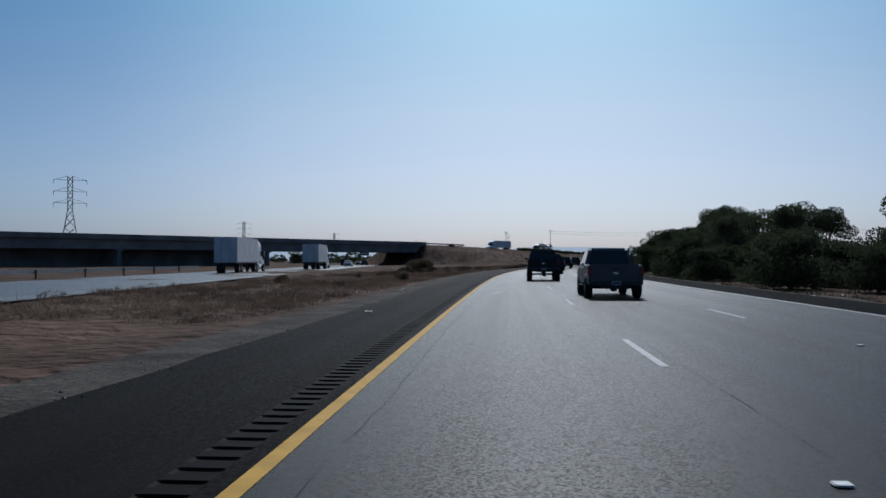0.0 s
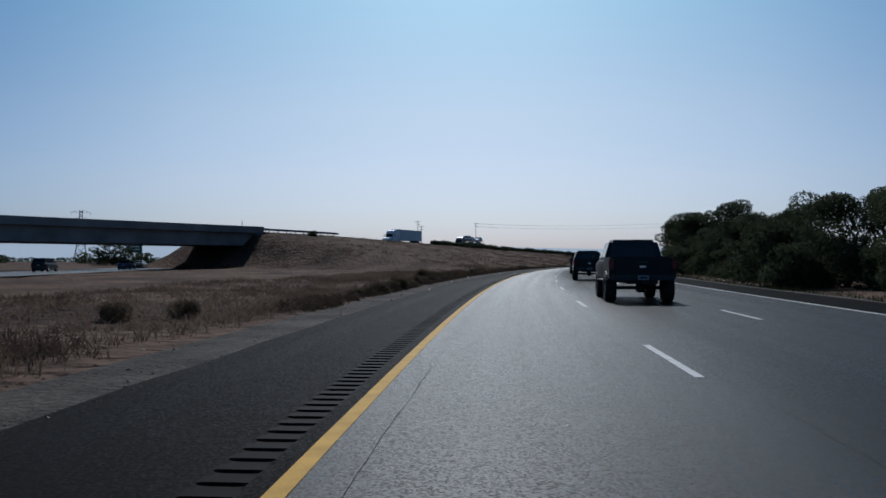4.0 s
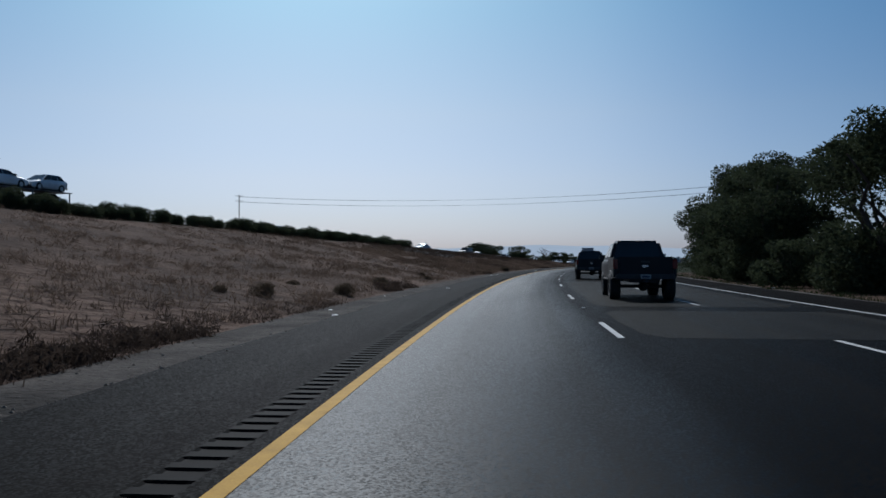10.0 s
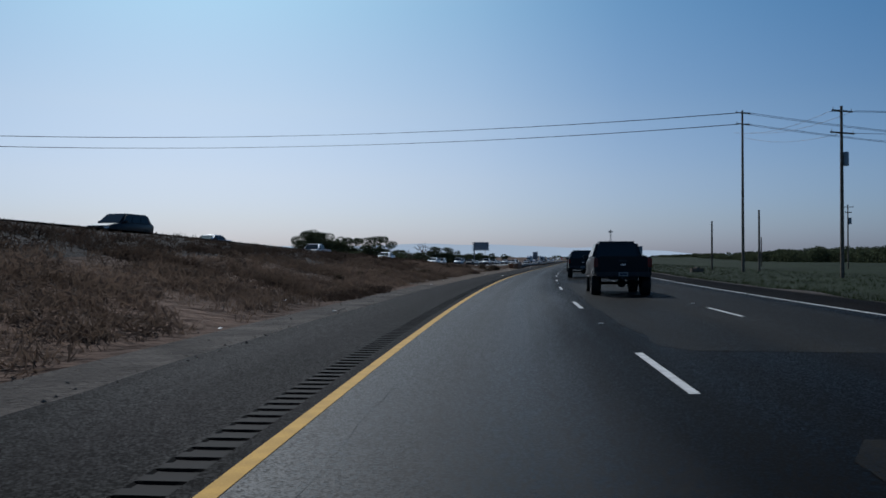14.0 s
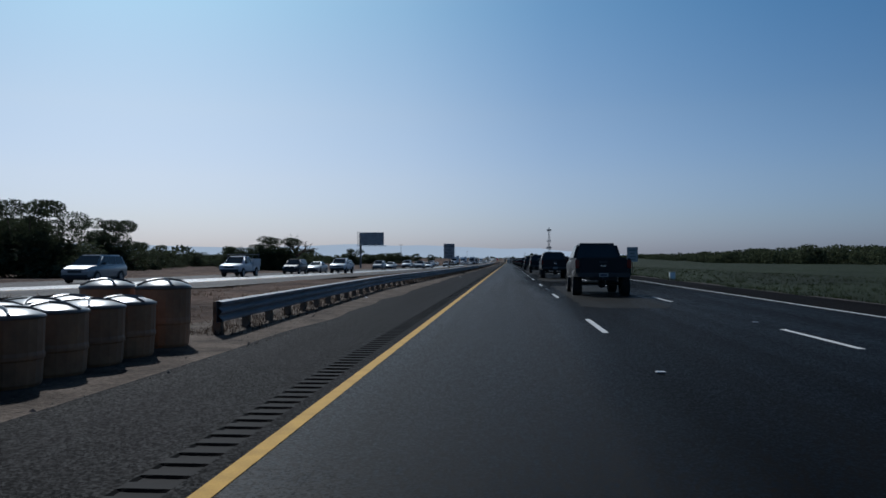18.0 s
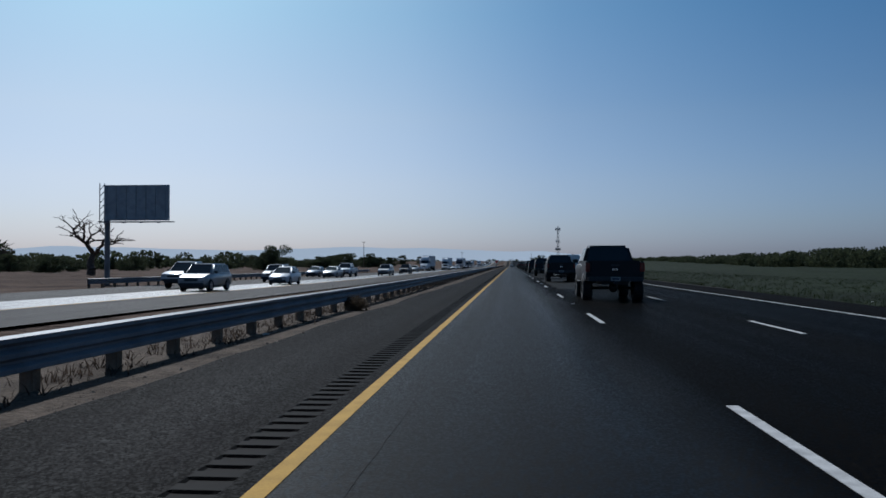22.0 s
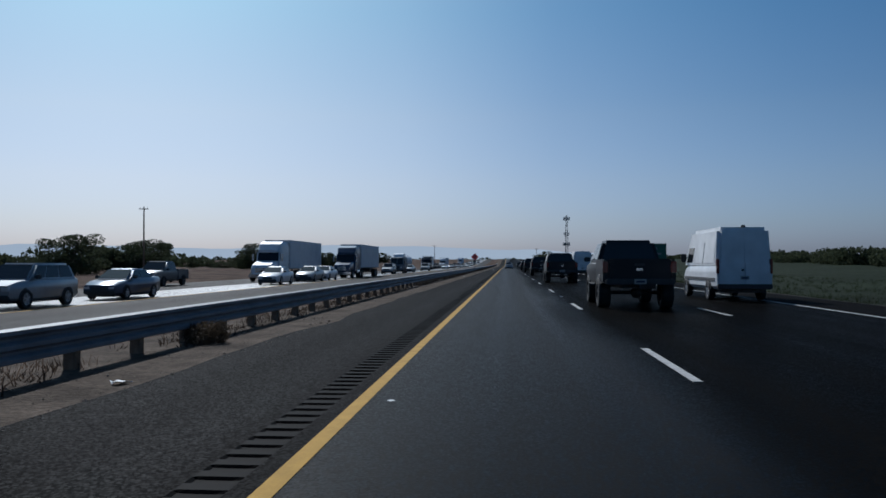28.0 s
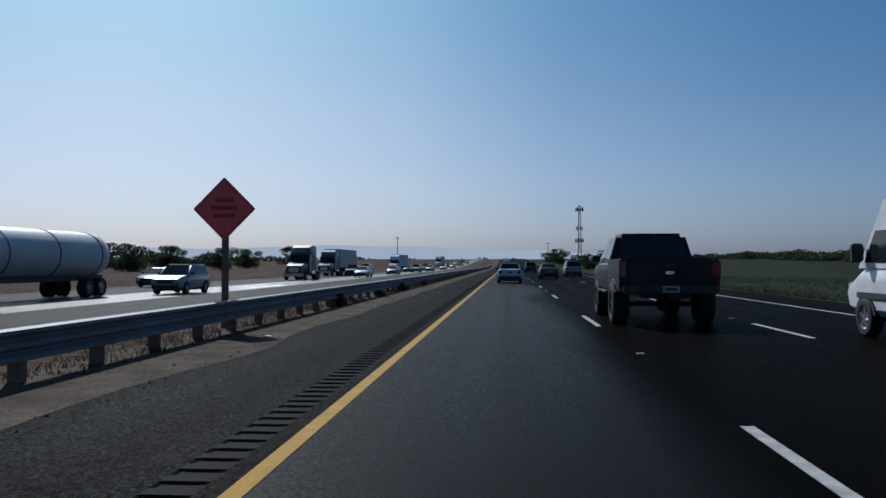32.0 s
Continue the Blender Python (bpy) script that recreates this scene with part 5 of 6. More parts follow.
def litter():
    rng = random.Random(11)
    kinds = []
    for i in range(4):
        bm = bmesh.new()
        bmesh.ops.create_grid(bm, x_segments=3, y_segments=3, size=0.14)
        for v in bm.verts:
            v.co += Vector((rng.uniform(-0.04, 0.04), rng.uniform(-0.04, 0.04), 0.03 + rng.uniform(0, 0.07)))
        bmesh.ops.solidify(bm, geom=bm.faces[:], thickness=0.006)
        ob = part("litter", bm, M["litter"])
        kinds.append(ob)
    for i in range(110):
        s = rng.uniform(10, 1060)
        o = rng.choice((-1, -1, -1, 1)) 
        o = -2.9 - rng.random() ** 2 * 2.6 if o < 0 else 13.7 + rng.random() * 2
        if rng.random() < 0.08:
            o = rng.uniform(-2.4, -1.0)
        ob = kinds[i] if i < 4 else kinds[i % 4].copy()
        if i >= 4:
            scene.collection.objects.link(ob)
        k = rng.uniform(0.3, 0.75)
        ob.matrix_basis = stand(s, o, max(land(s, o), 0.0 if -2.6 < o < 13.6 else -0.05) - 0.01, rng.uniform(0, 360)) @ Matrix.Diagonal((k, k * rng.uniform(0.4, 1), k, 1))
        tagged(ob, "crumpled pale scrap of litter on the verge", "litter", "roadside litter")


litter()

# ---- guardrails ----
RAIL = [(566, -3.75), (592, -4.7), (632, -4.1), (722, -3.6), (890, -4.3), (1032, -4.2), (1600, -4.2)]
guardrail("guardrail", "corrugated steel median guardrail on timber posts", 566, 1330, lambda s: lerp_table(RAIL, s), lambda s: -0.04)
guardrail("guardrail", "steel guardrail on posts at the embankment top", 253, 272, lambda s: near_edge(s) + 0.5, lambda s: lerp_table(TOP, s) - 0.05, top=0.75)
guardrail("guardrail", "steel guardrail beyond the opposite carriageway", 735, 850, lambda s: near_edge(s) - 18.2, lambda s: lerp_table(TOP, s))

barrel = sand_barrel()
for i in range(7):
    m = stand(556.9 + 0.98 * i, -4.02, -0.05, 37 * i)
    if i == 0:
        barrel.matrix_basis = m
    else:
        copy_thing(barrel, m)
    if i > 1:
        copy_thing(barrel, stand(557.1 + 0.98 * i, -4.98, -0.05, 53 * i))
for o in (-4.02, -5.0):
    tall = copy_thing(barrel, stand(564.2, o, -0.05, 20))
    tall.scale = (0.95, 0.95, 1.24)

# ---- signs, poles, towers ----
put(panel_sign("white lane-rule sign on a post in the median", 1.35, 1.85, 1.75, "signdim", (("TRUCKS", 0.34, 1.5), ("USE", 0.3, 1.08), ("RIGHT", 0.34, 0.68), ("LANE", 0.34, 0.28))), 650.5, -5.55, -0.05)
put(panel_sign("dark-faced roadside sign board on a post", 1.35, 1.85, 1.7, "signgrey", bars=((0, 1.45, 0.9, 0.2), (0, 1.05, 0.5, 0.2), (0, 0.65, 0.8, 0.2), (0, 0.28, 0.7, 0.2)), print_mat="faint"), 653.5, 17.4, -0.4)
put(panel_sign("white speed limit sign on a roadside post", 1.2, 1.55, 2.3, "signdim", (("SPEED", 0.26, 1.33), ("LIMIT", 0.26, 1.03), ("70", 0.72, 0.42))), 557, 15.4, -0.3)
put(panel_sign("large green guide sign seen on two posts", 3.5, 1.9, 2.2, "signgreen", posts=2, bars=((-0.3, 1.3, 2.0, 0.24), (-0.1, 0.7, 2.5, 0.24)), print_mat="faint"), 974, 18.2, -0.4)
put(diamond_sign("orange diamond warning sign in backlit red on a timber post", 0.52, 2.7), 1034.8, -4.85, -0.05)
put(diamond_sign("orange diamond warning sign beside the outer shoulder", 0.61, 2.95), 1033.2, 15.2, -0.2)
tower = put(cell_tower(34), 1625, 56, -5.5)
tower.scale = (1.35, 1.35, 1.35)
put(billboard(), 749, -35.1, -0.45)

pole_r = put(utility_pole(23.5, "tall timber power pole with two crossarms", ((0.4, 2.6), (2.0, 2.4)), r=0.22), 548.3, 29.5, -0.4, 30)
pole_t = put(utility_pole(16.5, "timber power pole with transformer and crossarms", ((0.5, 2.6), (2.6, 3.0)), 10.8, 0.2), 508, 30.5, -0.4, 30)
pole_l = put(utility_pole(23.0, "tall power pole beyond the opposite carriageway", ((0.4, 2.6), (2.0, 2.4)), r=0.22), 535, -118, 0, 30)
put(utility_pole(16.5, "distant timber power pole behind the embankment", ((0.5, 2.4), (1.8, 2.0))), 432, -92, 0, 20)
put(utility_pole(17.1, "distant power pole behind the embankment", ((0.5, 2.0), (1.5, 1.6))), 406.8, -80.6, 0, 20)
put(utility_pole(13.0, "timber power pole in the field", ((0.5, 2.4), (1.6, 1.6)), 9.0), 600, 60, -0.4, 20)
put(utility_pole(9.5, "distant timber pole beside the road", ((0.4, 1.6),)), 1338, 18, -0.4)
put(utility_pole(11.0, "distant timber pole beyond the guardrail", ((0.4, 1.6),)), 1010, -60, 0)
put(utility_pole(10.5, "distant timber pole beside the opposite road", ((0.4, 1.6),)), 1290, -36, 0)
for s, o, h in ((557, 33.6, 9.5), (572, 29, 8.5), (640, 52, 7.5)):
    p = thing("timber_post", "bare upright timber post at the field edge", "post", "bare posts by the field")
    part("shaft", tube((0, 0, -0.3), (0, 0, h), 0.17, 0.14, 10), M["wood"], p)
    p.matrix_basis = stand(s, o, -0.4)
for dz, x in ((0.3, -1.1), (0.3, 1.1), (1.95, -1.0), (1.95, 1.0)):
    wire(at(548.3, 29.5 + x * 0.5, 23.1 - dz), at(535, -118 + x * 0.5, 22.7 - dz), 2.5)
    wire(at(548.3, 29.5 + x * 0.5, 23.1 - dz), at(600, 150 + x, 22 - dz), 2.5)
for dz, x in ((0.4, -1.1), (0.4, 1.1), (2.5, 0)):
    wire(at(508, 30.5 + x, 16.0 - dz), at(548.3, 29.5 + x, 20.0 - dz * 0.3), 0.8, 0.02)
    wire(at(508, 30.5 + x, 16.0 - dz), at(505, 140 + x, 16.0 - dz), 1.5, 0.02)
pyl = pylon(30, "grey lattice transmission pylon behind the bridge")
pyl.matrix_basis = Matrix.Translation(at(226, -169, 0)) @ Matrix.Rotation(0.5, 4, "Z")
tagged(copy_thing(pyl, Matrix.Translation((-191, 573, 0)) @ Matrix.Rotation(0.5, 4, "Z")), "distant grey lattice pylon beyond the bridge")
copy_thing(pyl, Matrix.Translation(at(640, -420, 0)) @ Matrix.Rotation(0.5, 4, "Z"))
for x, y, w in ((-96, 395, 5.0), (-74, 420, 5.0)):
    g = panel_sign("green guide sign standing over the branch road", w, 3.2, 4.2, "signgreen", posts=2, bars=((0, 2.1, w * 0.6, 0.4), (0, 1.2, w * 0.7, 0.4)), print_mat="signwhite")
    g.matrix_basis = Matrix.Translation((x, y, 0)) @ Matrix.Rotation(0.1, 4, "Z")
mk = thing("utility_box", "small pale utility cabinet on the grass verge", "utility box")
part("cabinet", box(-0.25, 0.25, -0.2, 0.2, 0, 0.75, bevel=0.02), M["signwhite"], mk)
part("lid", box(-0.28, 0.28, -0.23, 0.23, 0.74, 0.8, bevel=0.02), M["signgrey"], mk)
put(mk, 627, 17.0, -0.42)
pk = thing("crate_stack", "low stack of pale timber crates on the grass", "crates")
for i in range(3):
    part("crate", box(-0.8 + i * 0.6, -0.25 + i * 0.6, -0.4, 0.4, 0, 0.6 + 0.15 * (i % 2), bevel=0.02), M["wood"], pk)
put(pk, 545, 22.5, -0.42, 15)

# ---- trees along the right side ----
TREES = [make_tree("oak_tree", "dense dark evergreen oak with broad crown", 12.5, 6.2, 21, 30000, 0.155, low=0.03, bare_trunk=0.15),
         make_tree("oak_tree", "dense dark evergreen oak with broad crown", 10.5, 5.6, 22, 26000, 0.15, low=0.02, bare_trunk=0.14),
         make_tree("olive_tree", "grey-green bushy tree with uneven crown", 8.5, 4.6, 23, 20000, 0.135, "leaf2", low=0.03, bare_trunk=0.12),
         make_tree("oak_tree", "tall dark oak with ragged open crown", 14.0, 6.5, 24, 27000, 0.165, low=0.07, bare_trunk=0.2, skirt=5)]
shrub = make_tree("tall_shrub", "dense dark shrub filling the gap under trees", 4.2, 3.0, 25, 5500, 0.14, "leaf", low=0.02, bare_trunk=0.08)
ROW = [(46, 27, 2, 1.0), (56, 24, 4, 1.0), (63, 31, 1, 0.85), (72, 25, 2, 1.05), (80, 30, 0, 0.8), (90, 24, 2, 1.1), (100, 29, 1, 1.0), (110, 24, 2, 1.0), (119, 30, 0, 0.95), (128, 24, 1, 0.9),
       (138, 30, 3, 0.85), (147, 24, 2, 1.15), (157, 31, 0, 1.0), (166, 27, 1, 1.1), (175, 23, 2, 1.2), (184, 30, 0, 0.95), (194, 24, 1, 1.0), (205, 29, 3, 0.9), (214, 24, 0, 0.95), (225, 30, 0, 1.05),
       (236, 24, 1, 1.05), (247, 28, 3, 0.95), (258, 23, 0, 0.95), (270, 28, 1, 1.0), (283, 24, 2, 1.15), (294, 26, 0, 0.84), (298, 22.6, 0, 0.92), (421, 23.5, 0, 0.86), (344, 26, 1, 1.0), (350, 22, 0, 0.93), (360, 25, 0, 1.0),
       (371, 21, 1, 1.1), (383, 23, 3, 1.05), (394, 23, 0, 1.06), (427, 30, 0, 0.95), (436, 29, 1, 1.05), (446, 28, 0, 0.95), (456, 27, 1, 1.05), (464, 27, 2, 1.1), (471, 28, 2, 1.0)]
FAR = [make_tree("oak_tree", "distant dark oak with broad crown", 12.5, 6.2, 41, 8000, 0.29, low=0.03, bare_trunk=0.15, skirt=8),
       make_tree("oak_tree", "distant dark oak with broad crown", 10.5, 5.6, 42, 7000, 0.27, low=0.02, bare_trunk=0.14),
       make_tree("olive_tree", "distant grey-green bushy tree", 8.5, 4.6, 43, 6000, 0.24, "leaf2", low=0.03, bare_trunk=0.12),
       make_tree("oak_tree", "distant tall oak with ragged open crown", 14.0, 6.5, 44, 7000, 0.3, low=0.07, bare_trunk=0.2, skirt=5),
       make_tree("tall_shrub", "distant dense dark shrub", 4.2, 3.0, 45, 2500, 0.2, "leaf2", low=0.02, bare_trunk=0.08)]
first = [True] * 10
rt = random.Random(3)
ALLT = TREES + [shrub] + FAR


def plant(k, m):
    if first[k]:
        ALLT[k].matrix_basis = m
        first[k] = False
        return ALLT[k]
    return copy_thing(ALLT[k], m)


for s, o, k, sc in ROW:
    ob = plant(k, stand(s, o, land(s, o), rt.uniform(0, 360)))
    sc *= 0.74 if s < 170 else 0.62 if s < 240 else 0.88 if s < 310 else 0.88 if s < 400 else 1.0
    ob.scale = (sc * 1.08, sc * 1.08, sc * rt.uniform(0.92, 1.06))
for k, s, o, sc in ((0, 173, 36, 1.06), (1, 168, 34, 0.95)):
    plant(k, stand(s, o, land(s, o), 40)).scale = (sc, sc, sc)
for i in range(104):
    s = 44 + i * 4.1 + rt.uniform(-2, 2)
    if 402 < s < 424 or 296 < s < 341:
        continue
    o = (18.4 if s < 402 else 26.0) + rt.uniform(0, 6.0)
    ob = plant(4, stand(s, o, land(s, o), rt.uniform(0, 360)))
    sc = rt.uniform(0.6, 1.05)
    ob.scale = (sc, sc, sc * rt.uniform(0.8, 1.2))
cyp = thing("cypress", "narrow dark pointed cypress behind the hedge", "tree")
part("trunk", tube((0, 0, -0.2), (0, 0, 2), 0.14, 0.1), M["bark"], cyp)
shared("crown", leaf_mesh("crown", [((0, 0, 1.2 + i * 1.0), (0.85 - i * 0.075, 0.85 - i * 0.075, 0.9)) for i in range(10)], 4500, 0.14, M["leaf"], 5), cyp)
for i, (s, o, sc) in enumerate(((49, 34, 0.95), (51.5, 36, 1.1), (54, 35, 0.9))):
    ob = cyp if i == 0 else copy_thing(cyp, Matrix())
    ob.matrix_basis = stand(s, o, land(s, o), 40 * i)
    ob.scale = (sc, sc, sc)
bare = dead_tree()
bare.matrix_basis = stand(803, -66, 0, 60) @ Matrix.Diagonal((1.75, 1.75, 1.3, 1))
for s, o, sc in ((52, 38, 1.5), (783, -70, 0.8)):
    d = copy_thing(bare, stand(s, o, 0, 100))
    d.scale = (sc, sc, sc)

# ---- trees beyond the opposite carriageway ----
SIZES = ((12.5, 6.2), (10.5, 5.6), (8.5, 4.6), (14.0, 6.5), (4.2, 3.0))
# s, o, kind, height, width
LEFT = [(626, -45, 1, 8.0, 10), (617, -58, 1, 9.2, 11), (629, -64, 1, 9.0, 11), (694, -73, 1, 10.0, 13), (690, -40, 1, 6.3, 9.6), (684, -45, 2, 4.2, 6), (640, -60, 0, 7.0, 9), (652, -66, 2, 7.0, 9),
        (664, -70, 1, 8.0, 10), (678, -78, 0, 9.0, 11), (717, -76.5, 2, 6.0, 9), (706, -70, 4, 4.0, 7), (730, -80, 4, 4.0, 8), (745, -84, 2, 4.5, 8), (758, -88, 4, 4.0, 8),
        (914, -70, 1, 7.6, 10), (925, -76, 2, 5.5, 8), (996, -65, 2, 6.4, 9), (1008, -70, 4, 4.5, 8), (1041, -85, 0, 5.6, 12), (1045, -77, 1, 6.9, 12), (1052, -82, 0, 6.0, 12), (1119, -76, 3, 8.1, 11), (1126, -80, 4, 5.0, 8),
        (1075, -88, 4, 4.5, 9), (1155, -85, 1, 6.0, 9), (1180, -90, 2, 6.5, 9), (1200, -88, 2, 6.8, 9), (1230, -90, 0, 7.0, 9), (1262, -88, 1, 7.0, 9), (1300, -92, 2, 7.0, 9), (1350, -90, 0, 8.5, 11), (1400, -80, 1, 7.0, 9),
        (1306, -190, 0, 13.0, 18), (1330, -200, 3, 12.0, 18), (1210, 30, 4, 5.4, 8), (1235, 34, 2, 6.8, 9), (1262, 28, 4, 5.0, 8), (1290, 36, 2, 6.8, 9), (1330, 30, 4, 5.0, 8), (1380, 26, 2, 6.0, 8), (1440, 24, 4, 5.4, 9),
        (1500, 30, 1, 7.3, 10), (480, -100, 1, 9.4, 12), (400, -110, 0, 10.0, 13), (330, -150, 1, 8.4, 12), (255, -190, 0, 10.0, 14), (180, -200, 1, 9.5, 13)]
for s, o, w in ((626, -44.5, 10), (616, -55, 10), (628, -60, 10), (640, -57, 9), (652, -62, 9), (664, -66, 10), (680, -72, 10), (694, -69, 11), (690, -39.6, 9), (914, -69, 9), (1042, -78, 11), (1050, -80, 11), (1118, -75, 9)):
    LEFT.append((s, o, 4, 4.2, w))
for i in range(80):
    s = 590 + i * 9.6
    LEFT.append((s + rt.uniform(-3, 3), -74 - s * 0.02 - rt.uniform(0, 50), rt.choice((4, 4, 4, 2)), rt.uniform(2.4, 4.6), rt.uniform(5, 9)))
for i, (s, o, k, h, w) in enumerate(LEFT):
    ob = plant(k + (5 if i > 6 else 0), stand(s, o, land(s, o) if o > -300 else 0, rt.uniform(0, 360)))
    tall, wide = SIZES[k]
    ob.scale = (w / (2 * wide), w / (2 * wide), h / tall)

# ---- far rows of trees and hills ----
def far_woods():
    rng = np.random.default_rng(9)
    near, far = [], []
    for i in range(620):
        s = rng.uniform(250, 2300)
        right = i % 5 < 3
        o = rng.uniform(170, 235) if right else rng.uniform(-300, -120)
        if not right and s < 560:
            o -= 90
        p = at(s, o, 0)
        r, h = (rng.uniform(4, 8), rng.uniform(3.4, 6.2)) if right else (rng.uniform(2.5, 5.5), rng.uniform(2.0, 4.4))
        near.append(((p.x, p.y, h * 0.85), (r * 1.4, r * 1.4, h)))
    for i in range(420):
        a, d = rng.uniform(-1.1, 1.2), rng.uniform(1500, 2300)
        far.append(((200 + d * math.sin(a + 0.3), 700 + d * math.cos(a + 0.3), 4), (14, 14, rng.uniform(4, 8))))
    tagged(new("field_woods", leaf_mesh("field_woods", near, 230000, 0.85, M["leaf2"], 6, 0.6)), "distant rows of dark trees at the field edge", "woods", kind="stuff")
    tagged(new("far_woods", leaf_mesh("far_woods", far, 40000, 2.6, M["leaf2"], 8)), "far dark tree belt along the horizon", "woods", kind="stuff")


far_woods()


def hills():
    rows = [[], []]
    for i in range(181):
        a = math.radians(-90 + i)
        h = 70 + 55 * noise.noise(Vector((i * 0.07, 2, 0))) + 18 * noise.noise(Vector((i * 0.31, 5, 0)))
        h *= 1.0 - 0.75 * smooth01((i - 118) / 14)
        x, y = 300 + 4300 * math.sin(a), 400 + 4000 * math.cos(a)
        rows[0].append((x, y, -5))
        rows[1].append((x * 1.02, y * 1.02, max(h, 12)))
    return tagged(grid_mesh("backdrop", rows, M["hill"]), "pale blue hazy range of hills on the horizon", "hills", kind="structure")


hills()

# ---- grass, weeds and bushes ----
def grass_fields():
    rng = random.Random(5)
    dry, verge, right, weeds = [], [], [], []
    for i in range(8000):
        s = rng.uniform(20, 590)
        e = near_edge(s) if s > 240 else -19
        o = -4.7 + (e + 4.6) * rng.random() ** 1.5
        if s < 240 and (o < -15 - (s * 0.02)):
            continue
        if noise.noise(Vector((s * 0.07, o * 0.12, 1))) < -0.5 or s > 505 and rng.random() < 0.85:
            continue
        for j in range(rng.randint(3, 6)):
            q, w = s + rng.gauss(0, 0.5), o + rng.gauss(0, 0.5)
            if w < -4.5 and not (scorched(q, w) and rng.random() < 0.9):
                dry.append(at(q, w, land(q, w) - 0.03))
    dark = []
    for i in range(2600):
        s = rng.uniform(140, 520)
        o = -4.2 - rng.random() ** 1.4 * (1.0 + 0.5 * noise.noise(Vector((s * 0.1, 2, 2))))
        if noise.noise(Vector((s * 0.06, 8, 1))) > (-0.35 if s < 320 else 0.3):
            p, r = at(s, o, land(s, o)), rng.uniform(0.16, 0.4)
            dark.append(((p.x, p.y, p.z), (r, r, rng.uniform(0.12, 0.3))))
    tagged(new("weed_band", leaf_mesh("weed_band", dark, 120000, 0.09, M["weed"], 14, 0.12, 0.7)), "band of low dark weeds along the gravel edge", "weeds", kind="stuff")
    for i in range(3500):
        s = rng.uniform(150, 330)
        o = -4.15 - rng.random() ** 1.6 * (1.1 + 0.5 * noise.noise(Vector((s * 0.1, 2, 2))))
        if noise.noise(Vector((s * 0.13, 8, 1))) > -0.25:
            weeds.append(at(s, o, land(s, o) - 0.02))
    # weeds under the rail, added dark to stand in for shade in the gap
    for i in range(4500):
        s = rng.uniform(566, 1130)
        o = lerp_table(RAIL, s) - 0.75 + rng.random() * 1.0
        if noise.noise(Vector((s * 0.16, 3, 6))) > -0.35:
            weeds.append(at(s, o, -0.06))
    for i in range(9000):
        s = rng.uniform(590, 1130)
        o = rng.choice((rng.uniform(-7.6, -5.2), rng.uniform(-5.6, -4.4)))
        if noise.noise(Vector((s * 0.09, o * 0.3, 4))) > 0.1:
            verge.append(at(s, o, land(s, o) - 0.02))
    for i in range(26000):
        s = rng.uniform(20, 1130)
        o = 14.6 + rng.random() ** 1.5 * 26
        right.append(at(s, o, land(s, o) - 0.02))
    clumps = []
    for i in range(5600):
        s = rng.uniform(20, 570)
        e = near_edge(s) if s > 240 else -19
        o = -5.0 + (e + 5.2) * rng.random() ** 1.25
        if s < 240 and o < -15 - s * 0.02 or s > 510 and rng.random() < 0.8 or noise.noise(Vector((s * 0.1, o * 0.2, 7))) < -0.25 or scorched(s, o):
            continue
        p, r = at(s, o, land(s, o)), rng.uniform(0.25, 0.7)
        clumps.append(((p.x, p.y, p.z - 0.03), (r, r * rng.uniform(0.7, 1.1), rng.uniform(0.1, 0.3))))
    scrub = []
    for i in range(1500):
        s = rng.uniform(404, 535)
        e = near_edge(s)
        o = e + (0.3 if s < 428 else 2.0) + (-4.6 - e) * 0.5 * rng.random() ** 1.3
        if scorched(s, o) or rng.random() < 0.25:
            p, r = at(s, o, land(s, o)), rng.uniform(0.3, 0.8)
            scrub.append(((p.x, p.y, p.z), (r, r, rng.uniform(0.1, 0.32))))
    tagged(new("dark_scrub", leaf_mesh("dark_scrub", scrub, 70000, 0.13, M["weed"], 21, 0.16, 0.6)), "low dark scrub on the upper bank", "scrub", kind="stuff")
    mounds = []
    for i in range(2600):
        s = rng.uniform(385, 512)
        e = near_edge(s)
        o = -5.0 + (e + 5.2) * 0.75 * rng.random()
        if not scorched(s, o) and noise.noise(Vector((s * 0.25, o * 0.3, 11))) > -0.12:
            p, r = at(s, o, land(s, o)), rng.uniform(0.35, 0.9)
            mounds.append(((p.x, p.y, p.z - 0.05), (r, r * rng.uniform(0.7, 1.1), rng.uniform(0.14, 0.42))))
    tagged(new("grass_mounds", leaf_mesh("grass_mounds", mounds, 190000, 0.17, M["drygrass"], 22, 0.09, 0.75)), "thick matted mounds of dry brown grass", "grass", kind="stuff")
    tagged(new("grass_tussocks", leaf_mesh("grass_tussocks", clumps, 360000, 0.15, M["drygrass"], 12, 0.07, 0.9)), "lumpy dry brown grass tussocks on the slope", "grass", kind="stuff")
    tufts("dry_grass", "dense dry mauve-brown grass on the embankment", dry, M["drygrass"], 0.08, 0.34, 1, 6, 0.012, 1.6)
    tufts("verge_weeds", "low dark weeds along the gravel edge", weeds, M["weed"], 0.06, 0.2, 4, 8, 0.009, 1.7)
    tufts("median_weeds", "sparse dry weeds beside the guardrail", verge, M["drygrass"], 0.06, 0.24, 2, 5, 0.008, 1.0)
    tufts("field_grass", "low dull green grass beside the shoulder", right, M["greengrass"], 0.1, 0.35, 3, 7, 0.009, 1.0)


grass_fields()
BUSHES = [make_bush(31), make_bush(32, 1.2, 1.3, 3800, 0.068), make_bush(33, 0.7, 0.8, 2000, 0.052), make_bush(34, 1.1, 1.5, 3000, 0.085, "leaf2", label="rounded dark bush on the embankment top")]
bfirst = [True] * 4


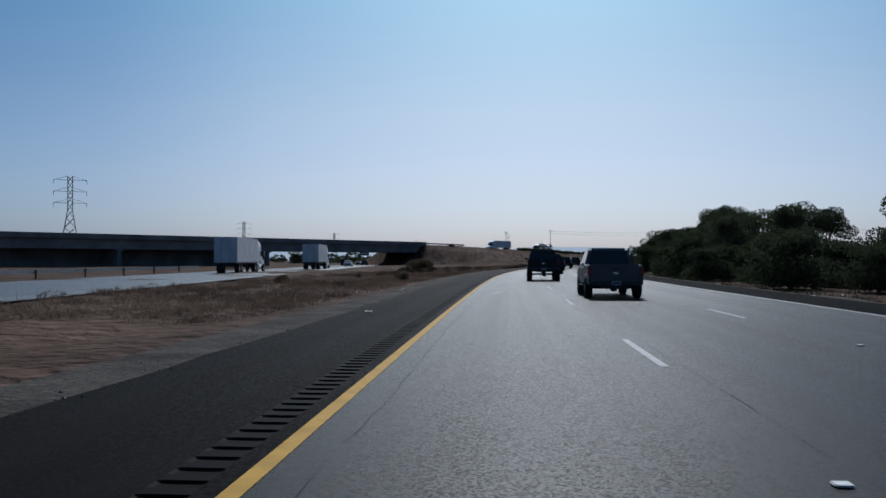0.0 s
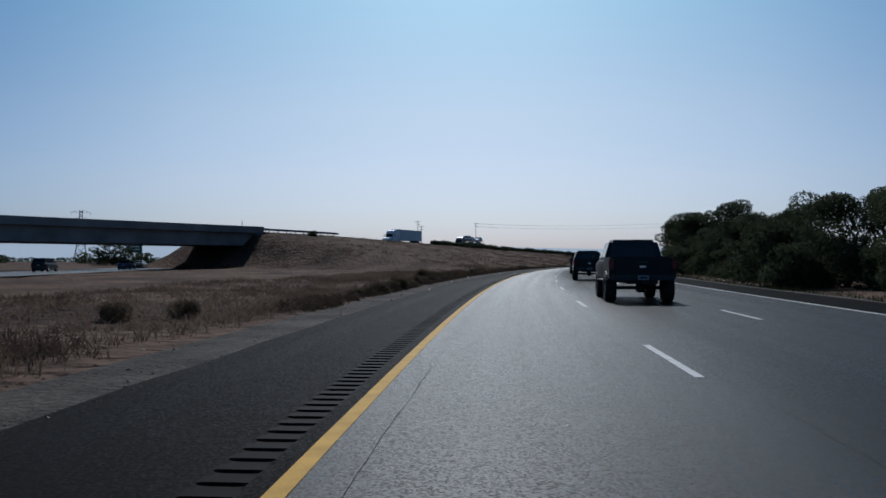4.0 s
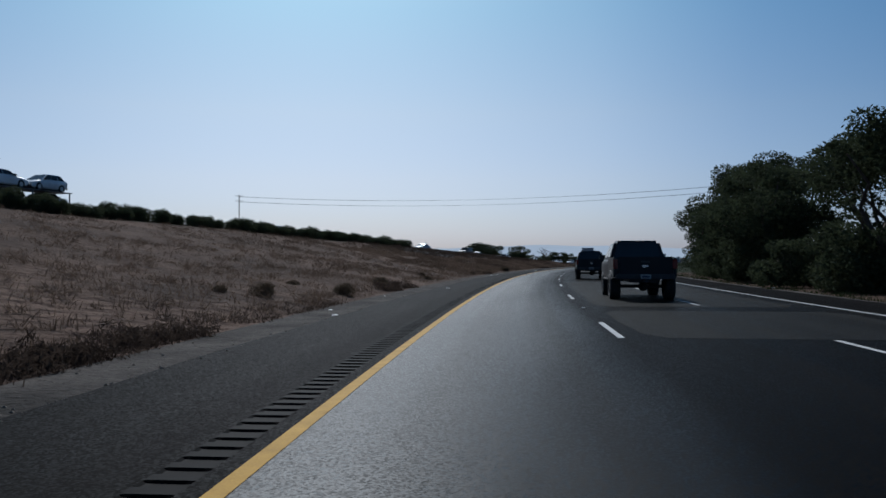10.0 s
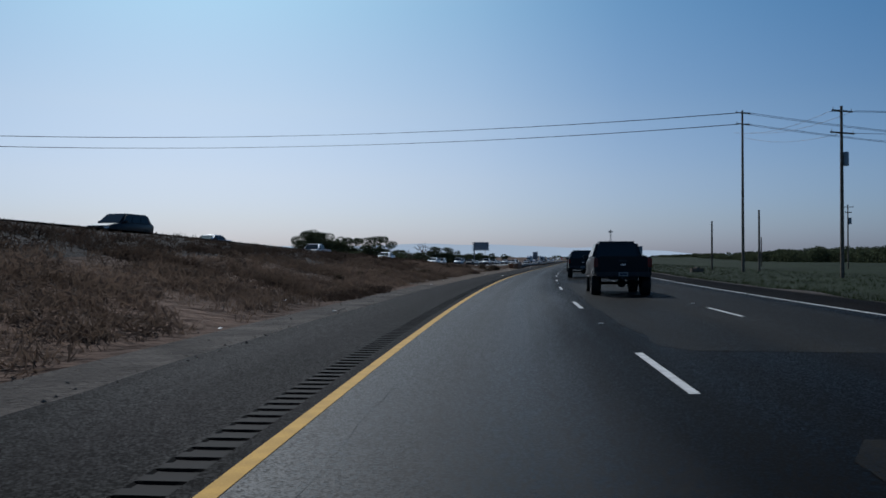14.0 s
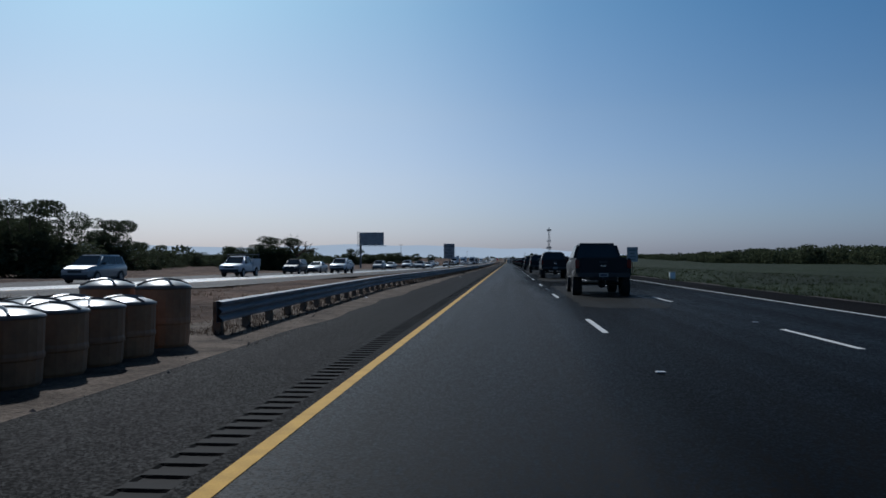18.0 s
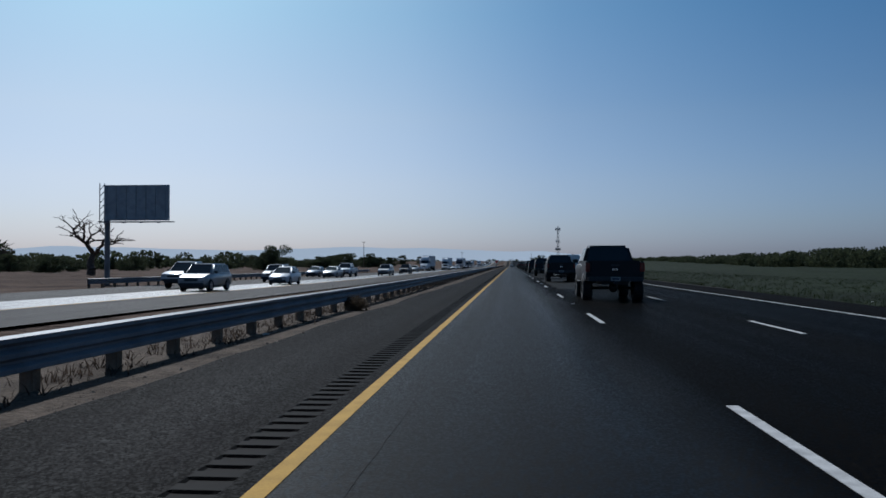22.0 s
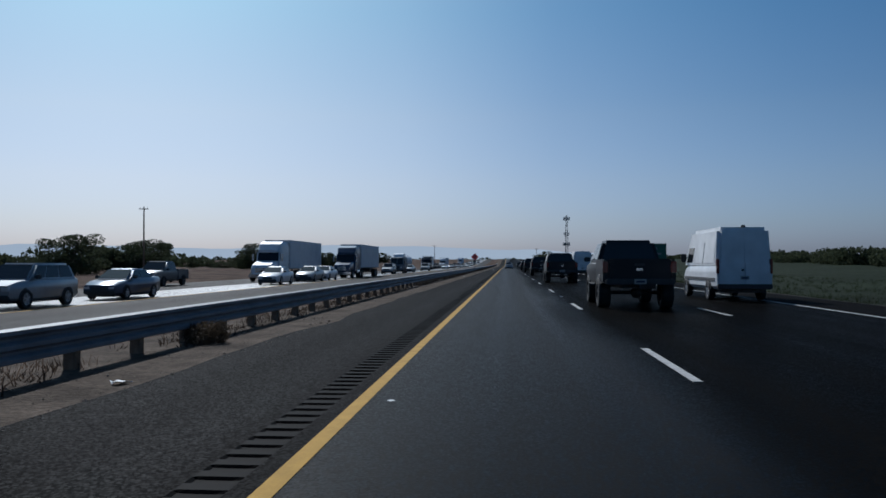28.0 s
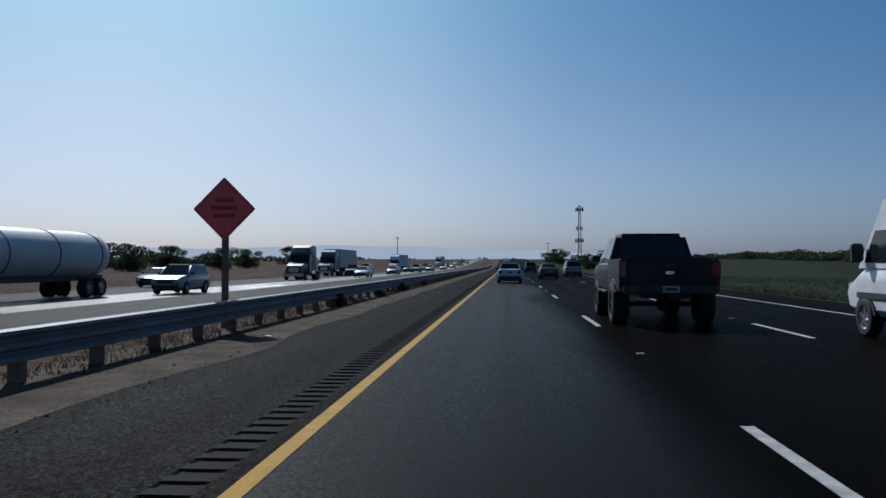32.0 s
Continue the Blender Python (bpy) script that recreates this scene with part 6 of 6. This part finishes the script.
def bush(k, s, o, sc):
    m = stand(s, o, land(s, o) - 0.05, rt.uniform(0, 360))
    ob = BUSHES[k] if bfirst[k] else copy_thing(BUSHES[k], m)
    ob.matrix_basis = m
    bfirst[k] = False
    ob.scale = (sc, sc, sc * rt.uniform(0.8, 1.15))


s = 150.0
while s < 262:
    bush(rt.choice((0, 1, 2)), s, -4.75 + rt.uniform(-0.5, 0.2), rt.uniform(0.35, 0.7))
    s += rt.uniform(0.7, 2.4)
for i in range(26):
    bush(rt.choice((0, 2)), rt.uniform(262, 545), -5.0 - rt.uniform(0, 2.5), rt.uniform(0.3, 0.6))
for i in range(26):
    bush(rt.choice((0, 1, 2)), rt.uniform(40, 140), -6.5 - rt.uniform(0, 8), rt.uniform(0.4, 0.8))
for s, o, sc in ((157.9, -4.55, 0.75), (156.2, -4.6, 0.6), (161.0, -4.4, 0.6), (162.6, -4.7, 0.55), (534.8, -5.4, 0.85), (534.0, -6.8, 0.7), (539.9, -6.1, 0.7), (541.2, -6.4, 0.5), (408.6, -4.7, 0.85), (409.6, -5.0, 0.6)):
    bush(0, s, o, sc)
bush(1, 101, -11.5, 1.6)
bush(1, 104, -12.5, 1.4)
bush(0, 98, -13, 1.2)
s = 316.0
while s < 428:
    bush(3, s, near_edge(s) + rt.uniform(0.3, 1.3), rt.uniform(0.65, 1.05))
    s += rt.uniform(0.8, 1.5)
bush(3, 262, near_edge(262) + 3, 1.0)
for i in range(16):
    bush(rt.choice((0, 2)), rt.uniform(470, 550), rt.uniform(-12, -6.5), rt.uniform(0.3, 0.55))
for s in (668, 704, 812, 858, 876, 893, 1044, 1052, 1060, 1071):
    bush(2, s, lerp_table(RAIL, s) + rt.uniform(-0.1, 0.45), rt.uniform(0.45, 0.7))


# ---- debris on the shoulder and under the rail ----
def tread_strip(label, s, o, length, turn, seed):
    """A torn curl of tyre tread."""
    rng = random.Random(seed)
    root = thing("tyre_scrap", label, "tyre scrap")
    bm = bmesh.new()
    prev = None
    n = 12
    for i in range(n + 1):
        q = i / n
        x = (q - 0.5) * length
        z = 0.02 + 0.11 * math.sin(q * math.pi * 2.2) ** 2 * (0.5 + q)
        y = 0.05 * math.sin(q * 5 + seed)
        w = 0.1 * (1 + 0.25 * rng.uniform(-1, 1))
        ring = [bm.verts.new((x, y - w, z)), bm.verts.new((x, y + w, z + 0.02)), bm.verts.new((x, y + w, z + 0.045)), bm.verts.new((x, y - w, z + 0.025))]
        if prev:
            for k in range(4):
                bm.faces.new((prev[k], prev[(k + 1) % 4], ring[(k + 1) % 4], ring[k]))
        prev = ring
    bmesh.ops.recalc_face_normals(bm, faces=bm.faces)
    part("tread", bm, M["rubber"], root)
    root.matrix_basis = stand(s, o, max(land(s, o), 0.0 if o > -2.6 else -0.05), turn)


tread_strip("torn curl of black tyre tread on gravel", 287.5, -3.35, 0.75, 5, 1)
tread_strip("torn black tyre scrap under the guardrail", 759.1, -3.35, 0.6, 20, 2)
tread_strip("torn black tyre scrap under the guardrail", 759.4, -3.5, 0.45, 70, 4)
tread_strip("small black tyre scrap beside the shoulder", 640, -3.1, 0.4, 110, 3)


def scuff(label, s, o, w, l, turn, material, seed):
    """A thin ragged smear lying on the asphalt."""
    bm = bmesh.new()
    n = 26
    vs = []
    for i in range(n):
        a = 2 * math.pi * i / n
        k = 1 + 0.35 * noise.noise(Vector((2 * math.cos(a), 2 * math.sin(a), seed)))
        vs.append(bm.verts.new((w * k * math.cos(a), l * k * math.sin(a), 0.004)))
    bm.faces.new(vs)
    ob = part("road_scuff", bm, material)
    ob.matrix_basis = stand(s, o, 0.0, turn)
    tagged(ob, label, "road marking", kind="structure")


scuff("pale chalky smear on the dark shoulder", 278.6, -0.95, 0.3, 0.035, 24, M["faint"], 1)
scuff("pale chalky smear on the dark shoulder", 278.5, -1.12, 0.12, 0.05, 10, M["faint"], 6)
scuff("small pale oval mark beside the yellow line", 525.1, 0.25, 0.055, 0.06, 0, M["faint"], 2)
for i, (s, o) in enumerate(((277.0, 0.27), (247.5, 0.25), (990.5, 0.3), (887.0, 0.28))):
    scuff("small pale marker left on the asphalt", s, o, 0.05, 0.04, 20 * i, M["signgrey"], 3 + i)


# polished scars in the inner lane near the start
for i in range(11):
    s = 33.3 + i * 0.78 + 0.12 * math.sin(i * 2.1)
    if i not in (5, 6):
        scuff("pale polished scar across the worn lane", s, 1.1 + 0.04 * math.sin(i), 0.3, 0.16 + 0.03 * (i % 3), 0, M["gleam"], i * 2.3)
scuff("pale polished scar across the worn lane", 43.9, 2.1, 0.62, 0.16, 0, M["gleam"], 31)
scuff("pale polished scar across the worn lane", 57, 1.8, 1.3, 0.3, 0, M["gleam"], 37)
strip_line = strip("road_scar", 33, 46, [lambda s: 2.48 + (s - 33) * 0.025 + 0.03 * noise.noise(Vector((s, 1, 1))), lambda s: 2.55 + (s - 33) * 0.025 + 0.04 * noise.noise(Vector((s * 1.3, 5, 1)))], 0.0055, M["gleam"], 0.2)
tagged(strip_line, "long pale polished scar along the lane", "road scar", kind="structure")


def pebbles():
    """Loose stones scattered over the gravel and dirt beside the shoulders."""
    rng = np.random.default_rng(77)
    verts, faces = [], []
    shape = ((1, 0, 0), (0, 1, 0), (-1, 0, 0), (0, -1, 0), (0, 0, 0.8), (0, 0, -0.5))
    tris = ((0, 1, 4), (1, 2, 4), (2, 3, 4), (3, 0, 4), (1, 0, 5), (2, 1, 5), (3, 2, 5), (0, 3, 5))
    for i in range(15000):
        s = rng.uniform(0, 1120)
        o = lerp_table(VERGE, s) + 0.12 - rng.random() ** 1.7 * 1.8 if i % 6 else 13.55 + rng.random() * 1.2
        r = 0.008 + 0.035 * rng.random() ** 4
        z = land(s, o) + 0.003 if o < lerp_table(VERGE, s) - 0.1 or o > 13.6 else 0.003
        p, a = at(s, o, z), rng.uniform(0, 6.28)
        n = len(verts)
        for x, y, h in shape:
            k = r * rng.uniform(0.7, 1.2)
            verts.append((p.x + k * (x * math.cos(a) - y * math.sin(a)), p.y + k * (x * math.sin(a) + y * math.cos(a)) * 0.8, p.z + k * h * 0.8))
        faces += [(n + i0, n + i1, n + i2) for i0, i1, i2 in tris]
    me = bpy.data.meshes.new("loose_stones")
    me.from_pydata(verts, [], faces)
    me.materials.append(M["pebble"])
    tagged(new("loose_stones", me), "loose grey and tan stones on the verge", "stones", kind="stuff")


pebbles()

# ---- vehicles in our lanes ----
black = paint("black", (0.011, 0.012, 0.0155), 0.4, 0.0, 0.2, 0.05)
white = paint("white", (0.58, 0.59, 0.6), 0.35, 0.0, 0.4, 0.15)
silver = paint("silver", (0.26, 0.27, 0.28), 0.35, 0.4, 0.4, 0.15)
grey = paint("grey", (0.06, 0.062, 0.066), 0.35, 0.2, 0.4, 0.15)
blue = paint("dark_blue", (0.03, 0.05, 0.09), 0.3, 0.4)
tan = paint("tan", (0.35, 0.3, 0.22), 0.35, 0.3)

lifted = pickup(black, "black lifted pickup truck with oversized tyres", lift=0.26, r=0.47, tw=0.34, lights="tail")
plain = pickup(grey, "dark grey pickup truck with tall cab", r=0.4)
put(plain, 32.3, 5.5)
WIDE = Matrix.Diagonal((1.1, 1, 1, 1))
# how far ahead of the shot's own place each pickup of the line stands, and how far right of the yellow line
QUEUE = [(1, 28.5, 3.8), (2, 29.0, 5.1), (5, 29.9, 6.0), (7, 30.0, 5.97), (9, 30.6, 6.2), (12, 32.5, 5.9), (14, 34.0, 5.76), (17, 34.4, 5.52), (19, 35.0, 5.53), (21, 33.7, 5.41), (24, 32.2, 5.38), (27, 29.0, 5.42), (28, 27.2, 5.41), (30, 23.9, 5.21), (31, 22.2, 5.12), (32, 20.6, 5.17)]
for t, s, o, left, pitch, roll in DRIVE[1:]:
    m = stand(s + lerp_table([q[:2] for q in QUEUE], t), lerp_table([(q[0], q[2]) for q in QUEUE], t)) @ WIDE
    if t == 32:
        lifted.matrix_basis = m
    else:
        copy_thing(lifted, m)
put(hatchback(white, "white hatchback with dark rear window"), 1077, 1.83)
put(suv(black, "black SUV with dark windows", "brake"), 1128, 1.9)
put(sedan(silver, "silver sedan in the inner lane"), 1165, 1.8)
put(sedan(grey, "dark grey sedan with dark windows"), 1095, 5.6)
van = cargo_van(white, "tall white panel van with windowless sides")
put(van, 1031, 9.5)
for s, o in ((793.5, 10.0), (823, 10.0), (853, 10.0), (882.7, 10.0), (912, 10.1), (941.3, 10.0), (971.7, 9.8), (1001.8, 9.6)):
    copy_thing(van, stand(s, o))
put(suv(grey, "dark grey SUV in the middle lane"), 1150, 5.5)
put(minivan(silver, "silver minivan in the outer lane"), 1110, 9.1)

# parked pickup with a loaded trailer
put(pickup(white, "white pickup truck parked on the shoulder", r=0.4, rim="rim"), 258.5, 13.1)


def stake_trailer():
    root = thing("utility_trailer", "loaded timber-sided trailer hitched behind a pickup", "trailer")
    part("bed", box(-0.95, 0.95, -3.4, 1.6, 0.62, 0.72, bevel=0.01), M["steel"], root)
    part("drawbar", tube((0, 1.6, 0.6), (0, 2.7, 0.55), 0.06, sides=6), M["steel"], root)
    for sx in (-1, 1):
        for y in (-0.55, 0.35):
            wheel(root, sx * 1.0, y, 0.36, 0.22)
        part("fender", box(*sorted((sx * 0.88, sx * 1.14)), -1.0, 0.8, 0.74, 0.79, bevel=0.02), M["signwhite"], root, "pale mudguard")
        for i in range(14):
            y = -1.1 + i * 0.19
            part("side_slat", box(*sorted((sx * 0.92, sx * 0.96)), y, y + 0.14, 0.72, 1.85), M["wood"], root)
    part("end_board", box(-0.95, 0.95, -3.5, -3.42, 0.7, 1.85, bevel=0.01, m=Matrix.Identity(4)), M["barrel"], root, "tilted pale plywood end board")
    for i in range(7):
        part("stacked_plank", box(-0.9, 0.9, -1.6, -1.25, 0.74 + i * 0.16, 0.86 + i * 0.16, bevel=0.01), M["wood"], root)
    bm = bmesh.new()
    bmesh.ops.create_icosphere(bm, subdivisions=3, radius=0.62)
    for v in bm.verts:
        v.co = Vector((v.co.x * 1.2, v.co.y * 1.0 - 2.7, 0.72 + max(v.co.z + 0.35, 0) * 1.1)) + 0.06 * noise.noise_vector(v.co * 3)
    part("tarp_load", bm, M["plastic"], root, "load under a dark tarpaulin", smooth=True)
    return root


put(stake_trailer(), 252.4, 13.1)

# ---- oncoming traffic ----
LANE = (-14.8, -18.5, -22.2)


def oncoming(ob, s, lane):
    o = near_edge(s) + 8.0 + LANE[lane]
    z = lerp_table(TOP, s) + 0.03
    d = (near_edge(s + 5) - near_edge(s - 5)) / 10
    ob.matrix_basis = Matrix.Translation(at(s, o, z)) @ Matrix.Rotation(-heading(s) - math.atan(d) + math.pi, 4, "Z")
    return ob


KINDS = dict(h=hatchback(white, "white hatchback with grey glass"), s=sedan(silver, "silver sedan with dark windows"), w=sedan(white, "white sedan with dark windows"), d=sedan(blue, "dark blue sedan with dark windows"),
             u=suv(black, "black SUV with dark windows"), v=suv(silver, "silver SUV with dark windows"), m=minivan(grey, "dark grey minivan with tinted glass"), p=pickup(white, "white pickup truck with open bed", r=0.4, rim="rim"),
             t=suv(tan, "tan SUV with dark windows"), g=plain)
used = {"g"}
FLOW = "w570,0 v598,1 u642,1 s652,1 v668,1 p650,0 v697,1 s710,1 p735,1 v728.5,0 s780,1 d786,2 h746,0 v756,1 p788.6,1 v799.3,0 u822,0 w845,2 s866,1 v909,0 d917,0 g938,2 w943,0 s954.3,0 w960.5,0 s995.5,1 v1005.5,0 s1033,0 v1062.4,0 d1076,2 w1122,0 u1134,1 s1150,0 p1166,2 v1184,0 d1200,1 s1214,0 t1240,1 w1256,0 u1275,2 s1300,0 d1322,1 v1345,0 w1372,1 s1400,0 u1430,1 w535,0 p517,1 u475,0 d452,0 s428,1 v402,0 u372,1 m358,0 s455,2 w492,1"
for item in FLOW.split():
    k, (s, lane) = item[0], item[1:].split(",")
    ob = KINDS[k] if k not in used else copy_thing(KINDS[k], Matrix())
    used.add(k)
    oncoming(ob, float(s), int(lane))

bigrig = semi(white, M["trailer_white"], "white semi truck with long box trailer")
oncoming(bigrig, 960, 1)
for s, lane in ((321, 1), (895, 1), (1210, 2), (1330, 2)):
    oncoming(copy_thing(bigrig, Matrix()), s, lane)
dark_rig = semi(blue, M["trailer_white"], "dark blue semi truck with pale box trailer")
oncoming(dark_rig, 978.3, 0)
oncoming(copy_thing(dark_rig, Matrix()), 1140, 2)
bobtail = semi(grey, M["trailer_white"], "dark semi tractor without a trailer", length=6, trailer=False)
oncoming(bobtail, 1106, 1)


def step_van(label):
    """A tall walk-in delivery van: one box with the cab inside its front."""
    root = thing("step_van", label, "van")
    body = [(-2.6, 0.62, 2.72, 1.12, 1.16), (-2.52, 0.55, 2.78, 1.16, 1.2), (1.7, 0.55, 2.78, 1.16, 1.2), (2.05, 0.55, 2.72, 1.15, 1.18), (2.2, 0.55, 1.55, 1.12, 1.14), (2.6, 0.58, 1.4, 1.02, 1.04)]
    part("body", loft(body), M["trailer_grey"], root)
    for x0, x1 in ((-1.0, -0.04), (0.04, 1.0)):
        part("windscreen", pane((x0, 2.24, 1.5), (x1, 2.24, 1.5), (x1, 2.09, 2.6), (x0, 2.09, 2.6), 0, 1, 0.05, 0.95), M["glass"], root, "dark glass windscreen")
    part("grille", box(-0.5, 0.5, 2.56, 2.63, 0.75, 1.22, bevel=0.02), M["plastic"], root)
    part("front_bumper", box(-1.1, 1.1, 2.5, 2.78, 0.42, 0.66, bevel=0.04), M["plastic"], root)
    part("rear_bumper", box(-1.1, 1.1, -2.75, -2.6, 0.45, 0.62, bevel=0.03), M["steel"], root)
    for sx in (-1, 1):
        part("sliding_door", box(*sorted((sx * 1.15, sx * 1.205)), 1.02, 1.72, 0.7, 2.5, bevel=0.01), M["plastic"], root, "dark sliding cab door")
        part("drip_rail", box(*sorted((sx * 1.18, sx * 1.23)), -2.5, 1.7, 2.66, 2.7), M["steel"], root)
        part("rub_rail", box(*sorted((sx * 1.15, sx * 1.22)), -2.5, 0.9, 0.98, 1.06, bevel=0.01), M["steel"], root)
        part("headlight", box(*sorted((sx * 0.62, sx * 0.92)), 2.56, 2.64, 0.92, 1.14, bevel=0.03), M["lamp"], root)
        part("door_mirror", box(*sorted((sx * 1.28, sx * 1.42)), 2.1, 2.22, 1.6, 2.1, bevel=0.02), M["plastic"], root)
        wheel(root, sx * 1.0, 1.75, 0.42, 0.28)
        wheel(root, sx * 0.95, -1.55, 0.42, 0.4)
    part("chassis", box(-0.5, 0.5, -2.5, 2.3, 0.38, 0.6), M["plastic"], root)
    return root


oncoming(step_van("plain dark grey walk-in delivery van"), 1017.1, 0)


def utility_body_truck():
    root = pickup(white, "white utility pickup with ladder rack and lockers", r=0.4, rim="rim")
    root.name = "utility_truck"
    for sx in (-1, 1):
        part("locker", box(*sorted((sx * 0.6, sx * 1.05)), -2.8, -0.8, 0.95, 1.65, bevel=0.02), M["trailer_white"], root, "white side locker")
        part("rack_rail", tube((sx * 0.9, -2.8, 2.05), (sx * 0.9, 1.0, 2.05), 0.03, sides=6), M["steel"], root)
        for y in (-2.7, -0.9, 0.8):
            part("rack_post", tube((sx * 0.9, y, 1.2), (sx * 0.9, y, 2.05), 0.025, sides=6), M["steel"], root)
    for y in (-2.7, -0.9, 0.8):
        part("rack_bar", tube((-0.9, y, 2.05), (0.9, y, 2.05), 0.025, sides=6), M["steel"], root)
    return root


oncoming(utility_body_truck(), 623.5, 1)
oncoming(copy_thing(bpy.data.objects["utility_truck"], Matrix()), 352, 2)


def tanker():
    root = semi(white, M["trailer_white"], "semi truck with rounded pale tank trailer", trailer=False)
    f = 9.3
    part("tank", lathe([(0.05, -f), (0.8, -f + 0.12), (1.15, -f + 0.45), (1.2, -f + 1.0), (1.2, 2.6), (1.15, 3.2), (0.8, 3.55), (0.05, 3.7)], 26, "X"), M["trailer_white"], root, "rounded pale tank", smooth=True).matrix_basis = Matrix.Translation((0, 0, 2.2)) @ Matrix.Rotation(math.pi / 2, 4, "Z")
    for y in (-8, -4, 0, 2.5):
        part("tank_band", lathe([(1.2, -0.06), (1.23, -0.05), (1.23, 0.05), (1.2, 0.06)], 26, "X"), M["steel"], root).matrix_basis = Matrix.Translation((0, y, 2.2)) @ Matrix.Rotation(math.pi / 2, 4, "Z")
    part("tank_frame", box(-0.6, 0.6, -f + 0.2, 3.4, 0.85, 1.15), M["plastic"], root)
    for sx in (-1, 1):
        for y in (-f + 1.4, -f + 2.65):
            wheel(root, sx * 1.0, y, 0.5, 0.5)
    return root


oncoming(tanker(), 1050, 1)


def car_carrier():
    root = semi(grey, M["trailer_white"], "car carrier truck stacked with cars", trailer=False)
    f = 9.3
    for z in (1.0, 2.6):
        part("deck", box(-1.2, 1.2, -f, 3.4, z - 0.06, z, bevel=0.01), M["lattice"], root)
    for y in (-f + 0.3, -4.6, -0.6, 3.2):
        for sx in (-1, 1):
            part("deck_post", tube((sx * 1.15, y, 0.8), (sx * 1.15, y, 2.6), 0.07, sides=6), M["lattice"], root)
    for sx in (-1, 1):
        for y in (-f + 2.4, -f + 3.6):
            wheel(root, sx * 0.95, y, 0.42, 0.4)
    return root


carrier = oncoming(car_carrier(), 362, 1)
base = carrier.matrix_basis.copy()
for i, (y, z) in enumerate(((-6.8, 1.0), (-2.0, 1.0), (-7.0, 2.6), (-2.2, 2.6), (1.4, 2.6))):
    ob = copy_thing(KINDS["sdhwv"[i]], base @ Matrix.Translation((0, y, z)) @ Matrix.Rotation(math.pi * (i % 2), 4, "Z"))

# ---- branch road and bridge traffic ----
truck = semi(white, M["trailer_white"], "semi truck hauling a plain pale box trailer", length=12)
on_branch(truck, 174, -4)
on_branch(copy_thing(truck, Matrix()), 136, -8)
for q, o, k, flip in ((230, -4, "w", False), (262, -8, "u", False), (285, -4, "d", False), (310, -8, "s", False), (335, -4, "v", False), (60, -24, "p", True)):
    on_branch(copy_thing(KINDS[k], Matrix()), q, o, flip)
